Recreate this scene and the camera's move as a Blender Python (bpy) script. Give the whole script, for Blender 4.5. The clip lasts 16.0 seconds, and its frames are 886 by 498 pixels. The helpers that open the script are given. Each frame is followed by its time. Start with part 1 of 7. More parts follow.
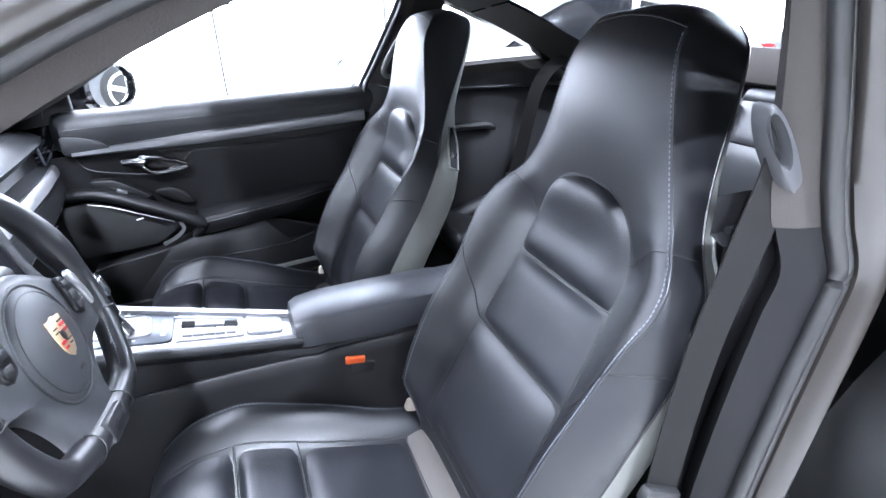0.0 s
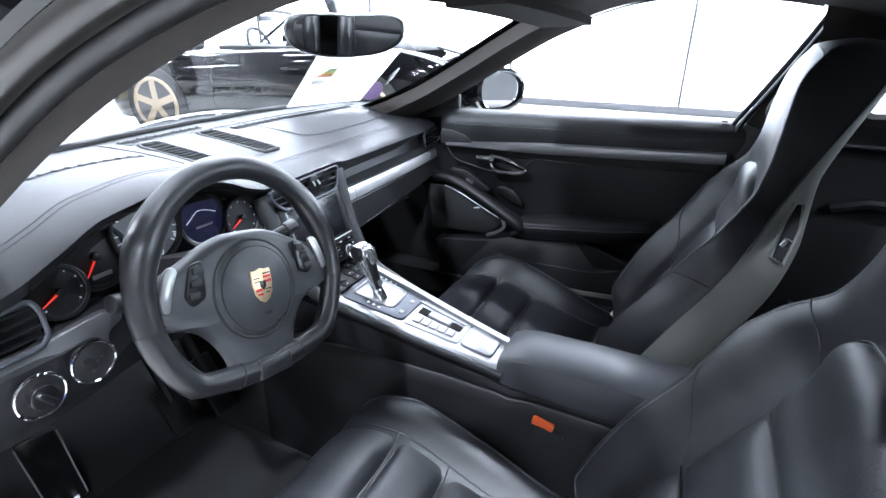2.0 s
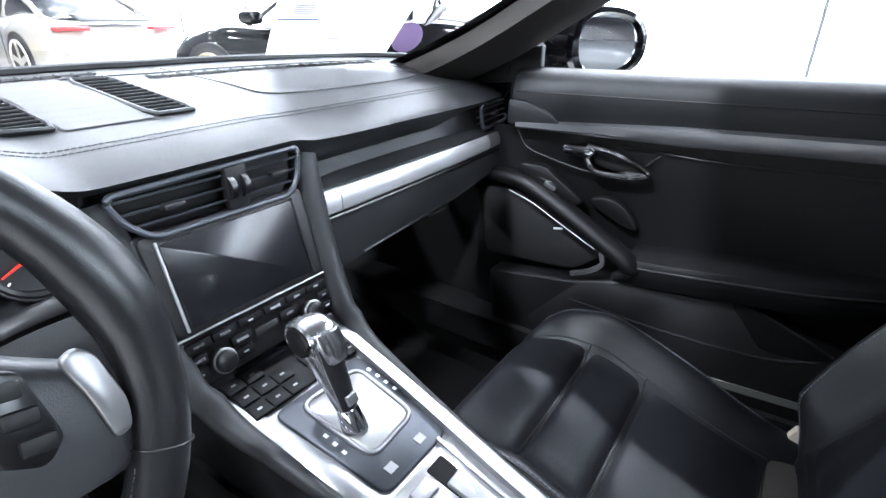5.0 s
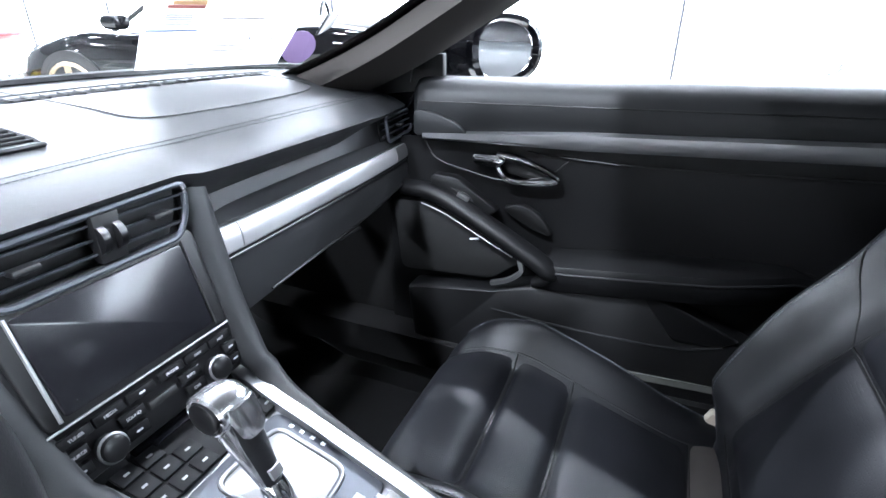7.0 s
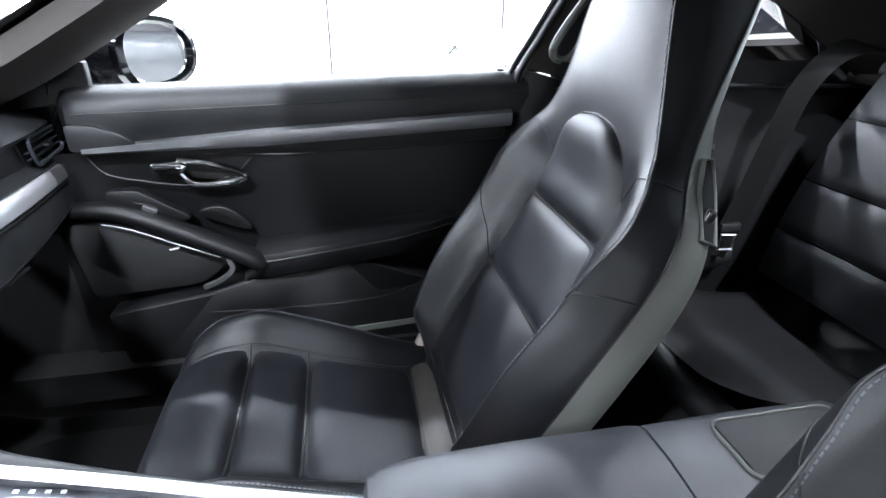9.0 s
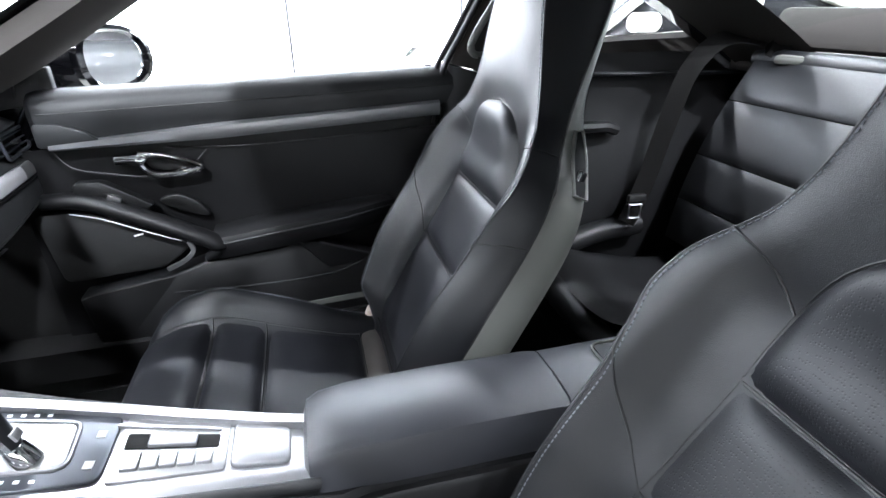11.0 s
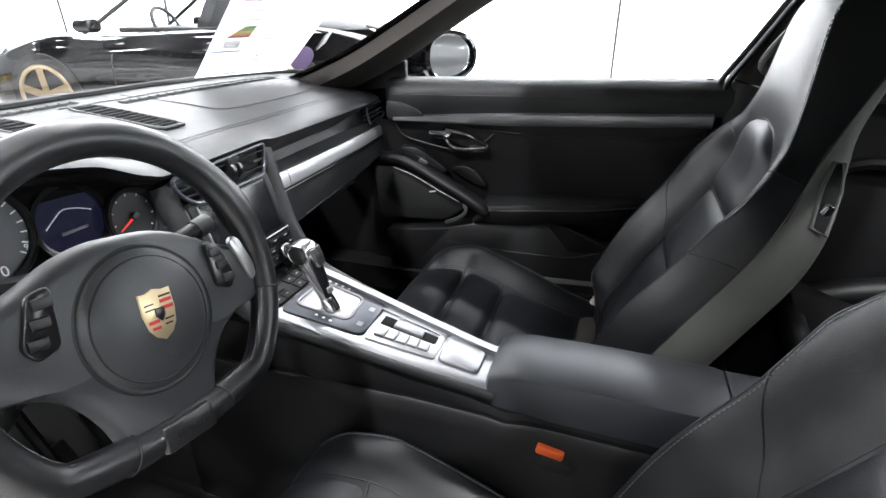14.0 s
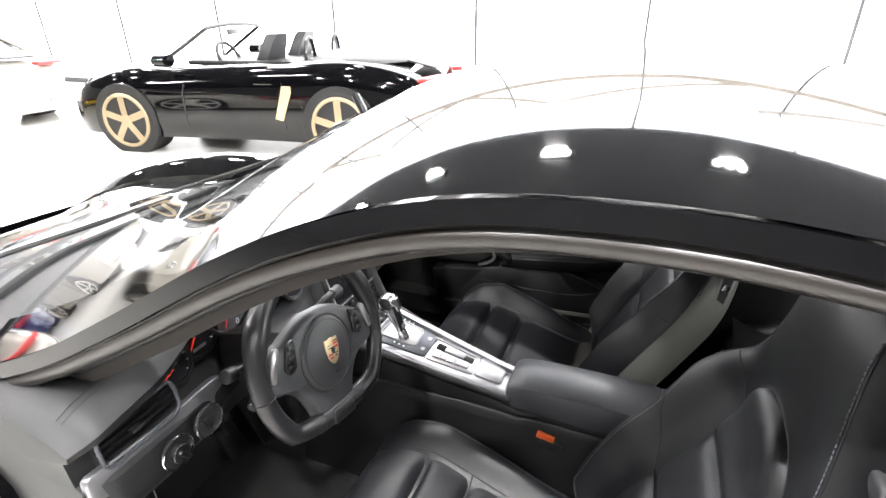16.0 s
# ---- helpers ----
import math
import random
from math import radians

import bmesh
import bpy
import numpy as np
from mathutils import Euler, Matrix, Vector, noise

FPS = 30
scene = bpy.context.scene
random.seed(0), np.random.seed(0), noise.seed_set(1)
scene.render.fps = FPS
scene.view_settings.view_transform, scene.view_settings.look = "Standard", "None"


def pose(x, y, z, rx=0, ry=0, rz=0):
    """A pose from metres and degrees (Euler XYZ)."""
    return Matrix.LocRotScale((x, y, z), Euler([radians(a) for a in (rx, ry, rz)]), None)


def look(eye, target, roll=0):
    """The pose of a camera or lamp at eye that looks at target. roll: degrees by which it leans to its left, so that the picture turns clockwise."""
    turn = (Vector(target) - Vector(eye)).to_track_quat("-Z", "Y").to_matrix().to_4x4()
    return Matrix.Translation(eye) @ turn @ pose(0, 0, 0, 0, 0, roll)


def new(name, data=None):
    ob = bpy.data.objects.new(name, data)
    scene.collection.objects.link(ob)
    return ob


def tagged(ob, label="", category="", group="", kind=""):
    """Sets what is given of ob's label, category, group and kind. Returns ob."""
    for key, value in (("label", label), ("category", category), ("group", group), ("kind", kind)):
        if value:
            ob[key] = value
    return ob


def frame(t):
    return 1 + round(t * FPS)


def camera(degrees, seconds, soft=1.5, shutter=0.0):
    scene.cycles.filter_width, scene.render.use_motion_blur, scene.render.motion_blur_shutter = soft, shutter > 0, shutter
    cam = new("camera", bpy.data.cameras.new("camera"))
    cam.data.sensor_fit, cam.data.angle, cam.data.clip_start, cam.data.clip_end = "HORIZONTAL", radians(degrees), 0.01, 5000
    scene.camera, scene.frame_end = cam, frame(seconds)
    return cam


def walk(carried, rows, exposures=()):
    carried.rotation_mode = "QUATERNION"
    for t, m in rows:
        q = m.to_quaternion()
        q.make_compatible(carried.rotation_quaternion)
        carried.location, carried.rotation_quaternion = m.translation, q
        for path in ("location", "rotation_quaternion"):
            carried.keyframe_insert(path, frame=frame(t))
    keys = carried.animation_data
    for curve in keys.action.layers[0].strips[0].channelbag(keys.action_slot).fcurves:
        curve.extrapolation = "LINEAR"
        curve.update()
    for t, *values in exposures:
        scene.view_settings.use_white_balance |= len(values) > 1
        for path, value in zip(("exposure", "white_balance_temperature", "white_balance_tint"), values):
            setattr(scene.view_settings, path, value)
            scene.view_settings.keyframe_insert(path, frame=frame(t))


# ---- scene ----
cam = camera(81.8, 16.0)
PATH = [
    (0, (0.231, -0.983, 1.136), (0.903, 0.7, 0.291), -1.1),
    (0.5, (0.326, -1.001, 1.185), (0.876, 0.735, 0.357), -1.1),
    (1, (0.446, -0.973, 1.195), (0.561, 0.851, 0.384), -0.3),
    (1.5, (0.52, -0.905, 1.186), (0.099, 0.874, 0.375), 0.2),
    (2, (0.546, -0.847, 1.165), (-0.268, 0.789, 0.351), 0.1),
    (2.5, (0.553, -0.78, 1.148), (-0.505, 0.697, 0.313), 0.4),
    (3, (0.518, -0.688, 1.096), (-0.61, 0.742, 0.27), -0.3),
    (3.5, (0.46, -0.598, 1.064), (-0.629, 0.855, 0.225), 0.2),
    (4, (0.411, -0.494, 1.023), (-0.628, 0.995, 0.183), 0.5),
    (4.2, (0.384, -0.444, 1.004), (-0.649, 1.049, 0.166), 0.6),
    (6.3, (0.226, -0.257, 1.007), (-0.748, 1.28, 0.176), 0.4),
    (6.5, (0.234, -0.26, 1.011), (-0.696, 1.303, 0.18), 0.3),
    (7, (0.249, -0.269, 1.015), (-0.465, 1.405, 0.186), 0.4),
    (7.5, (0.26, -0.283, 1.021), (-0.177, 1.483, 0.189), 0.4),
    (8, (0.26, -0.317, 1.028), (0.098, 1.49, 0.185), 0.7),
    (8.5, (0.253, -0.341, 1.03), (0.376, 1.467, 0.185), 0.8),
    (9, (0.274, -0.369, 1.049), (0.633, 1.399, 0.184), 0.7),
    (9.2, (0.275, -0.392, 1.045), (0.719, 1.362, 0.193), 0.3),
    (11.3, (0.326, -0.542, 1.055), (0.775, 1.208, 0.198), -0.6),
    (11.5, (0.328, -0.548, 1.06), (0.679, 1.223, 0.198), -0.6),
    (12, (0.336, -0.562, 1.063), (0.429, 1.244, 0.209), -0.5),
    (12.5, (0.342, -0.582, 1.063), (0.204, 1.223, 0.212), -0.6),
    (13, (0.35, -0.617, 1.071), (-0.003, 1.158, 0.219), -0.7),
    (13.5, (0.374, -0.642, 1.076), (-0.15, 1.089, 0.222), -1.0),
    (14, (0.415, -0.684, 1.081), (-0.171, 1.027, 0.228), -0.3),
    (14.5, (0.454, -0.748, 1.094), (-0.194, 0.941, 0.241), -0.3),
    (15, (0.496, -0.846, 1.143), (-0.179, 0.831, 0.289), -0.4),
    (15.5, (0.527, -0.949, 1.25), (-0.157, 0.726, 0.397), -0.5),
    (16, (0.507, -1.024, 1.39), (-0.181, 0.651, 0.543), -0.6),
]
EXPOSURES = [(0.0, 2.6, 5400, 14), (0.5, 2.5, 5450, 14), (1.5, 2.0, 5400, 12), (2.5, 1.5, 5600, 10), (3.5, 1.5, 5650, 10), (6.5, 2.08, 5550, 10), (9.0, 2.18, 5700, 10), (11.5, 2.2, 5850, 10), (13.0, 1.7, 6050, 10), (14.5, 1.25, 6200, 10), (15.0, 1.27, 6220, 10), (15.5, 1.55, 6400, 12), (16.0, 1.55, 6450, 12)]
walk(cam, [(t, look(eye, target, roll)) for t, eye, target, roll in PATH], EXPOSURES)

# ---- world and lights ----
world = bpy.data.worlds.new("showroom_air")
scene.world = world
world.use_nodes = True
world.node_tree.nodes["Background"].inputs[0].default_value = (0.8, 0.85, 0.9, 1)
world.node_tree.nodes["Background"].inputs[1].default_value = 0.15


def area(name, eye, target, sx, sy, watts, colour=(1, 1, 1)):
    d = bpy.data.lights.new(name, "AREA")
    d.shape, d.size, d.size_y, d.energy, d.color = "RECTANGLE", sx, sy, watts, colour
    ob = new(name, d)
    ob.matrix_world = look(eye, target)
    return ob


# last three spots: an extra row added to light armrest and driver's seat
LAMP_SPOTS = [(x, y) for x in (-10.4, -8.0, -5.6, -3.2, -0.8, 1.6, 4.0) for y in (-2.6, 0.0, 2.6, 4.2)] + [(-0.8, -5.2), (1.6, -5.2), (4.0, -5.2)]
CEIL = 4.6
# watts differ by spot to balance brightness in the cabin
for lx, ly in LAMP_SPOTS:
    area("ceiling_lamp", (lx, ly, CEIL - 0.16), (lx, ly, 0), 0.30, 0.10, 35 if ly < -4 else (75 if lx < -2 else 105 if lx < 0 else 140 if lx < 2 else 85) if ly < -1 else 22 if ly < 1 else 62 if -1 < lx < 0 else 33 if lx < 0 else 25, (1, 0.985, 0.96))


# ---- materials ----
def material(name, colour, rough=0.5, metal=0.0, coat=0.0, grain=0.0, grain_size=400.0, bump=0.0, mottle=0.12, spec=0.5, emit=None, crease=0.0):
    m = bpy.data.materials.new(name)
    m.use_nodes = True
    nt = m.node_tree
    b = nt.nodes["Principled BSDF"]
    b.inputs["Roughness"].default_value, b.inputs["Metallic"].default_value = rough, metal
    b.inputs["Coat Weight"].default_value, b.inputs["Coat Roughness"].default_value = coat, 0.04
    b.inputs["Specular IOR Level"].default_value = spec
    tc = nt.nodes.new("ShaderNodeTexCoord")
    n1 = nt.nodes.new("ShaderNodeTexNoise")
    n1.inputs["Scale"].default_value, n1.inputs["Detail"].default_value = 9.0, 4
    n2 = nt.nodes.new("ShaderNodeTexNoise")
    n2.inputs["Scale"].default_value, n2.inputs["Detail"].default_value = grain_size, 2
    for n in (n1, n2):
        nt.links.new(tc.outputs["Object"], n.inputs["Vector"])
    ramp = nt.nodes.new("ShaderNodeMixRGB")
    lo, hi = [c * (1 - mottle) for c in colour], [min(1, c * (1 + mottle)) for c in colour]
    ramp.inputs[1].default_value, ramp.inputs[2].default_value = (*lo, 1), (*hi, 1)
    add = nt.nodes.new("ShaderNodeMath")
    add.operation = "MULTIPLY_ADD"
    nt.links.new(n2.outputs["Fac"], add.inputs[0])
    add.inputs[1].default_value = grain
    nt.links.new(n1.outputs["Fac"], add.inputs[2])
    nt.links.new(add.outputs[0], ramp.inputs[0])
    nt.links.new(ramp.outputs[0], b.inputs["Base Color"])
    rr = nt.nodes.new("ShaderNodeMapRange")
    rr.inputs["To Min"].default_value, rr.inputs["To Max"].default_value = rough * 0.85, min(1, rough * 1.15)
    nt.links.new(n1.outputs["Fac"], rr.inputs["Value"])
    nt.links.new(rr.outputs[0], b.inputs["Roughness"])
    if bump:
        bp = nt.nodes.new("ShaderNodeBump")
        bp.inputs["Strength"].default_value, bp.inputs["Distance"].default_value = bump, 0.0006
        nt.links.new(n2.outputs["Fac"], bp.inputs["Height"])
        nt.links.new(bp.outputs[0], b.inputs["Normal"])
    if crease:
        n3 = nt.nodes.new("ShaderNodeTexNoise")
        n3.inputs["Scale"].default_value, n3.inputs["Detail"].default_value, n3.inputs["Distortion"].default_value = 55.0, 5, 0.8
        nt.links.new(tc.outputs["Object"], n3.inputs["Vector"])
        b2 = nt.nodes.new("ShaderNodeBump")
        b2.inputs["Strength"].default_value, b2.inputs["Distance"].default_value = crease, 0.0025
        nt.links.new(n3.outputs["Fac"], b2.inputs["Height"])
        if bump:
            nt.links.new(bp.outputs[0], b2.inputs["Normal"])
        nt.links.new(b2.outputs[0], b.inputs["Normal"])
    if emit:
        b.inputs["Emission Color"].default_value, b.inputs["Emission Strength"].default_value = (*emit[:3], 1), emit[3]
    return m


def perforated(name, colour, rough):
    """Leather with rows of small holes."""
    m = material(name, colour, rough, bump=0.0)
    nt = m.node_tree
    b = nt.nodes["Principled BSDF"]
    tc = nt.nodes.new("ShaderNodeTexCoord")
    v = nt.nodes.new("ShaderNodeTexVoronoi")
    v.inputs["Scale"].default_value, v.inputs["Randomness"].default_value = 300.0, 0.45
    nt.links.new(tc.outputs["Object"], v.inputs["Vector"])
    mr = nt.nodes.new("ShaderNodeMapRange")
    mr.inputs["From Min"].default_value, mr.inputs["From Max"].default_value = 0.15, 0.35
    nt.links.new(v.outputs["Distance"], mr.inputs["Value"])
    bp = nt.nodes.new("ShaderNodeBump")
    bp.inputs["Strength"].default_value, bp.inputs["Distance"].default_value = 0.28, 0.0008
    old = b.inputs["Base Color"].links[0].from_socket
    mul = nt.nodes.new("ShaderNodeMixRGB")
    mul.blend_type = "MULTIPLY"
    mul.inputs[0].default_value = 0.65
    nt.links.new(old, mul.inputs[1])
    nt.links.new(mr.outputs[0], mul.inputs[2])
    nt.links.new(mul.outputs[0], b.inputs["Base Color"])
    nt.links.new(mr.outputs[0], bp.inputs["Height"])
    nt.links.new(bp.outputs[0], b.inputs["Normal"])
    return m


def pane(name, tint=(1, 1, 1)):
    """Thin clear glass: mostly see-through, with a weak mirror on top."""
    m = bpy.data.materials.new(name)
    m.use_nodes = True
    nt = m.node_tree
    nt.nodes.clear()
    out = nt.nodes.new("ShaderNodeOutputMaterial")
    tr = nt.nodes.new("ShaderNodeBsdfTransparent")
    tr.inputs[0].default_value = (*tint, 1)
    gl = nt.nodes.new("ShaderNodeBsdfGlossy")
    gl.inputs["Roughness"].default_value = 0.01
    mx = nt.nodes.new("ShaderNodeMixShader")
    lw = nt.nodes.new("ShaderNodeLayerWeight")
    lw.inputs["Blend"].default_value = 0.5
    pw = nt.nodes.new("ShaderNodeMath")
    pw.operation = "POWER"
    pw.inputs[1].default_value = 5.0
    nt.links.new(lw.outputs["Facing"], pw.inputs[0])
    ma = nt.nodes.new("ShaderNodeMath")
    ma.operation = "MULTIPLY_ADD"
    ma.inputs[1].default_value, ma.inputs[2].default_value = 0.9, 0.05
    nt.links.new(pw.outputs[0], ma.inputs[0])
    nt.links.new(ma.outputs[0], mx.inputs[0])
    nt.links.new(tr.outputs[0], mx.inputs[1])
    nt.links.new(gl.outputs[0], mx.inputs[2])
    nt.links.new(mx.outputs[0], out.inputs[0])
    return m


LEATHER = material("black_leather", (0.007, 0.0074, 0.0088), 0.40, grain=0.3, grain_size=900, bump=0.5, crease=0.10)
GRIP = material("worn_smooth_leather", (0.012, 0.012, 0.013), 0.32, grain=0.3, grain_size=900, bump=0.25)
LEATHER_SOFT = material("black_soft_leather", (0.006, 0.006, 0.0065), 0.48, grain=0.3, grain_size=900, bump=0.3, spec=0.32)
PERF = perforated("black_perforated_leather", (0.008, 0.0085, 0.011), 0.48)
# same black leather as LEATHER_SOFT, lightened for the light on the dash
DASH = material("lit_black_leather", (0.013, 0.0135, 0.0145), 0.48, grain=0.3, grain_size=1100, bump=0.5, spec=0.40)
# armrest leather lightened in place of the light on its top
ARMREST = material("lit_armrest_leather", (0.030, 0.031, 0.036), 0.40, grain=0.3, grain_size=1000, bump=0.4, spec=0.6)
PAD = material("grey_black_wheel_leather", (0.034, 0.035, 0.038), 0.42, grain=0.3, grain_size=1100, bump=0.4)
GUNMETAL = material("satin_gunmetal", (0.075, 0.08, 0.092), 0.38, metal=0.6, grain=0.2, grain_size=1200)
SHELL = material("dark_grey_seat_shell", (0.112, 0.115, 0.104), 0.45, grain=0.2, grain_size=1500, bump=0.3)
GUIDE = material("mid_grey_plastic", (0.02625, 0.027, 0.02925), 0.5, grain=0.2, grain_size=1500)
PLASTIC = material("black_grained_plastic", (0.007, 0.007, 0.0075), 0.5, grain=0.2, grain_size=1500, bump=0.3)
SATIN = material("satin_black_plastic", (0.006, 0.006, 0.0065), 0.3)
RUBBER = material("black_rubber", (0.007, 0.007, 0.007), 0.5, grain=0.2, bump=0.2)
BUTTON = material("matt_black_button", (0.006, 0.006, 0.0065), 0.55, spec=0.14)
# black trim whose brown also carries the warm reflection of the floor
TRIM = material("floor_tinted_trim", (0.016, 0.014, 0.012), 0.30, grain=0.2, grain_size=1200)
CARPET = material("black_carpet", (0.013, 0.013, 0.013), 0.98, grain=0.8, grain_size=700, bump=0.9, spec=0.1)
SUEDE = material("charcoal_suede", (0.032, 0.029, 0.027), 0.95, grain=0.6, grain_size=600, bump=0.5, spec=0.15)
SILVER = material("galvano_silver", (0.27, 0.27, 0.28), 0.40, metal=0.85, grain=0.3, grain_size=1200)
# lighter copy of SILVER for the light along the dash strip
STRIP = material("lit_silver_trim", (0.50, 0.50, 0.51), 0.46, metal=0.75, grain=0.3, grain_size=1200)
SILVER_DARK = material("brushed_grey_metal", (0.36, 0.36, 0.36), 0.36, metal=0.85, grain=0.3, grain_size=1200)
POLISHED = material("polished_aluminium", (0.66, 0.66, 0.67), 0.2, metal=0.95, grain=0.2, grain_size=900)
CHROME = material("chrome", (0.8, 0.8, 0.8), 0.08, metal=1.0, mottle=0.02)
PAINT = material("black_paint", (0.0012, 0.0012, 0.0016), 0.3, coat=1.0, mottle=0.05, spec=0.0)
SCREEN = material("glossy_black_screen", (0.008, 0.008, 0.010), 0.24, coat=0.0, mottle=0.03)
GAUGE = material("gauge_black", (0.012, 0.012, 0.014), 0.45)
GAUGE_GREY = material("gauge_grey", (0.11, 0.11, 0.12), 0.5)
DISPLAY = material("dark_blue_display", (0.004, 0.004, 0.012), 0.15, emit=(0.02, 0.02, 0.05, 0.15))
# needles and white print emit faintly, also on clips, badge and legends
NEEDLE = material("glowing_red_needle", (0.5, 0.02, 0.015), 0.4, emit=(1.0, 0.05, 0.02, 0.22))
MARK = material("glowing_white_print", (0.75, 0.75, 0.75), 0.5, emit=(0.8, 0.8, 0.85, 0.12))
PRINT = material("grey_print", (0.28, 0.28, 0.28), 0.5)
ORANGE = material("orange_plastic", (0.80, 0.13, 0.03), 0.4)
DARK_STITCH = material("dark_grey_thread", (0.015, 0.015, 0.017), 0.7)
LEGEND = material("pale_key_print", (0.42, 0.42, 0.43), 0.5)
STITCH = material("grey_blue_thread", (0.125, 0.13, 0.15), 0.8)
GOLD = material("gold_enamel", (0.60, 0.47, 0.29), 0.35, metal=0.6)
RED = material("red_enamel", (0.55, 0.02, 0.02), 0.3)
WEB = material("black_belt_webbing", (0.0075, 0.0072, 0.007), 0.85, grain=0.4, grain_size=1600, bump=0.6, spec=0.12)
BEIGE = material("worn_beige_label", (0.62, 0.55, 0.45), 0.5)
PAPER = material("white_paper", (0.85, 0.85, 0.85), 0.7, mottle=0.03)
_nt = PAPER.node_tree
_tl, _mx = _nt.nodes.new("ShaderNodeBsdfTranslucent"), _nt.nodes.new("ShaderNodeMixShader")
_tl.inputs[0].default_value, _mx.inputs[0].default_value = (0.9, 0.9, 0.9, 1), 0.6
_nt.links.new(_nt.nodes["Principled BSDF"].outputs[0], _mx.inputs[1])
_nt.links.new(_tl.outputs[0], _mx.inputs[2])
_nt.links.new(_mx.outputs[0], _nt.nodes["Material Output"].inputs[0])
VIOLET = material("violet_sticker", (0.32, 0.22, 0.42), 0.5)
GLASS = pane("clear_glass")
TINT = pane("tinted_glass", (0.86, 0.90, 0.88))
MIRROR = material("mirror_glass", (0.9, 0.9, 0.9), 0.01, metal=1.0, mottle=0.0)


# ---- mesh helpers ----
def part(name, bm, mat, parent=None, label="", smooth=True, angle=40):
    me = bpy.data.meshes.new(name)
    bmesh.ops.recalc_face_normals(bm, faces=bm.faces)
    bm.to_mesh(me)
    bm.free()
    if smooth:
        me.polygons.foreach_set("use_smooth", [True] * len(me.polygons))
        me.set_sharp_from_angle(angle=radians(angle))
    me.materials.append(mat)
    ob = new(name, me)
    if parent:
        ob.parent = parent
    if label:
        ob["label"] = label
    return ob


def thing(name, label, category, at=(0, 0, 0), group="", kind=""):
    ob = new(name)
    ob.location = at
    ob.empty_display_size = 0.05
    return tagged(ob, label, category, group, kind)


def own(ob, label, category, group="", kind=""):
    return tagged(ob, label, category, group, kind)


def spline(pts, n):
    """Catmull-Rom through the points, n samples."""
    p = np.array(pts, float)
    p = np.vstack([2 * p[0] - p[1], p, 2 * p[-1] - p[-2]])
    out = []
    m = len(p) - 3
    for k in np.linspace(0, m - 1e-9, n):
        i, t = int(k), k - int(k)
        a, b, c, d = p[i:i + 4]
        out.append(0.5 * (2 * b + (c - a) * t + (2 * a - 5 * b + 4 * c - d) * t * t + (3 * b - a - 3 * c + d) * t ** 3))
    return np.array(out)


def interp(table, x):
    xs, ys = zip(*table)
    return float(np.interp(x, xs, ys))


def smooth_interp(table, x):
    """Monotone-looking cubic blend through a table of (x, value)."""
    xs = [a for a, _ in table]
    ys = [b for _, b in table]
    if x <= xs[0]:
        return ys[0]
    if x >= xs[-1]:
        return ys[-1]
    i = max(k for k in range(len(xs)) if xs[k] <= x)
    i = min(i, len(xs) - 2)
    def slope(j):
        if j == 0 or j == len(xs) - 1:
            return 0.0
        a, b = (ys[j] - ys[j - 1]) / (xs[j] - xs[j - 1]), (ys[j + 1] - ys[j]) / (xs[j + 1] - xs[j])
        return 0.0 if a * b <= 0 else 2 * a * b / (a + b)
    h = xs[i + 1] - xs[i]
    t = (x - xs[i]) / h
    return ((2 * t**3 - 3 * t**2 + 1) * ys[i] + (t**3 - 2 * t**2 + t) * h * slope(i) + (-2 * t**3 + 3 * t**2) * ys[i + 1]
            + (t**3 - t**2) * h * slope(i + 1))


def loft(rings, closed=True, cap=True):
    bm = bmesh.new()
    rows = [[bm.verts.new(p) for p in r] for r in rings]
    for a, b in zip(rows, rows[1:]):
        n = len(a)
        for i in range(n if closed else n - 1):
            j = (i + 1) % n
            bm.faces.new((a[i], a[j], b[j], b[i]))
    if cap and closed:
        bm.faces.new(rows[0][::-1])
        bm.faces.new(rows[-1])
    return bm


def grid(fn, us, vs):
    return loft([[fn(u, v) for u in us] for v in vs], closed=False)


def thick(ob, t, offset=-1.0):
    m = ob.modifiers.new("thickness", "SOLIDIFY")
    m.thickness, m.offset = t, offset
    return ob


def box(c, size, bevel=0.004, rot=None, seg=2):
    bm = bmesh.new()
    bmesh.ops.create_cube(bm, size=1)
    bmesh.ops.scale(bm, vec=size, verts=bm.verts)
    if bevel:
        bmesh.ops.bevel(bm, geom=bm.edges[:], offset=min(bevel, 0.45 * min(size)), segments=seg, affect="EDGES", profile=0.5)
    m = Matrix.Translation(c)
    if rot is not None:
        m = m @ (rot if isinstance(rot, Matrix) else Euler([radians(a) for a in rot]).to_matrix().to_4x4())
    bm.transform(m)
    return bm


def join(*bms):
    out = bms[0]
    for b in bms[1:]:
        me = bpy.data.meshes.new("tmp")
        b.to_mesh(me)
        b.free()
        out.from_mesh(me)
        bpy.data.meshes.remove(me)
    return out


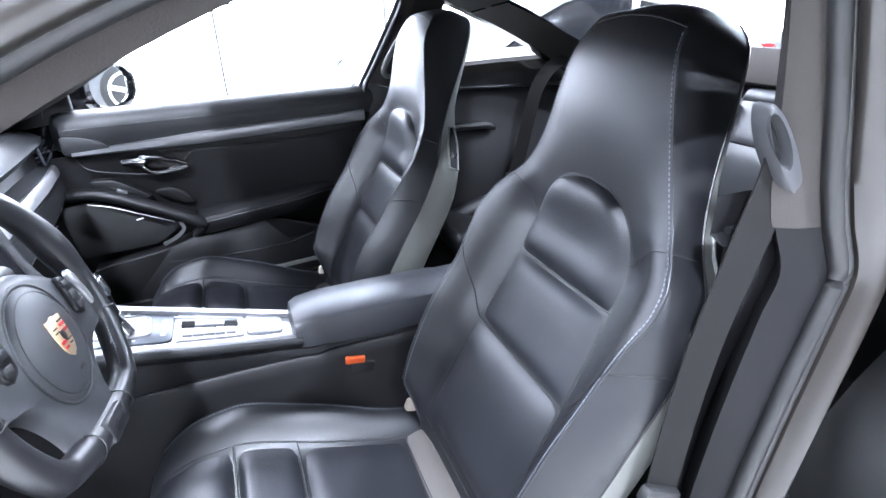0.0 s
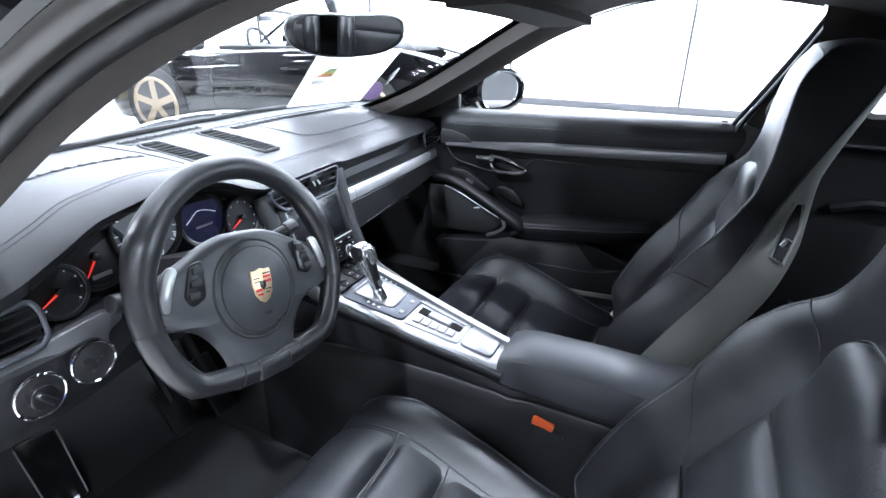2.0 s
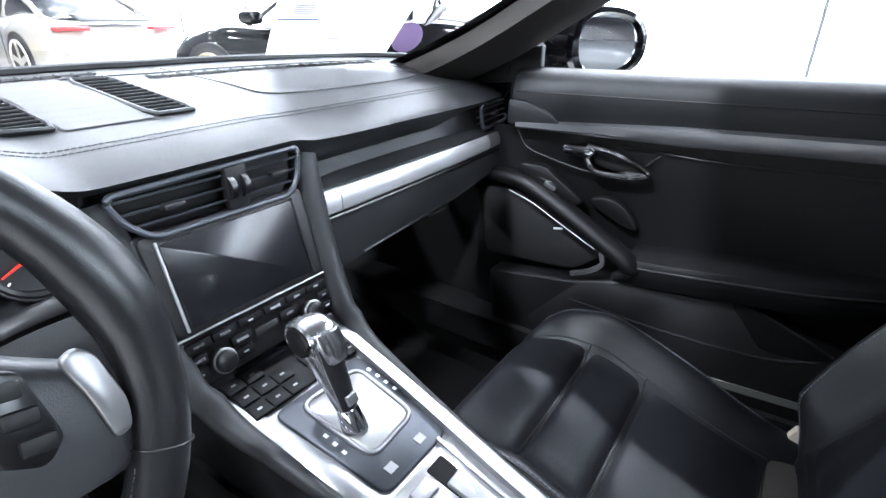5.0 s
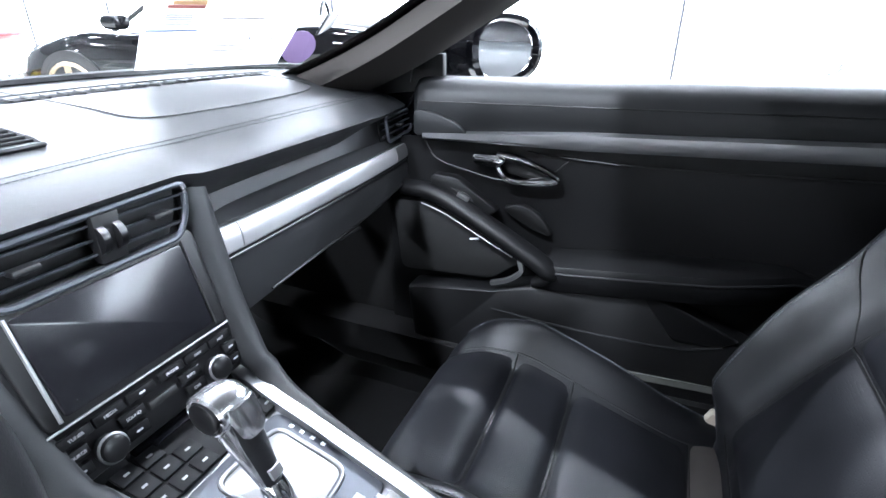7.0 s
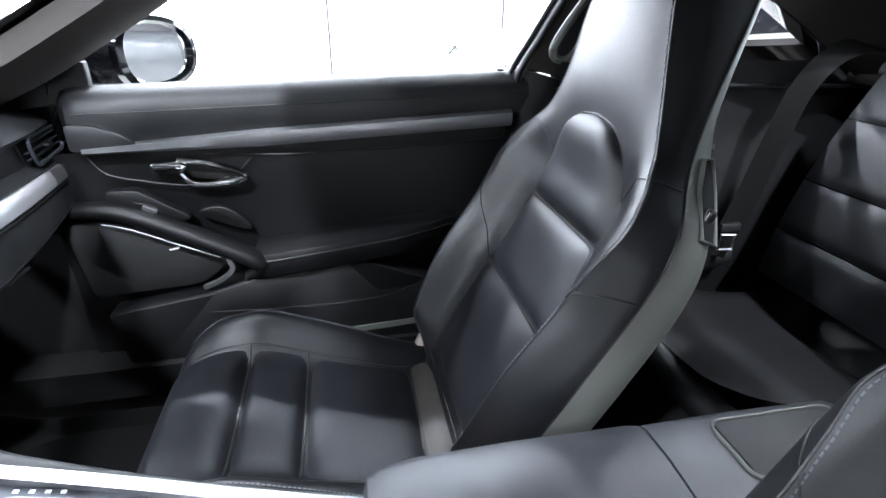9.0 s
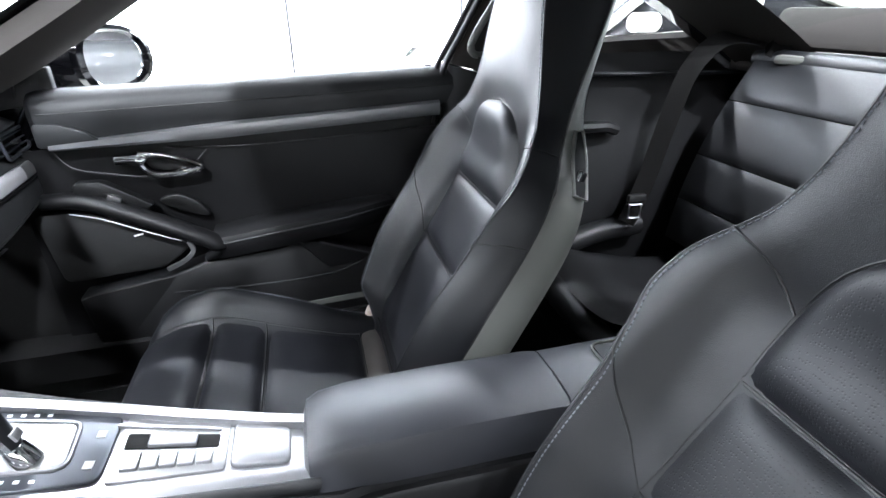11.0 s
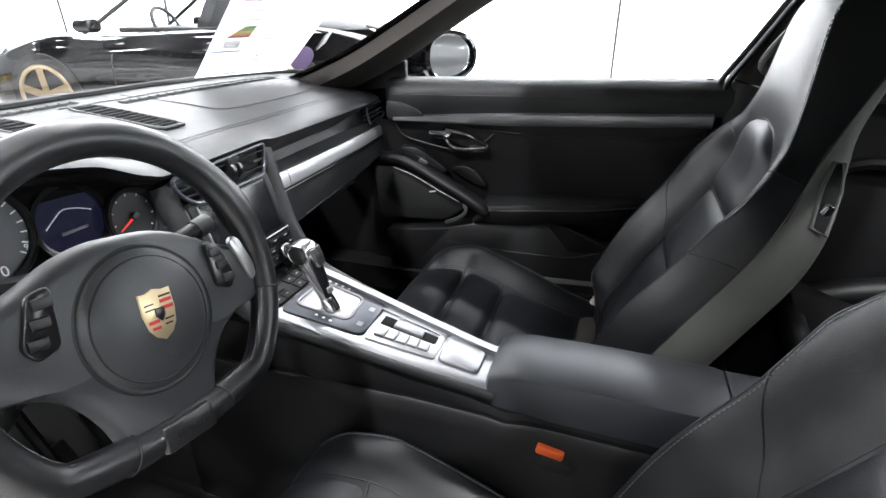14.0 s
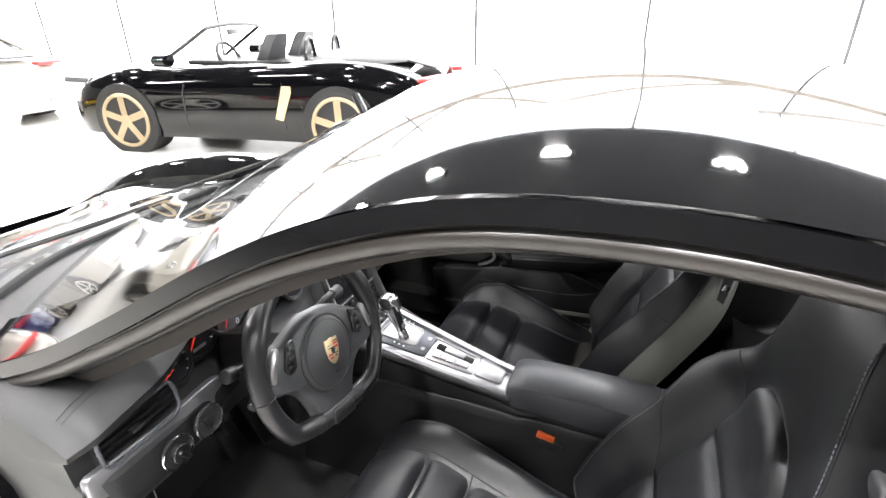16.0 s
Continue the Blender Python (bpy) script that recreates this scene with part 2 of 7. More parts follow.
def tube(pts, r, seg=10, closed=False, flat=1.0, up=(0, 0, 1)):
    """A round or flattened bar along points; r a number or one per point."""
    p = np.array(pts, float)
    n = len(p)
    rs = r if hasattr(r, "__len__") else [r] * n
    rings = []
    for i in range(n):
        a, b = (p[i - 1], p[(i + 1) % n]) if closed else (p[max(i - 1, 0)], p[min(i + 1, n - 1)])
        d = (b - a) / (np.linalg.norm(b - a) + 1e-9)
        s = np.cross(d, up)
        if np.linalg.norm(s) < 1e-3:
            s = np.cross(d, (1, 0, 0))
        s /= np.linalg.norm(s)
        w = np.cross(s, d)
        rings.append([p[i] + rs[i] * (math.cos(q) * s + flat * math.sin(q) * w) for q in np.linspace(0, 2 * math.pi, seg, endpoint=False)])
    if closed:
        rings.append(rings[0])
        bm = loft(rings, cap=False)
        bmesh.ops.remove_doubles(bm, verts=bm.verts, dist=1e-6)
        return bm
    return loft(rings)


def sweep(pts, profile, side=None, closed=False):
    """A closed profile of (a, b) pairs along points: a along the side vector, b along side x way."""
    p = np.array(pts, float)
    n = len(p)
    rings = []
    for i in range(n):
        a, b = (p[i - 1], p[(i + 1) % n]) if closed else (p[max(i - 1, 0)], p[min(i + 1, n - 1)])
        d = (b - a) / (np.linalg.norm(b - a) + 1e-9)
        s = np.array(side[i] if side is not None and np.ndim(side) > 1 else (side if side is not None else (0, 1, 0)), float)
        s = s - d * (s @ d)
        s /= np.linalg.norm(s)
        w = np.cross(s, d)
        rings.append([p[i] + u * s + v * w for u, v in profile])
    return loft(rings, cap=not closed)


def rounded(poly, r, seg=4):
    """A 2D polygon with its corners rounded."""
    out = []
    n = len(poly)
    for i in range(n):
        a, b, c = (np.array(poly[k % n], float) for k in (i - 1, i, i + 1))
        la, lc = np.linalg.norm(a - b), np.linalg.norm(c - b)
        q = min(r, 0.45 * la, 0.45 * lc)
        p0, p1 = b + (a - b) / la * q, b + (c - b) / lc * q
        for t in np.linspace(0, 1, seg + 1):
            out.append((1 - t) ** 2 * p0 + 2 * t * (1 - t) * b + t * t * p1)
    return out


def plate(poly, o, ax, ay, depth, bevel=0.002, r=0.0):
    """A 2D outline raised by depth along ax x ay from o, with a bevelled front edge."""
    o, ax, ay = np.array(o, float), np.array(ax, float), np.array(ay, float)
    nn = np.cross(ax, ay)
    nn /= np.linalg.norm(nn)
    pts = rounded(poly, r) if r else [np.array(q, float) for q in poly]
    c = sum(pts) / len(pts)
    def ring(shrink, h):
        out = []
        for q in pts:
            d = q - c
            k = max(0.0, 1 - shrink / (np.linalg.norm(d) + 1e-9))
            q2 = c + d * k
            out.append(o + ax * q2[0] + ay * q2[1] + nn * h)
        return out
    return loft([ring(0, 0), ring(0, depth - bevel), ring(bevel * 0.35, depth - bevel * 0.3), ring(bevel, depth)])


def disc(c, axis, r, depth, bevel=0.0, seg=32, squash=1.0):
    c, d = np.array(c, float), np.array(axis, float)
    d /= np.linalg.norm(d)
    s = np.cross(d, (0, 0, 1))
    s = s / np.linalg.norm(s) if np.linalg.norm(s) > 1e-3 else np.array((1.0, 0, 0))
    w = np.cross(s, d)
    def ring(rr, h):
        return [c + d * h + rr * (math.cos(q) * s + squash * math.sin(q) * w) for q in np.linspace(0, 2 * math.pi, seg, endpoint=False)]
    if bevel:
        return loft([ring(r, 0), ring(r, depth - bevel), ring(r - 0.3 * bevel, depth - 0.3 * bevel), ring(r - bevel, depth)])
    return loft([ring(r, 0), ring(r, depth)])


def hoop(c, axis, r, tube_r, seg=40, flat=1.0):
    c, d = np.array(c, float), np.array(axis, float)
    d /= np.linalg.norm(d)
    s = np.cross(d, (0, 0, 1))
    s = s / np.linalg.norm(s) if np.linalg.norm(s) > 1e-3 else np.array((1.0, 0, 0))
    w = np.cross(s, d)
    rings = []
    for q in np.linspace(0, 2 * math.pi, seg, endpoint=False):
        e = math.cos(q) * s + math.sin(q) * w
        rings.append([c + r * e + tube_r * (math.cos(k) * e + flat * math.sin(k) * d) for k in np.linspace(0, 2 * math.pi, 8, endpoint=False)])
    rings.append(rings[0])
    bm = loft(rings, cap=False)
    bmesh.ops.remove_doubles(bm, verts=bm.verts, dist=1e-6)
    return bm


def letters(name, words, o, ax, ay, size, mat, parent, depth=0.0004):
    cu = bpy.data.curves.new(name, "FONT")
    cu.body, cu.size, cu.extrude, cu.align_x, cu.align_y = words, size, depth, "CENTER", "CENTER"
    tmp = new("tmp_letters", cu)
    me = bpy.data.meshes.new_from_object(tmp.evaluated_get(bpy.context.evaluated_depsgraph_get()))
    bpy.data.objects.remove(tmp)
    bpy.data.curves.remove(cu)
    ax, ay = Vector(ax).normalized(), Vector(ay).normalized()
    m = Matrix((ax, ay, ax.cross(ay))).transposed().to_4x4()
    m.translation = o
    me.transform(m)
    me.materials.clear()
    me.materials.append(mat)
    ob = new(name, me)
    ob.parent = parent
    return ob


def stitches(name, pts, mat, parent, step=0.007, length=0.0045, w=0.0009):
    """Short threads along a line of points."""
    p = np.array(pts, float)
    seg = np.linalg.norm(np.diff(p, axis=0), axis=1)
    run = np.concatenate([[0], np.cumsum(seg)])
    bm = bmesh.new()
    k = 0.0
    while k + length < run[-1]:
        a, b = (np.array([np.interp(q, run, p[:, i]) for i in range(3)]) for q in (k, k + length))
        d = (b - a) / (np.linalg.norm(b - a) + 1e-9)
        s = np.cross(d, (0.3, 0.5, 0.8))
        s = s / np.linalg.norm(s) * w
        t = np.cross(d, s)
        vs = [bm.verts.new(q) for q in (a + s, a + t, a - s, a - t, b + s, b + t, b - s, b - t)]
        for i in range(4):
            bm.faces.new((vs[i], vs[(i + 1) % 4], vs[4 + (i + 1) % 4], vs[4 + i]))
        k += step
    ob = part(name, bm, mat, parent, smooth=False)
    return ob

# ---- showroom: floor, walls, ceiling ----
FLOOR = material("pale_polished_tiles", (0.62, 0.61, 0.58), 0.18, mottle=0.06, coat=0.3)
WALLP = material("pale_grey_wall_paint", (0.26, 0.26, 0.26), 0.7, mottle=0.03)
CEILM = material("dark_ceiling", (0.05, 0.05, 0.052), 0.9)
# wall panels emit evenly and light the room in place of daylight
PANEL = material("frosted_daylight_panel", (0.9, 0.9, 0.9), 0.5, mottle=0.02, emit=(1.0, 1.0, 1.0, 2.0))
CEILING_GLOW = material("ceiling_glow_panel", (0.9, 0.9, 0.9), 0.5, mottle=0.02, emit=(0.94, 0.97, 1.0, 5.0))
BEAM = material("beige_beam", (0.22, 0.19, 0.15), 0.6)
EAST_GLOW = material("east_glow_panel", (0.9, 0.9, 0.9), 0.5, mottle=0.02, emit=(1.0, 1.0, 1.0, 8.0))
MULLION = material("grey_mullion", (0.06, 0.06, 0.065), 0.5)
LAMPM = material("lamp_diffuser", (0.9, 0.9, 0.9), 0.4, emit=(1.0, 0.98, 0.95, 30.0))
XW, XE, YS, YN = -17.0, 12.0, -13.0, 7.1

own(part("floor", box(((XW + XE) / 2, (YS + YN) / 2, -0.06), (XE - XW, YN - YS, 0.1), 0), FLOOR), "pale polished showroom floor", "floor", kind="structure")
own(part("ceiling", box(((XW + XE) / 2, (YS + YN) / 2, CEIL + 0.1), (XE - XW, YN - YS, 0.2), 0), CEILM), "dark grey showroom ceiling", "ceiling", kind="structure")
# panes that glow, added to light the dash from behind
east = thing("wall_east", "grey panelled wall with added glowing panes", "window wall", (XE, 0, 0), kind="structure")
for k in range(8):
    part("pane", box((0.05, YS + 2.51 * k + 1.25, CEIL / 2 + 0.35), (0.04, 2.475, CEIL - 0.8), 0.004), EAST_GLOW if k > 4 else WALLP, east, smooth=False)
    # parapet added to darken what the door mirror reflects
    part("parapet", box((0.04, YS + 2.51 * k + 1.25, 0.36), (0.08, 2.475, 0.72), 0.004), WALLP, east, smooth=False)
    part("mullion", box((0.035, YS + 2.51 * k, CEIL / 2), (0.07, 0.04, CEIL), 0.004), MULLION, east, smooth=False)
for nm, c, sz in (("wall_south", ((XW + XE) / 2, YS - 0.1, CEIL / 2), (XE - XW, 0.2, CEIL)), ("wall_west", (XW - 0.1, (YS + YN) / 2, CEIL / 2), (0.2, YN - YS, CEIL))):
    own(part(nm, box(c, sz, 0), WALLP), "pale grey painted showroom wall", "wall", kind="structure")
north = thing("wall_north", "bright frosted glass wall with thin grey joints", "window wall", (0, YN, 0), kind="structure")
JOINTS = [-14.9, -12.4, -9.9, -7.35, -4.8, -2.25, 0.22, 2.6, 5.1, 7.6]
edges = [XW] + JOINTS + [XE]
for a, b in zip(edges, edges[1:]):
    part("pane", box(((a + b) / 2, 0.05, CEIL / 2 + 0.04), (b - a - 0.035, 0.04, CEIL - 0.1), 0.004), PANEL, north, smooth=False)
for x in JOINTS:
    part("mullion", box((x, 0.035, CEIL / 2), (0.04, 0.07, CEIL), 0.004), MULLION, north, smooth=False)
part("beam", box(((XW + XE) / 2, -0.12, 3.55), (XE - XW, 0.14, 0.16), 0.01), BEAM, north, "beige steel beam")
for x0, x1 in ((-3.1, -1.5), (-1.3, 1.9), (2.2, 5.0), (-7.9, -6.3), (-6.1, -3.4)):
    part("brace", sweep([(x0, -0.12, 4.5 if x0 < x1 - 2 else 3.6), (x1, -0.12, 3.6 if x0 < x1 - 2 else 4.5)], [(-0.05, -0.05), (0.05, -0.05), (0.05, 0.05), (-0.05, 0.05)], side=(0, 1, 0)), BEAM, north, smooth=False)
part("sill_rail", box(((XW + XE) / 2, 0.0, 0.045), (XE - XW, 0.12, 0.09), 0.004), MULLION, north, smooth=False)
# unseen glowing strip, added for the sheen on armrest and dash pad
glow_strip = thing("ceiling_glow_strip", "glowing ceiling strip added along the glass wall", "skylight", (0, 0, CEIL), kind="structure")
for a, b in zip(edges, edges[1:]):
    part("pane", box(((a + b) / 2, 6.2, -0.03), (b - a - 0.05, 1.7, 0.04), 0.004), CEILING_GLOW, glow_strip, smooth=False)
for lx, ly in LAMP_SPOTS:
    lamp = thing("ceiling_light", "dark ceiling light fitting with three white spots", "ceiling light", (lx, ly, CEIL), group="ceiling lights")
    part("frame", box((0, 0, -0.04), (0.56, 0.20, 0.08), 0.006), SATIN, lamp)
    for dx in (-0.17, 0.0, 0.17):
        part("diffuser", disc((dx, 0, -0.10), (0, 0, 1), 0.055, 0.02, 0.004, 20), LAMPM, lamp)

# ---- own car: the shell round the cabin ----
ARCH = [(-0.74, 0.735, 0.80), (-0.50, 0.715, 0.865), (-0.26, 0.695, 0.955), (-0.08, 0.68, 1.05), (0.10, 0.665, 1.155), (0.22, 0.655, 1.21), (0.34, 0.645, 1.246),
        (0.47, 0.64, 1.26), (0.62, 0.635, 1.255), (0.80, 0.63, 1.225), (1.0, 0.63, 1.155), (1.2, 0.635, 1.06), (1.42, 0.645, 0.93)]
NA = 61
ARC = spline(ARCH, NA)


def shell(k, t, inset=0.0):
    """The greenhouse: k along the arch (0 cowl, 1 tail), t across (-1 driver's side, 1 passenger's side)."""
    i = k * (NA - 1)
    x, y, z = (np.interp(i, range(NA), ARC[:, j]) for j in range(3))
    bow = smooth_interp([(-0.8, -0.26), (-0.3, -0.20), (0.2, -0.12), (0.5, 0.0), (0.9, 0.07), (1.4, 0.16)], x)
    crown = smooth_interp([(-0.8, 0.045), (0.1, 0.058), (0.5, 0.066), (1.4, 0.05)], x)
    b = 1 - abs(t) ** 2.2
    return np.array((x + bow * b, (y - inset * 0.6) * t, z + crown * (1 - t * t) - inset))


def k_of(x):
    return float(np.interp(x, ARC[:, 0], np.arange(NA) / (NA - 1)))


KH, KR = k_of(0.20), k_of(0.98)
car = thing("sports_car", "glossy black sports coupe with a black leather cabin", "car", (0, 0, 0))
across = [math.sin(q) for q in np.linspace(-math.pi / 2, math.pi / 2, 41)]
part("roof", grid(lambda t, k: shell(k, t), across, np.linspace(KH, KR, 36)), PAINT, car, "glossy black painted roof")
ws = part("windscreen", grid(lambda t, k: shell(k, t, 0.004), np.linspace(-0.9, 0.9, 25), np.linspace(0.0, KH, 24)), GLASS, car, "clear curved windscreen")
ws.visible_shadow = False
rw = part("rear_window", grid(lambda t, k: shell(k, t, 0.004), np.linspace(-0.84, 0.84, 21), np.linspace(KR, 1.0, 14)), TINT, car, "dark-edged rear window")
rw.visible_shadow = False
for sd in (-1, 1):
    part("a_pillar", grid(lambda t, k: shell(k, sd * t), np.linspace(0.85, 1.0, 9), np.linspace(0.0, KH, 26)), PAINT, car)
    part("c_pillar", grid(lambda t, k: shell(k, sd * t), np.linspace(0.82, 1.0, 8), np.linspace(KR, 1.0, 14)), PAINT, car)
    # outer flank under the roof edge and the door seals
    edge = [shell(k, sd) for k in np.linspace(0.0, 1.0, 70)]
    rail = np.array(edge) + np.array((0, sd * -0.006, -0.022))
    side = np.array((0, sd, 0.0))
    part("roof_rail", sweep(rail, [(0.012, 0.02), (0.016, -0.002), (0.0, -0.018), (-0.03, -0.020), (-0.04, 0.016)] if sd < 0 else [(0.012, 0.02), (0.016, -0.004), (0.0, -0.014), (-0.02, -0.016), (-0.03, 0.016)], side=side), PAINT, car)
    for off, r, m in ((((0, -0.004, -0.036), 0.008, RUBBER),) if sd > 0 else ()) or (((0, sd * -0.004, -0.040), 0.012, TRIM), ((0, sd * -0.026, -0.050), 0.011, RUBBER), ((0, sd * -0.046, -0.055), 0.009, SATIN)):
        pts = np.array([shell(k, sd) for k in np.linspace(0.10, k_of(0.74), 60)]) + np.array(off)
        part("door_seal", tube(pts, r, 10), m, car)

# suede lining inside the driver's door frame
rings = []
for k in np.linspace(0.05, k_of(0.74), 60):
    p = shell(k, -1)
    drop = smooth_interp([(-0.70, 0.080), (-0.2, 0.088), (0.10, 0.082), (0.32, 0.072), (0.74, 0.062)], p[0])
    rings.append([p + (0, 0.010, -0.040), p + (0, 0.030, -0.052), p + (0, 0.031, -0.7 * drop - 0.014), p + (0, 0.036, -drop), p + (0, 0.050, -drop + 0.012), p + (0, 0.050, -0.035)])
part("frame_lining", loft(rings), SUEDE, car, "charcoal suede lining of the door frame")

# lining inside the roof
lining = thing("headliner", "charcoal suede roof lining", "roof lining", (0, 0, 0), kind="structure")
part("roof_lining", grid(lambda t, k: shell(k, t, 0.045), np.linspace(-0.97, 0.97, 31), np.linspace(KH + 0.02, KR - 0.01, 24)), SUEDE, lining)
part("rear_lining", grid(lambda t, k: shell(k, t, 0.05), np.linspace(-0.97, -0.70, 9), np.linspace(KR - 0.01, 1.0, 12)), SUEDE, lining)
part("rear_lining", grid(lambda t, k: shell(k, t, 0.05), np.linspace(0.70, 0.97, 9), np.linspace(KR - 0.01, 1.0, 12)), SUEDE, lining)
part("front_header", grid(lambda t, k: shell(k, t, 0.05), np.linspace(-0.95, 0.95, 25), np.linspace(KH - 0.02, KH + 0.025, 4)), SUEDE, lining)
for sd in (-1, 1):
    pil = thing("a_pillar_trim", "charcoal suede windscreen pillar trim", "pillar trim", (0, 0, 0), group="windscreen pillar trims", kind="structure")
    rings = []
    for k in np.linspace(0.02, KH + 0.03, 30):
        a, b = shell(k, sd * 0.875, 0.008), shell(k, sd * 0.985, 0.03)
        m1, m2 = shell(k, sd * 0.875, 0.045), shell(k, sd * 0.95, 0.06)
        rings.append([a, m1 + (0.01, 0, 0), m2, b + (0, 0, -0.03), b])
    part("pillar_cover", loft(rings), SUEDE, pil)

# front body: bonnet, wings and cowl
def bonnet(q, x):
    hw = smooth_interp([(-2.1, 0.62), (-1.8, 0.80), (-1.2, 0.885), (-0.6, 0.865)], x)
    mid = smooth_interp([(-2.15, 0.40), (-2.0, 0.53), (-1.6, 0.66), (-1.1, 0.735), (-0.80, 0.775), (-0.6, 0.79)], x)
    hump = smooth_interp([(-2.1, 0.02), (-1.7, 0.10), (-1.25, 0.115), (-0.8, 0.07), (-0.55, 0.05)], x)
    y = hw * q
    a = abs(q)
    z = mid + hump * math.exp(-((a - 0.74) / 0.17) ** 2) - 0.5 * max(0, a - 0.86) ** 1.35 * 7
    return (x, y, max(z, 0.2))


qs = np.concatenate([np.linspace(-1, -0.6, 14), np.linspace(-0.55, 0.55, 16), np.linspace(0.6, 1, 14)])
part("bonnet", grid(bonnet, [q for q in qs if abs(q) < 0.58], np.linspace(-2.1, -0.94, 24)), PAINT, car)
for sd in (-1, 1):
    part("front_wing", grid(bonnet, sorted(sd * q for q in np.linspace(0.588, 1, 18)), np.linspace(-2.1, -0.62, 30)), PAINT, car)
part("cowl_panel", grid(lambda y, x: (x - 0.10 * (1 - (y / 0.7) ** 2), y, 0.772 + 0.03 * (1 - (y / 0.75) ** 2) + (x + 0.95) * 0.18), np.linspace(-0.66, 0.66, 24), np.linspace(-0.95, -0.66, 8)), PLASTIC, car)
for sd, ln in ((-0.55, 0.56), (0.02, 0.52)):
    pts = [(-1.0 + 0.22 * t, sd + ln * t, 0.835 + 0.055 * t) for t in np.linspace(0, 1, 12)]
    part("wiper", tube(pts, 0.007, 8), SATIN, car)
# flanks behind the door opening
def hip(q, x, sd):
    top = smooth_interp([(0.6, 0.93), (1.0, 0.955), (1.5, 0.93), (2.3, 0.72)], x)
    bulge = smooth_interp([(0.7, 0.0), (0.95, 0.05), (1.35, 0.12), (1.8, 0.10), (2.4, -0.06)], x)
    z = top * (1 - q) + 0.22 * q
    y = 0.70 + (0.085 + bulge) * math.sin(min(1, q * 1.9) * math.pi / 2) - 0.05 * max(0, q - 0.6)
    return (x, sd * y, z)


def hip_edge(q):
    return smooth_interp([(0.0, 0.93), (0.12, 0.92), (0.30, 0.885), (0.6, 0.82), (1.0, 0.77)], q)


part("rear_wing", grid(lambda q, u: hip(q, hip_edge(q) + u * (2.3 - hip_edge(q)), -1), np.linspace(0, 1, 22), np.linspace(0, 1, 26)), PAINT, car)
part("rear_wing", grid(lambda q, x: hip(q, x, 1), np.linspace(0, 1, 18), np.linspace(0.72, 2.3, 24)), PAINT, car)
part("door_skin", grid(lambda q, x: (x, hip(q, x, 1)[1], hip(q, x, 1)[2] - 0.045 * (1 - q)), np.linspace(0, 1, 14), np.linspace(-0.55, 0.70, 16)), PAINT, car)
part("tail", grid(lambda t, x: (x, 0.70 * t, smooth_interp([(1.4, 0.93), (2.0, 0.80), (2.3, 0.70)], x) + 0.03 * (1 - t * t)), np.linspace(-1, 1, 16), np.linspace(1.40, 2.3, 10)), PAINT, car)
part("front_bumper", loft([[(-2.1 - 0.06 * math.cos(y / 0.62 * 1.4), y, z) for y in np.linspace(-0.62, 0.62, 14)] for z in (0.2, 0.35, 0.45, 0.52)], closed=False), PAINT, car)
part("tail_panel", loft([[(2.3 + 0.05 * math.cos(y / 0.8 * 1.4), y, z) for y in np.linspace(-0.72, 0.72, 14)] for z in (0.22, 0.4, 0.6, 0.72)], closed=False), PAINT, car)
part("door_sill", sweep([(-0.45, -0.74, 0.30), (0.2, -0.755, 0.29), (0.9, -0.76, 0.31)], [(-0.07, -0.06), (0.05, -0.06), (0.06, 0.03), (0.0, 0.06), (-0.07, 0.05)], side=(0, -1, 0)), PAINT, car)
part("sill_tread", box((0.22, -0.70, 0.352), (1.1, 0.06, 0.012), 0.004), SATIN, car)
# driver's side glass behind the door opening
part("quarter_window", grid(lambda u, v: (0.86 - 0.06 * v + 0.55 * u, -0.715 + 0.055 * v, 0.945 + v * (0.235 - 0.23 * u ** 1.6)), np.linspace(0, 1, 12), np.linspace(0, 1, 8)), SCREEN, car, "dark glossy rear side window")
for sx in (-1.16, 1.33):
    for sd in (-1, 1):
        wheel = part("wheel", disc((sx, sd * 0.62, 0.34), (0, sd, 0), 0.34, 0.24, 0.03), RUBBER, car)
        part("rim", disc((sx, sd * 0.86, 0.34), (0, sd, 0), 0.245, 0.006, 0.004), SILVER_DARK, wheel)

# passenger's door glass and rear side glass
win = thing("side_window", "clear passenger side window with a black frame", "car window", (0, 0, 0), kind="structure")
def side_glass(u, v):
    x = -0.30 + 1.02 * u
    top = shell(k_of(x - 0.0), 1.0) + np.array((0, -0.012, -0.045))
    base = np.array((x, 0.715, 0.900))
    return base + (top - base) * v
gl = part("pane", grid(side_glass, np.linspace(0.0, 1, 24), np.linspace(0, 1, 6)), GLASS, win)
gl.visible_shadow = False
part("window_seal", tube([(x, 0.713, 0.898 + 0.028 * (x + 0.3) / 1.0) for x in np.linspace(-0.27, 0.70, 10)], 0.006, 8), RUBBER, win)
part("window_frame", sweep([(-0.255, 0.705, 0.90), (-0.24, 0.70, 0.955), (-0.17, 0.69, 1.0)], [(-0.012, -0.02), (0.012, -0.02), (0.012, 0.02), (-0.012, 0.02)], side=(0, 1, 0)), SATIN, win)
part("mirror_sail", plate([(-0.42, 0.895), (-0.235, 0.895), (-0.175, 1.0), (-0.26, 0.965)], (0, 0.715, 0), (1, 0, 0), (0, 0, 1), 0.014, 0.003), SATIN, win)

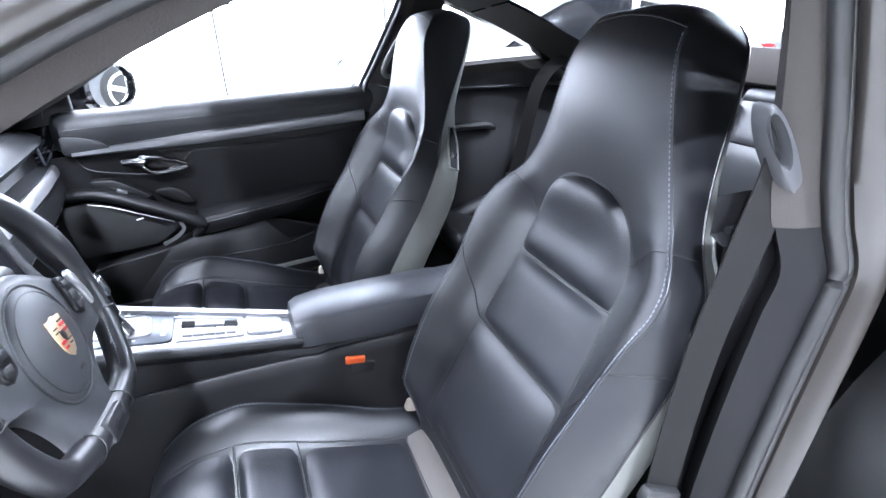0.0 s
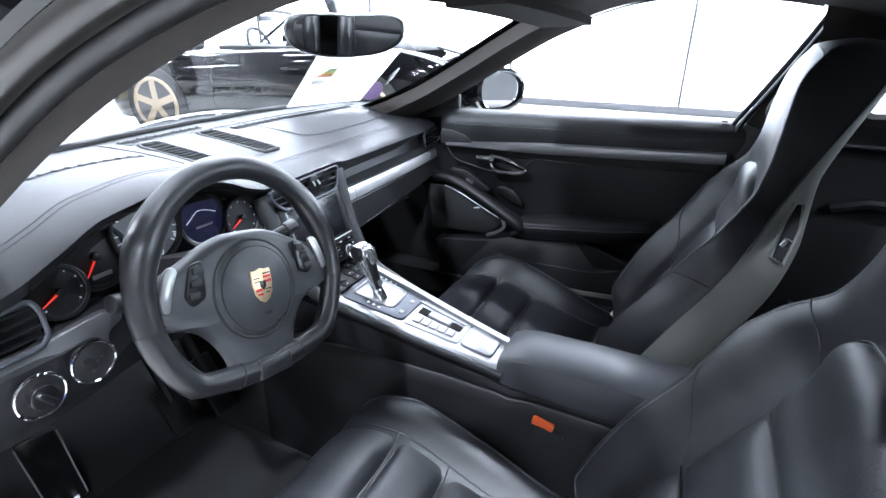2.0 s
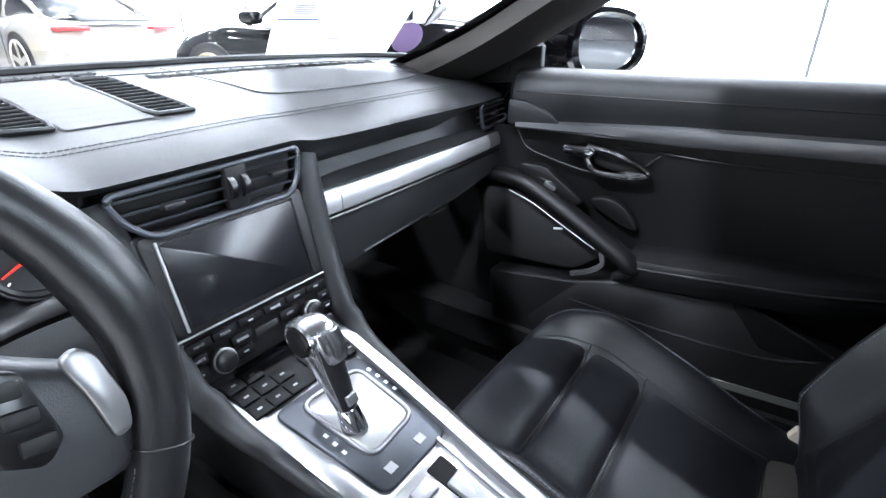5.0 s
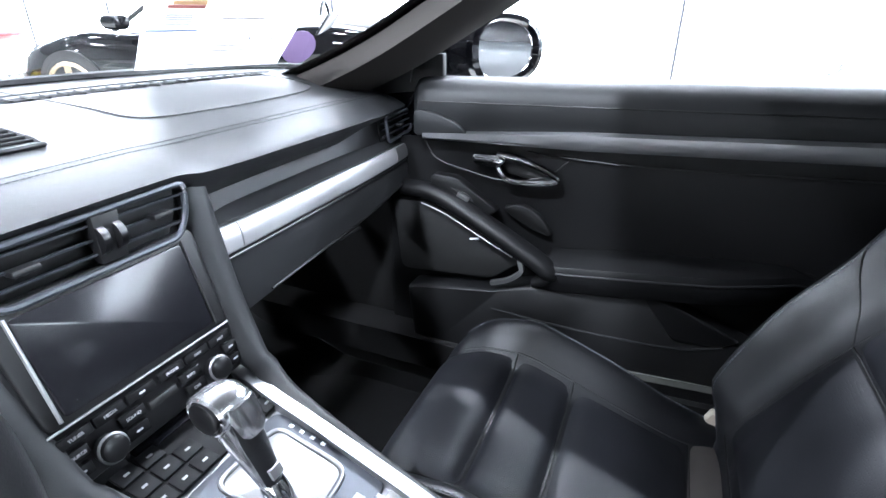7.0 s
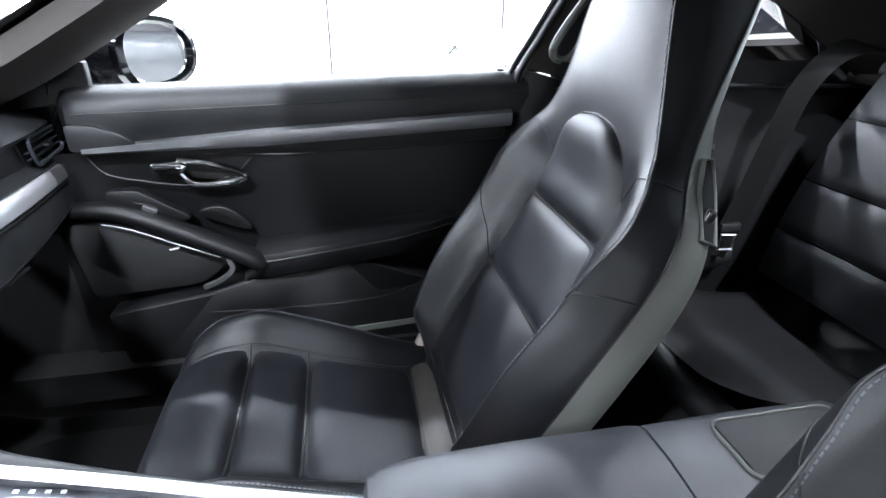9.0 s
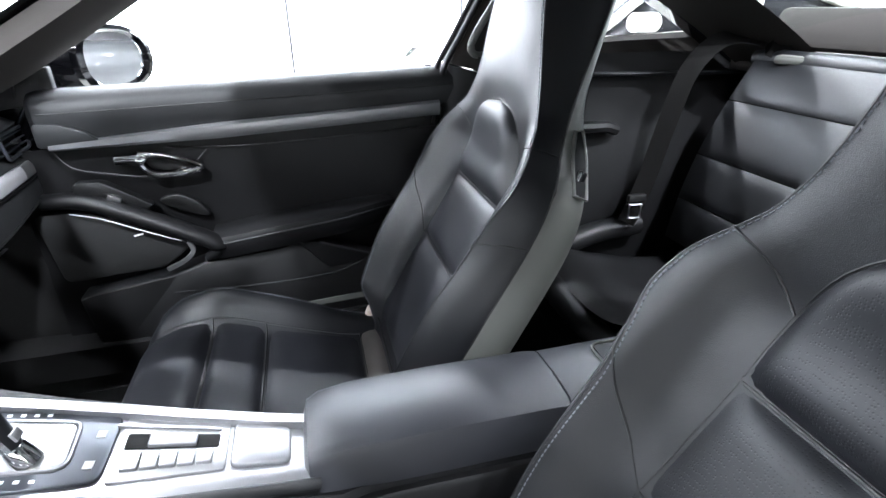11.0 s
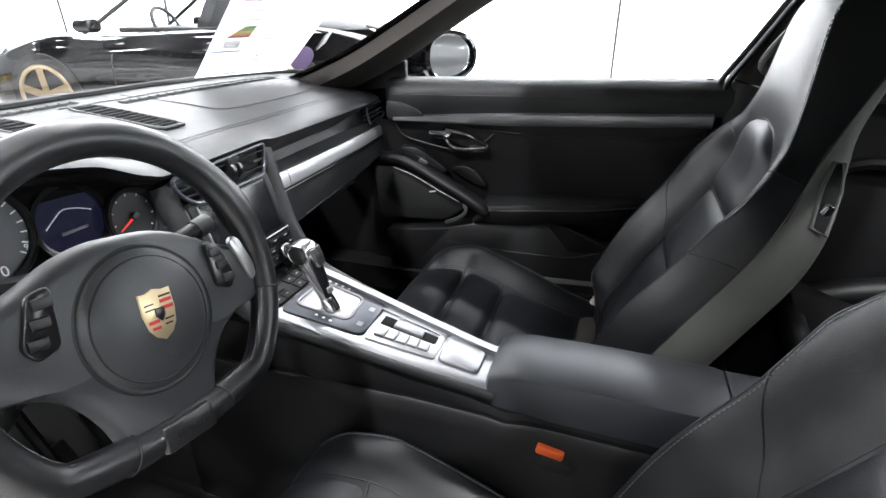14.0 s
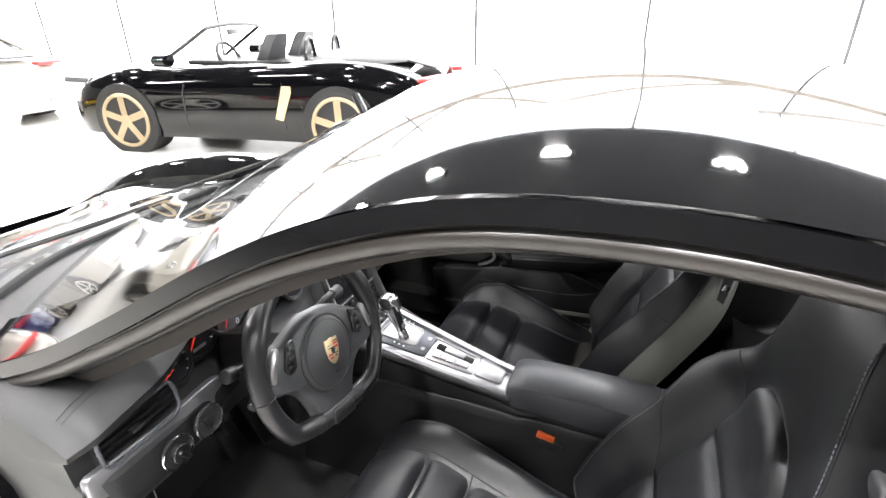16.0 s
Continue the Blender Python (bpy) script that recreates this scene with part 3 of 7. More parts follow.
# side walls of the rear cabin, with the small rear windows
QW = [(0.865, 1.165), (0.98, 1.155), (1.10, 1.115), (1.24, 1.060), (1.365, 1.010), (1.37, 0.995), (1.24, 0.99), (1.08, 0.985), (0.98, 0.98), (0.90, 0.972), (0.862, 0.985), (0.855, 1.08)]
QO = [(0.74, 1.21), (0.98, 1.19), (1.15, 1.14), (1.30, 1.07), (1.44, 1.0), (1.46, 0.95), (1.30, 0.945), (1.1, 0.945), (0.96, 0.94), (0.85, 0.935), (0.77, 0.94), (0.75, 1.08)]
for sd in (-1, 1):
    q = thing("rear_side_trim", "black padded rear side panel below the small window", "side panel", (0, 0, 0), group="rear side panels", kind="structure")
    def at(p, y):
        return (p[0], sd * y, p[1])
    lean = lambda p: 0.655 - 0.20 * max(0, p[1] - 0.95)
    part("window_surround", loft([[at(p, lean(p) + 0.012) for p in QW], [at((p[0] * 0.97 + 0.03 * 1.05, p[1]), lean(p) - 0.012) for p in [(a * 0.75 + b * 0.25, c * 0.75 + d * 0.25) for (a, c), (b, d) in zip(QW, QO)]],
                                  [at(p, lean(p) - 0.015) for p in QO]], cap=False), SUEDE, q)
    if sd > 0:
        g = part("rear_pane", loft([[at(p, lean(p) + 0.02) for p in QW], [at((p[0] * 0.02 + 1.05 * 0.98, p[1] * 0.02 + 1.05 * 0.98), 0.66) for p in QW]]), GLASS, q)
        g.visible_shadow = False
    def wall(u, v):
        x = 0.70 + 0.78 * u
        z = 0.25 + 0.70 * v
        y = 0.63 - 0.05 * math.sin(math.pi * min(1, v * 1.1)) ** 2 * (0.6 + 0.4 * u) - (0.02 if v > 0.93 else 0)
        return (x, sd * y, z)
    part("padded_panel", grid(wall, np.linspace(0, 1, 16), np.concatenate([np.linspace(0, 0.9, 14), [0.925, 0.935, 0.96, 0.985, 1.0]])), LEATHER_SOFT, q)
    part("panel_piping", tube([(x, sd * (0.615 - 0.03 * (x - 0.72)), 0.903 + 0.006 * math.sin(3 * x)) for x in np.linspace(0.72, 1.42, 14)], 0.005, 8), LEATHER, q)
    part("ledge", tube([(0.86, sd * 0.60, 0.76), (0.92, sd * 0.585, 0.785), (1.02, sd * 0.58, 0.785), (1.06, sd * 0.60, 0.77)], 0.014, 8), PLASTIC, q)

# floor of the cabin, tunnel, footwells and bulkhead
cabin = thing("cabin_floor", "black carpeted cabin floor and tunnel", "car floor", (0, 0, 0), kind="structure")
part("carpet", grid(lambda y, x: (x, y, smooth_interp([(-0.95, 0.52), (-0.62, 0.25), (-0.4, 0.175), (0.55, 0.185), (0.80, 0.22), (0.84, 0.36), (1.4, 0.40)], x)), np.linspace(-0.68, 0.68, 12), np.linspace(-0.95, 1.45, 40)), CARPET, cabin)
part("tunnel", loft([[(x, -0.135, 0.17), (x, -0.115, h - 0.04), (x, -0.08, h), (x, 0.08, h), (x, 0.115, h - 0.04), (x, 0.135, 0.17)] for x, h in ((-0.9, 0.42), (-0.3, 0.43), (0.3, 0.43), (0.9, 0.45), (1.4, 0.50))], closed=False), CARPET, cabin)
part("bulkhead", box((-0.93, 0, 0.50), (0.04, 1.4, 0.4), 0), CARPET, cabin)
part("kick_panel", box((-0.62, -0.69, 0.45), (0.62, 0.03, 0.62), 0.01), PLASTIC, cabin)
part("kick_panel", box((-0.10, 0.70, 0.33), (1.7, 0.03, 0.62), 0.01), CARPET, cabin)
part("rear_kick_panel", box((1.11, 0.672, 0.24), (0.76, 0.03, 0.34), 0.01), CARPET, cabin)
part("rear_wall", box((1.50, 0, 0.62), (0.05, 1.3, 0.55), 0.01), CARPET, cabin)
part("sill_cover", sweep([(-0.80, 0.655, 0.30), (0.3, 0.665, 0.30), (0.75, 0.66, 0.32)], [(-0.06, -0.05), (0.03, -0.05), (0.03, 0.05), (-0.04, 0.04)], side=(0, 1, 0)), CARPET, cabin)
own(part("floor_mat", plate([(-0.52, 0.17), (0.02, 0.17), (0.02, 0.60), (-0.36, 0.60), (-0.55, 0.50)], (0, 0, 0.186), (1, 0, 0), (0, 1, 0), 0.012, 0.004, r=0.05), CARPET), "black carpet floor mat in the passenger footwell", "floor mat")
own(part("floor_mat", plate([(-0.52, -0.60), (0.02, -0.60), (0.02, -0.17), (-0.52, -0.17)], (0, 0, 0.186), (1, 0, 0), (0, 1, 0), 0.012, 0.004, r=0.05), CARPET), "black carpet floor mat below the pedals", "floor mat")
pedal = thing("footrest", "black footrest plate with a pale edge", "pedal", (0, 0, 0))
FA, FB = np.array((0.30, 0.95, 0.06)), np.array((0.20, -0.15, 0.96))
FA /= np.linalg.norm(FA)
FB = FB - FA * (FA @ FB)
FB /= np.linalg.norm(FB)
FO = np.array((-0.505, -0.542, 0.246))
part("plate", plate([(0, 0), (0.068, 0), (0.064, 0.235), (0, 0.235)], FO, FA, FB, 0.012, 0.003, r=0.012), SATIN, pedal)
FN = np.cross(FA, FB)
for u in (0.0, 0.066):
    part("edge", tube([FO + FA * u + FN * 0.012 + FB * h for h in (0.01, 0.225)], 0.0016, 6), PRINT, pedal)
for u in (0.018, 0.046):
    part("clip", box(tuple(FO + FA * u + FB * 0.012 + FN * 0.014), (0.006, 0.009, 0.008), 0.001), MARK, pedal)
for py, ph in ((-0.30, 0.11), (-0.20, 0.15)):
    pd = thing("pedal", "black metal pedal in the dark footwell", "pedal", (0, 0, 0), group="pedals")
    part("pad", box((-0.40, py, 0.36), (0.012, 0.06, ph), 0.004, rot=(0, -30, 0)), SATIN, pd)
    part("arm", tube([(-0.41, py, 0.38), (-0.5, py, 0.55), (-0.52, py, 0.70)], 0.01, 8), SATIN, pd)

# driver's side centre pillar: inner edge, outer edge and the seals between them
pil = thing("b_pillar_trim", "charcoal suede door pillar with a grey belt slot", "pillar trim", (0, 0, 0), kind="structure")
P_IN = [(1.21, 0.728, -0.600), (1.15, 0.738, -0.608), (1.05, 0.748, -0.617), (0.98, 0.748, -0.624), (0.92, 0.752, -0.634), (0.86, 0.772, -0.642), (0.80, 0.762, -0.640), (0.70, 0.745, -0.640), (0.58, 0.728, -0.642), (0.45, 0.71, -0.648), (0.34, 0.69, -0.655)]
P_OUT = [(1.21, 0.742, -0.668), (1.15, 0.760, -0.674), (1.05, 0.800, -0.680), (0.98, 0.828, -0.684), (0.92, 0.854, -0.688), (0.86, 0.880, -0.694), (0.80, 0.866, -0.700), (0.70, 0.832, -0.708), (0.58, 0.795, -0.716), (0.45, 0.76, -0.722), (0.34, 0.735, -0.726)]
SI, SO = spline(P_IN, 50), spline(P_OUT, 50)
def p_at(i, f, lift=0.0):
    a, b = np.array((SI[i][1], SI[i][2], SI[i][0])), np.array((SO[i][1], SO[i][2], SO[i][0]))
    n = np.array((-(b - a)[1] * -1, -(b - a)[0], 0.0))
    n /= np.linalg.norm(n)
    if n[1] > 0:
        n = -n
    return a + (b - a) * f + n * lift
def pillar_ring(i):
    return [p_at(i, 0.0) + (0.06, 0.05, 0), p_at(i, 0.0) + (0.012, 0.010, 0), p_at(i, 0.03, 0.004), p_at(i, 0.25, 0.006), p_at(i, 0.52, 0.0), p_at(i, 0.6, -0.02)]
cut = max(i for i in range(50) if SI[i][0] > 0.905)
part("pillar_cover", loft([pillar_ring(i) for i in range(cut + 1)]), SUEDE, pil)
part("lower_cover", loft([[p + np.array((0.003, -0.002, 0)) for p in pillar_ring(i)] for i in range(cut, 50)]), BUTTON, pil)


def guide_loop(cx, cz, a, b, y):
    """A tilted oval on the pillar's inner face."""
    u, v = np.array((0.50, 0, -0.866)), np.array((0.866, 0, 0.50))
    return [np.array((cx, y - 0.25 * (p[0] - cx), 0)) * (0, 1, 0) + p for q in np.linspace(0, 2 * math.pi, 36, endpoint=False) for p in (np.array((cx, 0, cz)) + u * a * math.cos(q) + v * b * math.sin(q),)]
part("belt_guide", loft([guide_loop(0.746, 0.998, 0.058, 0.014, -0.622), guide_loop(0.746, 0.998, 0.058, 0.014, -0.636), guide_loop(0.745, 0.999, 0.054, 0.0105, -0.641), guide_loop(0.735, 1.010, 0.034, 0.0085, -0.640), guide_loop(0.734, 1.011, 0.031, 0.0065, -0.626)], cap=False), GUIDE, pil, "grey oval belt guide")
# black disc stands in for the shade inside the slot
part("dark_slot_disc", loft([guide_loop(0.734, 1.011, 0.032, 0.0070, -0.628), guide_loop(0.734, 1.011, 0.001, 0.001, -0.624)]), CARPET, pil)
for f, r, lift in ((0.58, 0.0105, 0.003), (0.70, 0.0055, -0.002)):
    part("door_seal", tube([p_at(i, f, lift) for i in range(50)], r, 10), RUBBER, car)
part("pillar_band", loft([[p_at(i, 0.74, -0.006), p_at(i, 0.77, 0.003), p_at(i, 0.84, 0.007), p_at(i, 0.95, 0.008), p_at(i, 1.05, 0.004), p_at(i, 1.10, -0.008), p_at(i, 0.9, -0.02)] for i in range(50)]), TRIM, car)
part("pillar_frame", loft([[p_at(i, 0.5, -0.012), p_at(i, 1.10, -0.010), p_at(i, 1.10, -0.05), p_at(i, 0.5, -0.05)] for i in range(50)]), BUTTON, car)
part("hinge_pillar", loft([[(x0, -0.70, z), (x0, -0.755, z), (x1, -0.765, z), (x1, -0.70, z)] for z, x0, x1 in ((0.16, -0.95, -0.34), (0.50, -0.95, -0.34), (0.70, -0.95, -0.36), (0.80, -0.95, -0.44), (0.86, -0.92, -0.54))]), PAINT, car)

# ---- dashboard ----
DASH_KEYS = {
    -0.745: [(-0.55, 0.875), (-0.40, 0.88), (-0.28, 0.87), (-0.20, 0.85), (-0.17, 0.835), (-0.172, 0.825), (-0.185, 0.82), (-0.18, 0.775), (-0.168, 0.765), (-0.17, 0.72), (-0.20, 0.67), (-0.32, 0.63)],
    -0.70: [(-0.56, 0.89), (-0.40, 0.895), (-0.28, 0.89), (-0.19, 0.872), (-0.152, 0.85), (-0.156, 0.835), (-0.182, 0.828), (-0.178, 0.778), (-0.150, 0.765), (-0.155, 0.705), (-0.19, 0.655), (-0.32, 0.62)],
    -0.60: [(-0.58, 0.90), (-0.42, 0.905), (-0.28, 0.905), (-0.19, 0.892), (-0.152, 0.868), (-0.158, 0.85), (-0.188, 0.836), (-0.182, 0.778), (-0.150, 0.765), (-0.152, 0.70), (-0.19, 0.65), (-0.32, 0.62)],
    -0.54: [(-0.60, 0.905), (-0.44, 0.912), (-0.30, 0.918), (-0.20, 0.908), (-0.158, 0.888), (-0.170, 0.872), (-0.225, 0.855), (-0.235, 0.772), (-0.165, 0.755), (-0.160, 0.70), (-0.20, 0.65), (-0.32, 0.62)],
    -0.46: [(-0.63, 0.91), (-0.46, 0.92), (-0.33, 0.932), (-0.215, 0.932), (-0.165, 0.917), (-0.180, 0.90), (-0.245, 0.888), (-0.252, 0.768), (-0.185, 0.75), (-0.172, 0.72), (-0.20, 0.66), (-0.32, 0.62)],
    -0.36: [(-0.65, 0.912), (-0.47, 0.924), (-0.34, 0.938), (-0.215, 0.942), (-0.165, 0.928), (-0.182, 0.912), (-0.25, 0.902), (-0.256, 0.766), (-0.20, 0.75), (-0.182, 0.73), (-0.20, 0.66), (-0.32, 0.62)],
    -0.26: [(-0.65, 0.914), (-0.47, 0.922), (-0.34, 0.93), (-0.22, 0.928), (-0.175, 0.912), (-0.192, 0.897), (-0.25, 0.886), (-0.255, 0.768), (-0.20, 0.752), (-0.185, 0.73), (-0.20, 0.66), (-0.32, 0.62)],
    -0.175: [(-0.65, 0.915), (-0.47, 0.913), (-0.34, 0.902), (-0.235, 0.892), (-0.19, 0.875), (-0.205, 0.862), (-0.25, 0.855), (-0.252, 0.775), (-0.205, 0.76), (-0.19, 0.73), (-0.20, 0.66), (-0.32, 0.62)],
    -0.13: [(-0.65, 0.917), (-0.47, 0.908), (-0.34, 0.892), (-0.245, 0.88), (-0.198, 0.862), (-0.205, 0.855), (-0.235, 0.85), (-0.235, 0.805), (-0.205, 0.797), (-0.195, 0.72), (-0.18, 0.65), (-0.32, 0.6)],
    0.085: [(-0.65, 0.918), (-0.47, 0.908), (-0.34, 0.892), (-0.245, 0.882), (-0.196, 0.866), (-0.203, 0.858), (-0.235, 0.852), (-0.235, 0.808), (-0.205, 0.80), (-0.195, 0.72), (-0.18, 0.65), (-0.32, 0.6)],
    0.13: [(-0.64, 0.918), (-0.47, 0.907), (-0.34, 0.891), (-0.25, 0.879), (-0.204, 0.858), (-0.212, 0.84), (-0.240, 0.822), (-0.232, 0.798), (-0.213, 0.790), (-0.205, 0.728), (-0.20, 0.668), (-0.32, 0.63)],
    0.20: [(-0.64, 0.918), (-0.47, 0.907), (-0.34, 0.891), (-0.255, 0.877), (-0.210, 0.854), (-0.225, 0.835), (-0.258, 0.812), (-0.248, 0.795), (-0.216, 0.787), (-0.207, 0.728), (-0.205, 0.672), (-0.32, 0.64)],
    0.45: [(-0.60, 0.917), (-0.46, 0.905), (-0.35, 0.888), (-0.268, 0.873), (-0.222, 0.850), (-0.236, 0.832), (-0.266, 0.812), (-0.256, 0.794), (-0.224, 0.784), (-0.214, 0.728), (-0.212, 0.685), (-0.33, 0.65)],
    0.60: [(-0.56, 0.914), (-0.45, 0.902), (-0.36, 0.885), (-0.28, 0.869), (-0.236, 0.846), (-0.244, 0.838), (-0.262, 0.832), (-0.258, 0.790), (-0.236, 0.780), (-0.226, 0.728), (-0.225, 0.695), (-0.34, 0.66)],
    0.69: [(-0.50, 0.91), (-0.43, 0.898), (-0.37, 0.882), (-0.295, 0.866), (-0.252, 0.845), (-0.256, 0.838), (-0.268, 0.832), (-0.268, 0.79), (-0.246, 0.778), (-0.236, 0.728), (-0.236, 0.70), (-0.35, 0.67)],
    0.755: [(-0.48, 0.90), (-0.42, 0.892), (-0.37, 0.878), (-0.305, 0.862), (-0.268, 0.845), (-0.27, 0.838), (-0.276, 0.832), (-0.276, 0.79), (-0.262, 0.778), (-0.255, 0.73), (-0.26, 0.70), (-0.36, 0.67)],
}
KY = sorted(DASH_KEYS)


def dash_at(y, s):
    """A point of the dashboard skin: y across, s from 0 (windscreen) to 11 (underside)."""
    i = min(int(s), 10)
    f = s - i
    def col(j, c):
        return smooth_interp([(k, DASH_KEYS[k][j][c]) for k in KY], y)
    if s <= 4:
        pts = [(col(j, 0), col(j, 1)) for j in (max(i - 1, 0), i, i + 1, min(i + 2, 5))]
        a, b, c, d = (np.array(p) for p in pts)
        q = 0.5 * (2 * b + (c - a) * f + (2 * a - 5 * b + 4 * c - d) * f * f + (3 * b - a - 3 * c + d) * f ** 3)
        return np.array((q[0], y, q[1]))
    return np.array((col(i, 0) * (1 - f) + col(i + 1, 0) * f, y, col(i, 1) * (1 - f) + col(i + 1, 1) * f))


dash = thing("dashboard", "black leather dashboard with silver trim strip", "dashboard")
ys = np.concatenate([np.linspace(-0.745, 0.755, 120)])
ss = list(np.linspace(0, 3, 13)) + [3.25, 3.5, 3.7, 3.85, 4.0, 4.15, 4.5, 5, 5.5, 6, 6.5, 7, 7.5, 8, 8.5, 9, 9.5, 10, 10.5, 11]
part("dash_skin", grid(lambda s, y: dash_at(y, s), ss, ys), DASH, dash)
for sd, yy in ((-1, -0.745), (1, 0.755)):
    part("end_cap", loft([[dash_at(yy, s) for s in ss], [dash_at(yy, s) * (0.4, 1, 0.4) + np.array((-0.19, 0.004 * sd, 0.475)) for s in ss]], closed=True, cap=True), RUBBER, dash)
stitches("stitching", [dash_at(y, 2.72) + (0, 0, 0.0008) for y in np.linspace(-0.72, 0.72, 160)], DARK_STITCH, dash, step=0.006, length=0.0042, w=0.0006)
stitches("stitching", [dash_at(y, 2.86) + (0, 0, 0.0008) for y in np.linspace(-0.72, 0.72, 160)], DARK_STITCH, dash, step=0.006, length=0.0042, w=0.0006)
# seam lines in the top pad and the passenger airbag lid
lid = [dash_at(y, s) + (0, 0, 0.0005) for y, s in [(0.16, 0.3), (0.17, 1.2), (0.19, 1.8), (0.30, 1.95), (0.45, 1.95), (0.55, 1.8), (0.58, 1.3), (0.55, 0.5)]]
part("lid_seam", tube(spline(lid, 50), 0.0014, 6), RUBBER, dash)
# loudspeaker grille and demister vents in the middle of the top
part("speaker_grille", grid(lambda y, s: dash_at(y, s) + np.array((0, 0, 0.0015)), np.linspace(-0.096, -0.004, 14), np.linspace(0.50, 2.15, 14)), perforated("speaker_mesh", (0.045, 0.045, 0.047), 0.6), dash, "perforated grey loudspeaker grille")
def vent_on_top(y0, y1, s0, s1, n, name="demister_vent"):
    v = part(name, grid(lambda y, s: dash_at(y, s) + np.array((0, 0, 0.0015)), np.linspace(y0, y1, 8), np.linspace(s0, s1, 12)), CARPET, dash)
    c = [dash_at(a, b) + np.array((0, 0, 0.003)) for a, b in ((y0, s0), (y1, s0), (y1, s1), (y0, s1))]
    ring = []
    for a, b in zip(c, c[1:] + c[:1]):
        ring += [a + (b - a) * t for t in (0.1, 0.3, 0.5, 0.7, 0.9)]
    part("rim", tube(ring, 0.003, 6, closed=True), DASH, v)
    for k in np.linspace(s0 + 0.06, s1 - 0.06, n):
        part("slat", tube([dash_at(y, k) + np.array((0, 0, 0.0026)) for y in np.linspace(y0 + 0.003, y1 - 0.003, 5)], 0.0015, 6, flat=1.3), BUTTON, v)
vent_on_top(0.000, 0.052, 0.60, 2.10, 13)
vent_on_top(-0.152, -0.100, 0.60, 2.10, 13)
for y0, y1, sl in ((-0.66, -0.215, 1.22), (-0.16, 0.06, 0.30), (0.10, 0.56, 0.62)):
    slot_ = part("defrost_slot", grid(lambda y, s: dash_at(y, s) + np.array((0, 0, 0.0012)), np.linspace(y0, y1, 40), np.linspace(sl, sl + 0.10, 4)), CARPET, dash)
    for y in np.linspace(y0 + 0.006, y1 - 0.006, int((y1 - y0) / 0.022)):
        part("rib", tube([dash_at(y, sl - 0.01) + (0, 0, 0.002), dash_at(y, sl + 0.11) + (0, 0, 0.002)], 0.0013, 5), RUBBER, slot_)
part("pad_joint", tube([dash_at(-0.19, s) + (0, 0, 0.0006) for s in np.linspace(0.1, 1.9, 24)], 0.0016, 6), RUBBER, dash)
part("pad_joint", tube([dash_at(y, 0.50) + (0, 0, 0.0006) for y in np.linspace(-0.16, 0.60, 40)], 0.0014, 6), RUBBER, dash)
part("screen_seal", tube([dash_at(y, 0.0) + (-0.006, 0, 0.002) for y in np.linspace(-0.72, 0.70, 60)], 0.012, 8, flat=0.7), BUTTON, dash, "black rubber strip at the foot of the windscreen")
vent_on_top(-0.695, -0.60, 0.95, 2.1, 7, "side_vent")
# silver strip along the passenger's side and beside the driver's switches
def strip_between(y0, y1, s0, s1, lift, mat, name, n=40):
    rings = []
    for y in np.linspace(y0, y1, n):
        a, b = dash_at(y, s0), dash_at(y, s1)
        u = (b - a)
        nrm = np.array((-u[2], 0, u[0]))
        nrm = nrm / (np.linalg.norm(nrm) + 1e-9)
        if nrm[0] < 0:
            nrm = -nrm
        rings.append([a, a + nrm * lift * 0.7 + u * 0.02, a + nrm * lift + u * 0.12, a + nrm * (lift + 0.002) + u * 0.5, b + nrm * lift - u * 0.08, b + nrm * lift * 0.4, b])
    return part(name, loft(rings), mat, dash)
strip_between(0.128, 0.165, 8.06, 8.62, 0.006, STRIP, "trim_end")
strip_between(0.167, 0.615, 8.06, 8.62, 0.006, STRIP, "trim_strip", 60)
strip_between(0.617, 0.70, 8.06, 8.62, 0.006, SILVER_DARK, "trim_end")
# black tube drawn as the shadow below the silver strip
part("strip_shadow_line", tube([dash_at(y, 8.68) + np.array((0.003, 0, 0)) for y in np.linspace(0.13, 0.70, 40)], 0.002, 6), SATIN, dash)
part("glove_lid_seam", tube([dash_at(y, 9.9) + np.array((0.003, 0, 0)) for y in np.linspace(0.20, 0.66, 30)], 0.0018, 6), SATIN, dash)
part("glove_latch", box(tuple(dash_at(0.40, 10.0) + np.array((0.004, 0, -0.002))), (0.005, 0.06, 0.003), 0.001), SATIN, dash)

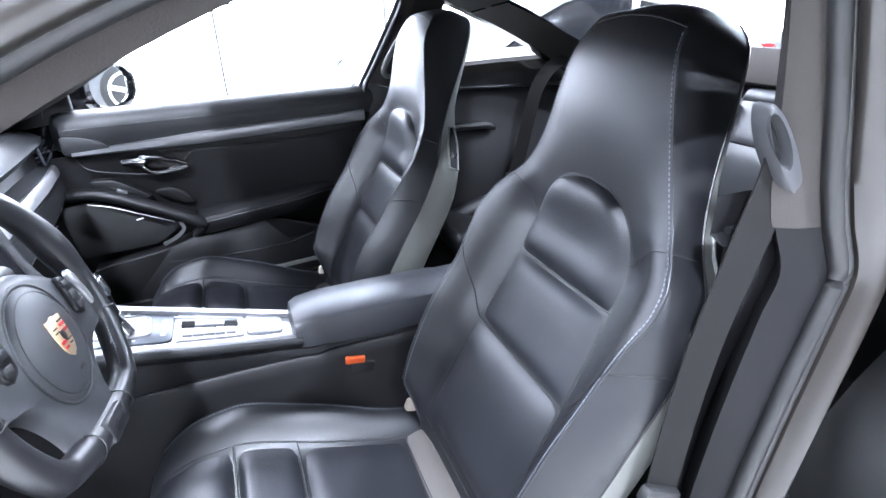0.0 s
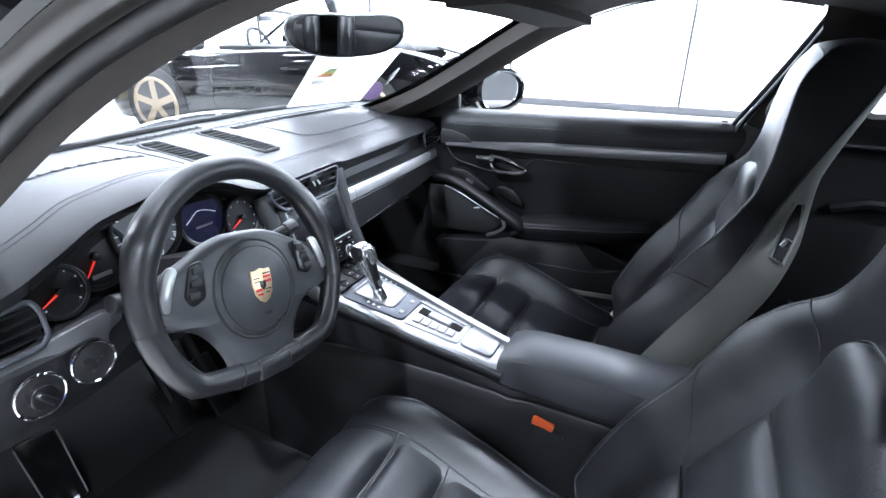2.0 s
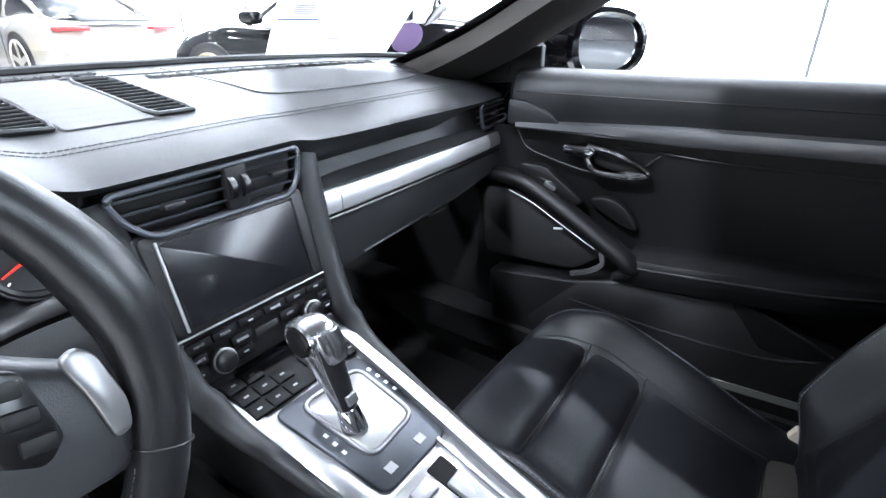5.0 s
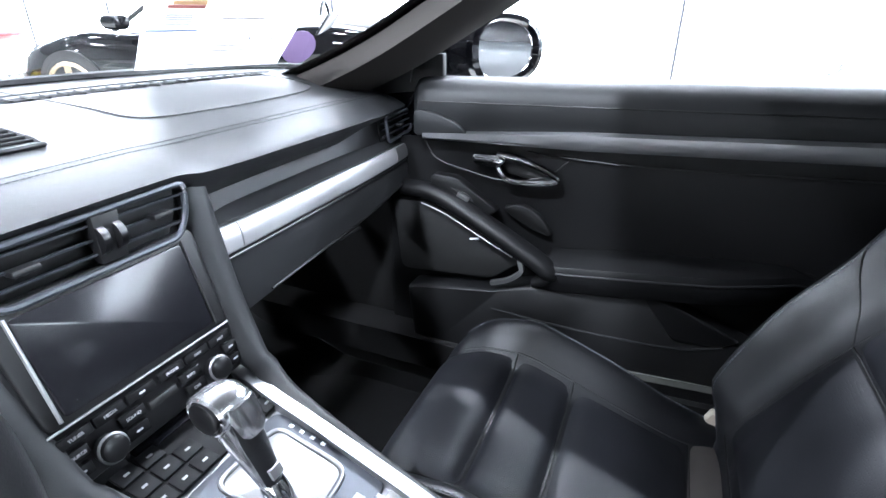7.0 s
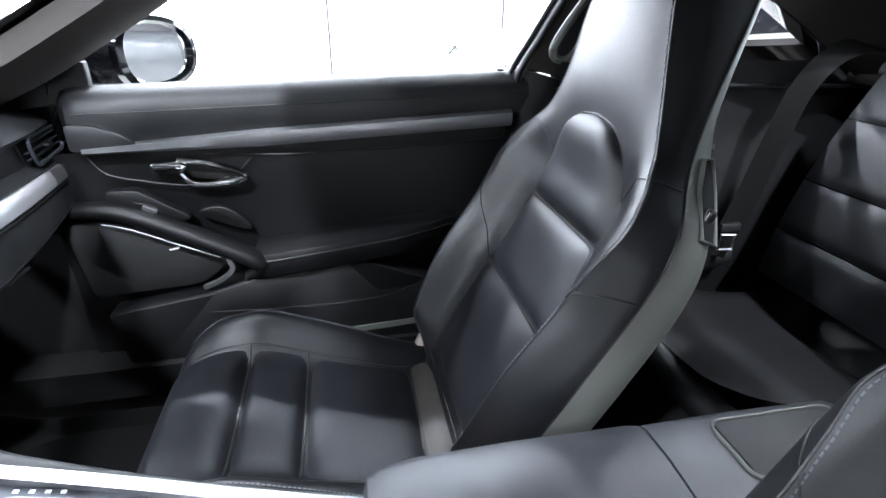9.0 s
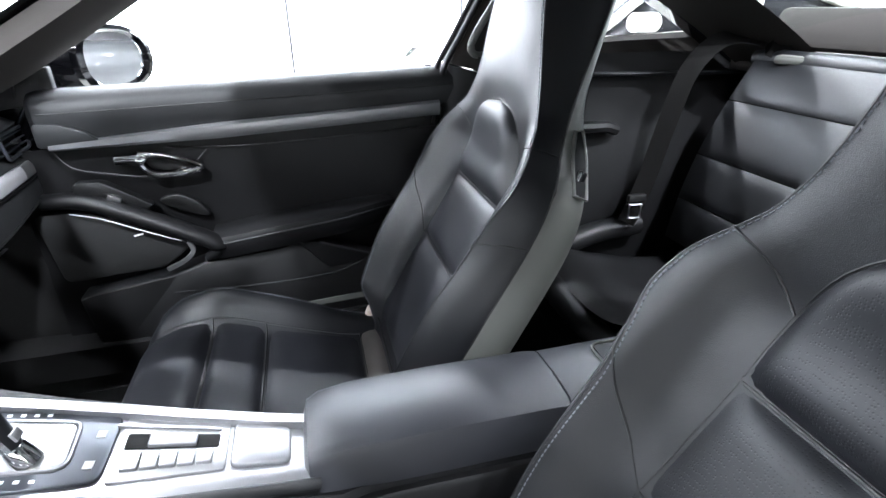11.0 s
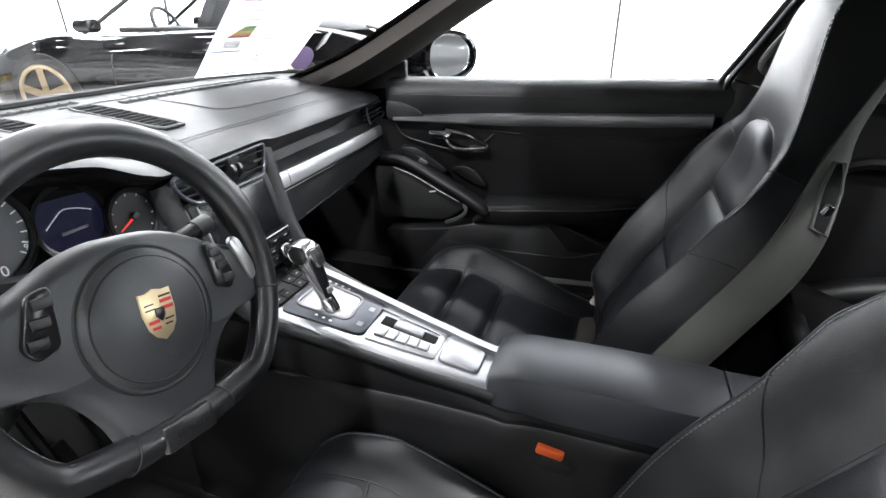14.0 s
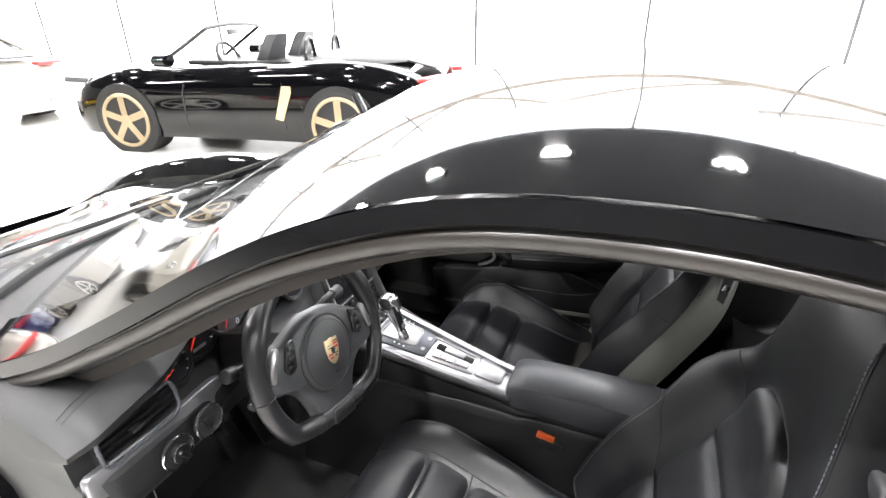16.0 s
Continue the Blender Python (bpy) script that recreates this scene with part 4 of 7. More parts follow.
# air vents
def air_vent(poly, o, ax, ay, slats, tabs, slat_mat, name="air_vent", depth=0.02):
    """poly in the plane of the vent mouth (first along ax, second along ay); the normal looks at the cabin."""
    o, ax, ay = (np.array(v, float) for v in (o, ax, ay))
    nn = np.cross(ax, ay)
    v = part(name, plate(poly, o - nn * depth, ax, ay, 0.004, 0.001), RUBBER, dash, "black air vent with chrome tabs")
    pr = rounded(poly, 0.012, 4)
    ring = [o + ax * p[0] + ay * p[1] + nn * 0.001 for p in pr]
    part("bezel", tube(ring, 0.0036, 8, closed=True), GUNMETAL, v)
    part("bezel_line", tube([o + ax * p[0] * 0.985 + ay * p[1] * 0.985 + nn * 0.003 for p in pr], 0.0011, 6, closed=True), SILVER_DARK, v)
    xs = [p[0] for p in poly]
    yl = [p[1] for p in poly]
    def span(h):
        cr = []
        for a, b in zip(poly, poly[1:] + poly[:1]):
            if (a[1] - h) * (b[1] - h) < 0:
                t = (h - a[1]) / (b[1] - a[1])
                cr.append(a[0] + t * (b[0] - a[0]))
        return min(cr), max(cr)
    for h in np.linspace(min(yl), max(yl), slats + 2)[1:-1]:
        a, b = span(h)
        part("slat", sweep([o + ax * a + ay * h - nn * 0.006, o + ax * b + ay * h - nn * 0.006], [(-0.006, -0.0012), (0.007, -0.0012), (0.008, 0.0008), (-0.006, 0.0014)], side=nn + ay * 0.25), slat_mat, v)
    for tx, h in tabs:
        part("tab", box(tuple(o + ax * tx + ay * h + nn * 0.003), (0.014, 0.022, 0.006), 0.002, rot=Matrix([list(nn) + [0], list(ax) + [0], list(ay) + [0], [0, 0, 0, 1]]).transposed()), PLASTIC, v)
    return v
up = np.array((-0.10, 0, 0.995))
up /= np.linalg.norm(up)
EY = (0, 1, 0)
# gunmetal slats here and on the passenger vent stand in for light on them
cv = air_vent([(-0.125, 0.048), (0.10, 0.054), (0.092, 0.02), (0.078, 0.0), (-0.088, 0.0), (-0.112, 0.02)], (-0.198, -0.003, 0.803), EY, up, 3, [(-0.065, 0.027), (0.062, 0.030)], GUNMETAL)
part("wheel_block", box((-0.200, 0.004, 0.831), (0.012, 0.026, 0.046), 0.002), PLASTIC, cv)
for dy in (-0.004, 0.012):
    part("thumb_wheel", disc((-0.199, dy - 0.004, 0.831), (0, 1, 0), 0.014, 0.008, 0.002, 20), SATIN, cv)
air_vent([(-0.05, 0.042), (0.082, 0.038), (0.090, 0.02), (0.082, -0.004), (-0.046, -0.006)], (-0.246, 0.648, 0.796), (-0.12, 0.993, 0), up, 3, [(0.015, 0.018)], GUNMETAL)
air_vent([(-0.075, 0.048), (0.055, 0.056), (0.062, 0.04), (0.062, 0.004), (0.05, -0.008), (-0.075, -0.008)], (-0.160, -0.635, 0.790), EY, up, 4, [(-0.015, 0.022)], SATIN)
# driver's switch panel: silver band and two round controls
band = [(-0.742, 0.790), (-0.60, 0.784), (-0.50, 0.790), (-0.478, 0.782), (-0.478, 0.768), (-0.505, 0.757), (-0.505, 0.715), (-0.53, 0.700), (-0.625, 0.692), (-0.66, 0.705), (-0.678, 0.735), (-0.742, 0.742)]
sp = part("switch_band", plate(band, (-0.156, 0, 0), EY, (-0.02, 0, 1), 0.012, 0.004, r=0.012), SILVER, dash, "brushed silver switch surround")
inner = [(-0.665, 0.742), (-0.635, 0.758), (-0.53, 0.764), (-0.512, 0.752), (-0.512, 0.716), (-0.535, 0.704), (-0.622, 0.697), (-0.652, 0.708)]
part("switch_panel", plate(inner, (-0.148, 0, 0), EY, (-0.02, 0, 1), 0.007, 0.003, r=0.02), SATIN, sp)
for cy, cz, kn in ((-0.612, 0.731, True), (-0.543, 0.738, False)):
    k = part("round_switch", disc((-0.145, cy, cz), (1, 0, 0.02), 0.029, 0.006, 0.003), PLASTIC, dash, "round black switch with chrome ring")
    part("chrome_ring", hoop((-0.139, cy, cz), (1, 0, 0.02), 0.0290, 0.0022), CHROME, k)
    if kn:
        part("knob", disc((-0.140, cy, cz), (1, 0, 0.02), 0.017, 0.012, 0.003), SATIN, k)
        part("grip", box((-0.126, cy, cz), (0.012, 0.008, 0.028), 0.003, rot=(35, 0, 0)), SATIN, k)
    else:
        for a, b in ((-0.008, 0.006), (0.008, 0.0), (0.0, -0.012)):
            part("button", box((-0.1385, cy + a, cz + b), (0.006, 0.010, 0.009), 0.002), SATIN, k)

# instruments
cl = thing("instrument_cluster", "five round black gauges with red needles", "gauges")
for gy, gz, r, kind in ((-0.364, 0.852, 0.058, "tach"), (-0.257, 0.833, 0.048, "display"), (-0.179, 0.812, 0.038, "small"), (-0.452, 0.838, 0.048, "speed"), (-0.518, 0.812, 0.036, "small")):
    gx = -0.250 if abs(gy + 0.36) < 0.15 else -0.238
    ax = np.array((1, 0, 0.16))
    g = part("gauge", disc((gx, gy, gz), ax, r, 0.008, 0, 40), DISPLAY if kind == "display" else (GAUGE_GREY if kind == "tach" else GAUGE), cl)
    part("gauge_ring", hoop((gx + 0.010, gy, gz), ax, r, 0.0045), SATIN, g)
    part("gauge_bezel", hoop((gx + 0.014, gy, gz), ax, r + 0.003, 0.0014), SATIN, g)
    fx = gx + 0.0095
    upg = np.array((-0.16, 0, 0.987))
    o = np.array((fx, gy, gz))
    ey = np.array((0, 1.0, 0))
    if kind != "display":
        for q in np.linspace(-130, 130, 19 if r > 0.05 else 9):
            s, c = math.sin(radians(q)), math.cos(radians(q))
            p0, p1 = o + (ey * s + upg * c) * r * 0.80, o + (ey * s + upg * c) * r * 0.92
            part("tick", tube([p0, p1], 0.0009, 4), MARK, g)
        ang = {"tach": -152, "speed": -140, "small": -115}[kind]
        s, c = math.sin(radians(ang)), math.cos(radians(ang))
        part("needle", tube([o + (0.003, 0, 0), o + (ey * s + upg * c) * r * 0.82 + (0.003, 0, 0)], [0.0020, 0.0008], 6), NEEDLE, g)
        part("needle_hub", disc(o, ax, r * 0.16, 0.008, 0.002, 20), SATIN, g)
    if kind == "tach":
        letters("digit", "0", o + upg * -0.045 + ey * 0.012, ey, upg, 0.018, MARK, g)
        letters("digit", "9", o + upg * -0.028 + ey * 0.044, ey, upg, 0.011, MARK, g)
        part("face", disc((gx + 0.002, gy, gz), ax, r * 0.30, 0.0078, 0, 30), GAUGE, g)
    if kind == "display":
        line = [o + ey * a + upg * b + (0.001, 0, 0) for a, b in ((-0.034, 0.0), (-0.022, 0.008), (-0.006, 0.017), (0.012, 0.014), (0.03, 0.006))]
        part("outline", tube(spline(line, 20), 0.0007, 5), MARK, g)
        part("words", box(tuple(o + upg * -0.012 + (0.001, 0, 0)), (0.001, 0.036, 0.004), 0), PRINT, g)
    if kind == "speed":
        part("words", box(tuple(o + upg * -0.030 + (0.001, 0, 0)), (0.001, 0.03, 0.007), 0), PRINT, g)
# matt black sheets added over the dash skin to darken under the hood
part("backing", grid(lambda y, s: dash_at(y, s) + np.array((0.004, 0, 0)), np.linspace(-0.59, -0.135, 20), np.linspace(6.05, 6.95, 6)), CARPET, cl)
part("hood_lining", grid(lambda y, s: dash_at(y, s) + np.array((0.002, 0, -0.002)), np.linspace(-0.575, -0.145, 30), np.linspace(4.4, 6.1, 8)), CARPET, cl)

# ---- centre stack ----
st = thing("centre_stack", "black centre stack with screen and buttons", "radio console")
SA, SB = np.array((-0.206, -0.010, 0.806)), np.array((-0.156, -0.010, 0.645))
sup = (SA - SB) / np.linalg.norm(SA - SB)
sn = np.cross(EY, sup)
L = float(np.linalg.norm(SA - SB))
part("fascia", plate([(-0.100, 0), (0.100, 0), (0.106, L), (-0.106, L)], SB - sn * 0.012, EY, sup, 0.014, 0.003, r=0.012), SATIN, st)
fr = part("screen_frame", plate([(-0.096, 0.058), (0.096, 0.058), (0.100, L - 0.002), (-0.100, L - 0.002)], SB, EY, sup, 0.006, 0.002, r=0.01), PLASTIC, st)
part("screen", plate([(-0.080, 0.064), (0.080, 0.064), (0.082, L - 0.012), (-0.082, L - 0.012)], SB + sn * 0.0045, EY, sup, 0.003, 0.001, r=0.004), SCREEN, st, "glossy black touch screen switched off")
for e in (-1, 1):
    part("screen_edge", tube([SB + np.array((0, e * 0.084, 0)) + sup * h + sn * 0.007 for h in (0.062, L - 0.01)], 0.0018, 6), SILVER_DARK if e < 0 else SATIN, fr)
part("chrome_line", tube([SB + np.array((y, y2, 0)) + sup * 0.056 + sn * 0.005 for y, y2 in ((0, -0.098), (0, 0.098))], 0.0014, 6), SILVER_DARK, st)
KEY_ROT = (0, -math.degrees(math.atan2(SB[0] - SA[0], SA[2] - SB[2])), 0)
def stack_key(y, h, w, hh, words=""):
    b = part("button", box(tuple(SB + np.array((0, y, 0)) + sup * h + sn * 0.003), (0.006, w, hh), 0.0014, rot=KEY_ROT), BUTTON, st)
    if words:
        letters("legend", words, SB + np.array((0, y, 0)) + sup * h + sn * 0.0062, EY, sup, 0.0042, LEGEND, b, 0.0002)
    else:
        part("legend", box(tuple(SB + np.array((0, y, 0)) + sup * h + sn * 0.0062), (0.0006, 0.006, 0.0016), 0, rot=KEY_ROT), LEGEND, b)
for y, words in ((-0.080, "TUNER"), (-0.049, "MEDIA"), (-0.017, ""), (0.017, "PHONE"), (0.049, "NAV"), (0.080, "MAP")):
    stack_key(y, 0.044, 0.0295, 0.0105, words)
for y, h, w, words in ((-0.086, 0.029, 0.022, "SOURCE"), (-0.033, 0.029, 0.026, "SOUND"), (0.033, 0.029, 0.026, "INFO"), (0.088, 0.029, 0.018, ""), (-0.088, 0.014, 0.020, ""), (-0.034, 0.014, 0.022, ""), (0.034, 0.014, 0.024, "CAR"), (0.088, 0.014, 0.018, "")):
    stack_key(y, h, w, 0.0115, words)
part("card_slot", box(tuple(SB + sup * 0.026 + sn * 0.002), (0.006, 0.032, 0.009), 0.001, rot=KEY_ROT), RUBBER, st)
for y in (-0.062, 0.062):
    kb = part("knob", disc(SB + np.array((0, y, 0)) + sup * 0.018 + sn * 0.002, sn, 0.0122, 0.016, 0.003, 24), SATIN, st, "black rotary knob with chrome ring")
    part("knob_ring", hoop(SB + np.array((0, y, 0)) + sup * 0.018 + sn * 0.012, sn, 0.0126, 0.0016, 24), SILVER_DARK, kb)

# ---- centre console ----
con = thing("centre_console", "silver-edged centre console with gear selector and switches", "console")
CS = np.array((1, 0, -0.20))
CS /= np.linalg.norm(CS)
CN = np.cross(CS, EY)
def con_z(x):
    return 0.590 - 0.20 * x
def con_hw(x):
    return smooth_interp([(-0.17, 0.090), (-0.085, 0.080), (0.05, 0.067), (0.15, 0.057), (0.285, 0.045)], x)
def con_mid(x):
    return smooth_interp([(-0.17, 0.0), (-0.085, 0.0), (0.05, -0.005), (0.15, -0.010), (0.285, -0.012), (0.36, 0.0), (1.0, 0.0)], x)
def con_pt(x, q, lift=0.0):
    return np.array((x, con_mid(x) + con_hw(x) * q, con_z(x))) + CN * lift
xs = np.linspace(-0.17, 0.285, 28)
part("console_top", loft([[con_pt(x, q, 0) for q in np.linspace(-1, 1, 9)] + [con_pt(x, q, -0.02) for q in (1, -1)] for x in xs]), SILVER, con, "silver console surface")
for sd in (-1, 1):
    part("silver_edge", sweep([con_pt(x, sd, 0.0) for x in xs], [(-0.012, -0.012), (0.004, -0.012), (0.006, 0.000), (0.0, 0.004), (-0.012, 0.004)], side=(0, sd, 0)), SILVER, con)
    part("dark_edge", sweep([con_pt(x, sd, -0.012) + np.array((0, sd * 0.004, 0)) for x in xs], [(-0.01, -0.014), (0.004, -0.014), (0.007, 0.0), (-0.01, 0.006)], side=(0, sd, 0)), SATIN, con)
    upper, lower = [], []
    for x in np.linspace(-0.30, 0.95, 40):
        zt = 0.64 if x < -0.145 else con_z(x) - 0.024 if x < 0.285 else 0.509
        h = max(con_hw(min(max(x, -0.14), 0.285)), 0.056) if x < 0.285 else 0.064
        zl, m = 0.505 - 0.012 * (x - 0.1), con_mid(max(-0.17, x))
        upper.append([(x, m + sd * (h - 0.03), zt), (x, m + sd * h, zt), (x, m + sd * (h + 0.005), zt - 0.006), (x, m + sd * (h + 0.008), zl - 0.004)])
        lower.append([(x, m + sd * (h + 0.006), zl - 0.002), (x, m + sd * (h + 0.016), zl - 0.001), (x, m + sd * (h + 0.021), zl - 0.006), (x, m + sd * (h + 0.026), zl - 0.03), (x, m + sd * (h + 0.034), 0.44), (x, sd * 0.135, 0.36), (x, sd * 0.14, 0.17)])
    part("console_flank", loft(upper, closed=False), BUTTON, con, "smooth black flank below the silver edge")
    part("console_side", loft(lower, closed=False), LEATHER_SOFT, con)
# soft cheek between dashboard and console
for sd in (-1, 1):
    keys = [(-0.222, 0.124, 0.842, 0.020, 0.012), (-0.212, 0.121, 0.800, 0.021, 0.013), (-0.197, 0.117, 0.745, 0.021, 0.014), (-0.172, 0.112, 0.685, 0.019, 0.014), (-0.125, 0.101, 0.622, 0.015, 0.013), (-0.05, 0.090, 0.597, 0.010, 0.011), (0.06, 0.077, 0.573, 0.007, 0.010), (0.18, 0.064, 0.549, 0.006, 0.010), (0.285, 0.054, 0.528, 0.006, 0.009)]
    line = spline(keys, 48)
    rings = []
    for n in range(48):
        a, b = line[max(n - 1, 0)][:3], line[min(n + 1, 47)][:3]
        d = (b - a) * (1, sd, 1)
        d /= np.linalg.norm(d)
        o = line[n][:3] * (1, sd, 1) + (0, -0.006 if n < 22 else con_mid(line[n][0]), 0)
        e = np.array((0, sd, 0)) - d * sd * d[1]
        e /= np.linalg.norm(e)
        f = np.cross(d, e)
        rings.append([o + e * line[n][3] * math.cos(q) + f * line[n][4] * math.sin(q) for q in np.linspace(0, 2 * math.pi, 14, endpoint=False)])
    part("cheek", loft(rings), DASH, con, "black leather roll beside the centre stack")
# gear selector plate
sel = part("selector_plate", plate([(-0.098, -0.063), (0.053, -0.050), (0.053, 0.054), (-0.098, 0.068)], np.array((0, 0, con_z(0))) + CN * 0.0005, CS, EY, 0.004, 0.002, r=0.014), GUNMETAL, con)
part("selector_rim", tube([np.array((0, 0, con_z(0))) + CN * 0.005 + CS * p[0] + np.array(EY) * p[1] for p in rounded([(-0.086, -0.036), (0.016, -0.030), (0.010, 0.044), (-0.082, 0.050)], 0.016)], 0.003, 8, closed=True), SILVER, sel)
part("selector_gaiter", plate([(-0.083, -0.033), (0.013, -0.027), (0.007, 0.041), (-0.079, 0.047)], np.array((0, 0, con_z(0))) + CN * 0.003, CS, EY, 0.003, 0.002, r=0.012), SILVER_DARK, sel)
for i, x in enumerate(np.linspace(-0.069, -0.028, 4)):
    part("legend", box(tuple(con_pt(x, 0, 0.005) + np.array((0, 0.0585, 0))), (0.005, 0.004, 0.0006), 0, rot=(0, 11.3, 0)), MARK, sel)
    if i < 3:
        part("legend", box(tuple(con_pt(x + 0.032, 0, 0.005) + np.array((0, -0.043, 0))), (0.005, 0.004, 0.0006), 0, rot=(0, 11.3, 0)), MARK, sel)
lev = thing("gear_selector", "chrome and black gear selector lever", "gear lever")
base, top = con_pt(-0.024, 0.0, 0.004) + np.array((0, -0.012, 0)), np.array((-0.056, -0.030, 0.722))
ax = (top - base) / np.linalg.norm(top - base)
def lever(t, r, flat=1.0):
    s = np.array((0, 1.0, 0))
    w = np.cross(ax, s)
    return [base + (top - base) * t + r * (math.cos(q) * s + flat * math.sin(q) * w) for q in np.linspace(0, 2 * math.pi, 18, endpoint=False)]
part("collar", loft([lever(0.0, 0.016), lever(0.1, 0.0145), lever(0.2, 0.0125), lever(0.22, 0.0115)]), CHROME, lev)
part("stem", loft([lever(0.2, 0.0115), lever(0.4, 0.0130, 1.2), lever(0.6, 0.0150, 1.3), lever(0.8, 0.0165, 1.4), lever(0.95, 0.0165, 1.4), lever(1.0, 0.012, 1.3)]), LEATHER, lev, "black leather lever body")
LW = np.cross(ax, (0, 1.0, 0))
def flank(t, w, d, off):
    c = base + (top - base) * t + np.array((0, -off, 0))
    return [c + d * math.cos(q) * np.array((0, 1.0, 0)) + w * math.sin(q) * LW for q in np.linspace(0, 2 * math.pi, 16, endpoint=False)]
part("flank", loft([flank(0.19, 0.006, 0.004, 0.008), flank(0.4, 0.008, 0.005, 0.010), flank(0.65, 0.011, 0.006, 0.012), flank(0.9, 0.016, 0.007, 0.014), flank(1.0, 0.014, 0.006, 0.013)]), POLISHED, lev, "polished metal strip along the lever")
hc = base + (top - base) * 0.95
def head(y, r, sh=0.0):
    return [hc + np.array((0, y, 0)) + r * (math.cos(q) * LW + 0.95 * math.sin(q) * ax) - LW * sh for q in np.linspace(0, 2 * math.pi, 28, endpoint=False)]
part("head_cap", loft([head(-0.019, 0.0165), head(-0.0205, 0.0185), head(-0.018, 0.0212), head(-0.010, 0.0220), head(0.000, 0.0222, 0.001), head(0.009, 0.0205, 0.002), head(0.015, 0.0155, 0.003), head(0.017, 0.006, 0.004)]), POLISHED, lev, "polished metal lever head")
part("head_ring", hoop(tuple(hc + np.array((0, -0.0195, 0))), (0, -1, 0), 0.0177, 0.0016, 28), CHROME, lev)
part("head_button", disc(hc + np.array((0, -0.0185, 0)), (0, -1, 0), 0.0150, 0.005, 0.002, 28), SATIN, lev)
def shield(t, w, d, off):
    c = base + (top - base) * t - LW * off
    return [c + w * math.cos(q) * np.array((0, 1.0, 0)) + d * math.sin(q) * LW for q in np.linspace(0, 2 * math.pi, 16, endpoint=False)]
part("shield", loft([shield(0.70, 0.009, 0.0025, 0.0205), shield(0.74, 0.0135, 0.004, 0.0205), shield(0.85, 0.0155, 0.006, 0.0205), shield(0.97, 0.016, 0.007, 0.0185)]), POLISHED, lev, "polished shield on the lever")
part("badge", plate([(-0.007, -0.006), (0.007, -0.006), (0.007, 0.006), (-0.007, 0.006)], base + (top - base) * 0.32 - LW * 0.0135, (0, 1.0, 0), ax, 0.003, 0.001), SILVER_DARK, lev)
# switches behind the selector
sw = part("switch_plate", plate([(-0.062, -0.044), (0.060, -0.032), (0.060, 0.049), (-0.062, 0.060)], con_pt(0.118, 0, 0.0005), CS, EY, 0.003, 0.001, r=0.005), SILVER_DARK, con)
# raised black plate stands in for the shade in a recess
part("recess", plate([(-0.055, 0.004), (0.050, 0.002), (0.050, 0.023), (-0.055, 0.030)], con_pt(0.118, 0, 0.0015), CS, EY, 0.003, 0.0005, r=0.003), CARPET, sw)
part("rocker", plate([(-0.030, 0.005), (0.024, 0.004), (0.024, 0.023), (-0.030, 0.027)], con_pt(0.118, 0, 0.0035), CS, EY, 0.006, 0.002, r=0.003), SILVER, sw, "silver rocker switch block")
part("rail", plate([(-0.070, 0.041), (0.05, 0.029), (0.05, 0.033), (-0.070, 0.046)], con_pt(0.118, 0, 0.003), CS, EY, 0.004, 0.001), SILVER, sw)
for i in range(5):
    x0 = -0.051 + i * 0.0195
    part("button", plate([(x0, -0.030 + 0.0013 * i), (x0 + 0.0175, -0.0290 + 0.0013 * i), (x0 + 0.0175, -0.003), (x0, -0.003)], con_pt(0.118, 0, 0.0033), CS, EY, 0.005, 0.0015, r=0.002), SILVER, sw)
for e in (-0.022, 0.026):
    part("symbol", box(tuple(con_pt(0.036, 0, 0.005) + np.array((0, e, 0))), (0.01, 0.012, 0.001), 0, rot=(0, 11.3, 0)), PRINT, sw)
part("ashtray_lid", plate([(-0.044, -0.029), (0.022, -0.025), (0.027, -0.018), (0.027, 0.026), (0.022, 0.033), (-0.044, 0.046)], con_pt(0.225, 0, 0.0005), CS, EY, 0.006, 0.003, r=0.012), SILVER, con, "silver lid with rounded corners")
# climate buttons in front of the selector
part("climate_panel", plate([(-0.042, -0.084), (0.029, -0.078), (0.029, 0.078), (-0.042, 0.084)], con_pt(-0.130, 0, 0.0008), CS, EY, 0.0035, 0.001, r=0.006), BUTTON, con)
for x in (-0.154, -0.132, -0.110):
    for y in (-0.068, -0.044, -0.020, 0.020, 0.044, 0.068):
        if x < -0.15 and abs(y) < 0.04:
            continue
        b = part("button", box(tuple(con_pt(x, 0, 0.0052) + np.array((0, y, 0))), (0.019, 0.022, 0.004), 0.0012, rot=(0, 11.3, 0)), BUTTON, con)
        part("legend", box(tuple(con_pt(x, 0, 0.0074) + np.array((0, y, 0))), (0.0025, 0.0055, 0.0006), 0, rot=(0, 11.3, 0)), PRINT, b)
part("display_strip", box(tuple(con_pt(-0.166, 0, 0.004)), (0.014, 0.10, 0.006), 0.001, rot=(0, 11.3, 0)), SCREEN, con)

# armrest
arm = thing("armrest", "black leather armrest on the console", "armrest")
def arm_ring(x, hw, zt, zb):
    return [(x, -hw, zb), (x, -hw, zt - 0.018), (x, -hw * 0.93, zt - 0.006), (x, -hw * 0.75, zt), (x, 0, zt + 0.003), (x, hw * 0.75, zt), (x, hw * 0.93, zt - 0.006), (x, hw, zt - 0.018), (x, hw, zb)]
part("lid", loft([arm_ring(0.268, 0.052, 0.545, 0.525), arm_ring(0.274, 0.062, 0.562, 0.513), arm_ring(0.29, 0.066, 0.570, 0.507), arm_ring(0.33, 0.067, 0.576, 0.503), arm_ring(0.45, 0.068, 0.578, 0.503), arm_ring(0.60, 0.068, 0.576, 0.503), arm_ring(0.618, 0.067, 0.573, 0.505)]), ARMREST, arm)
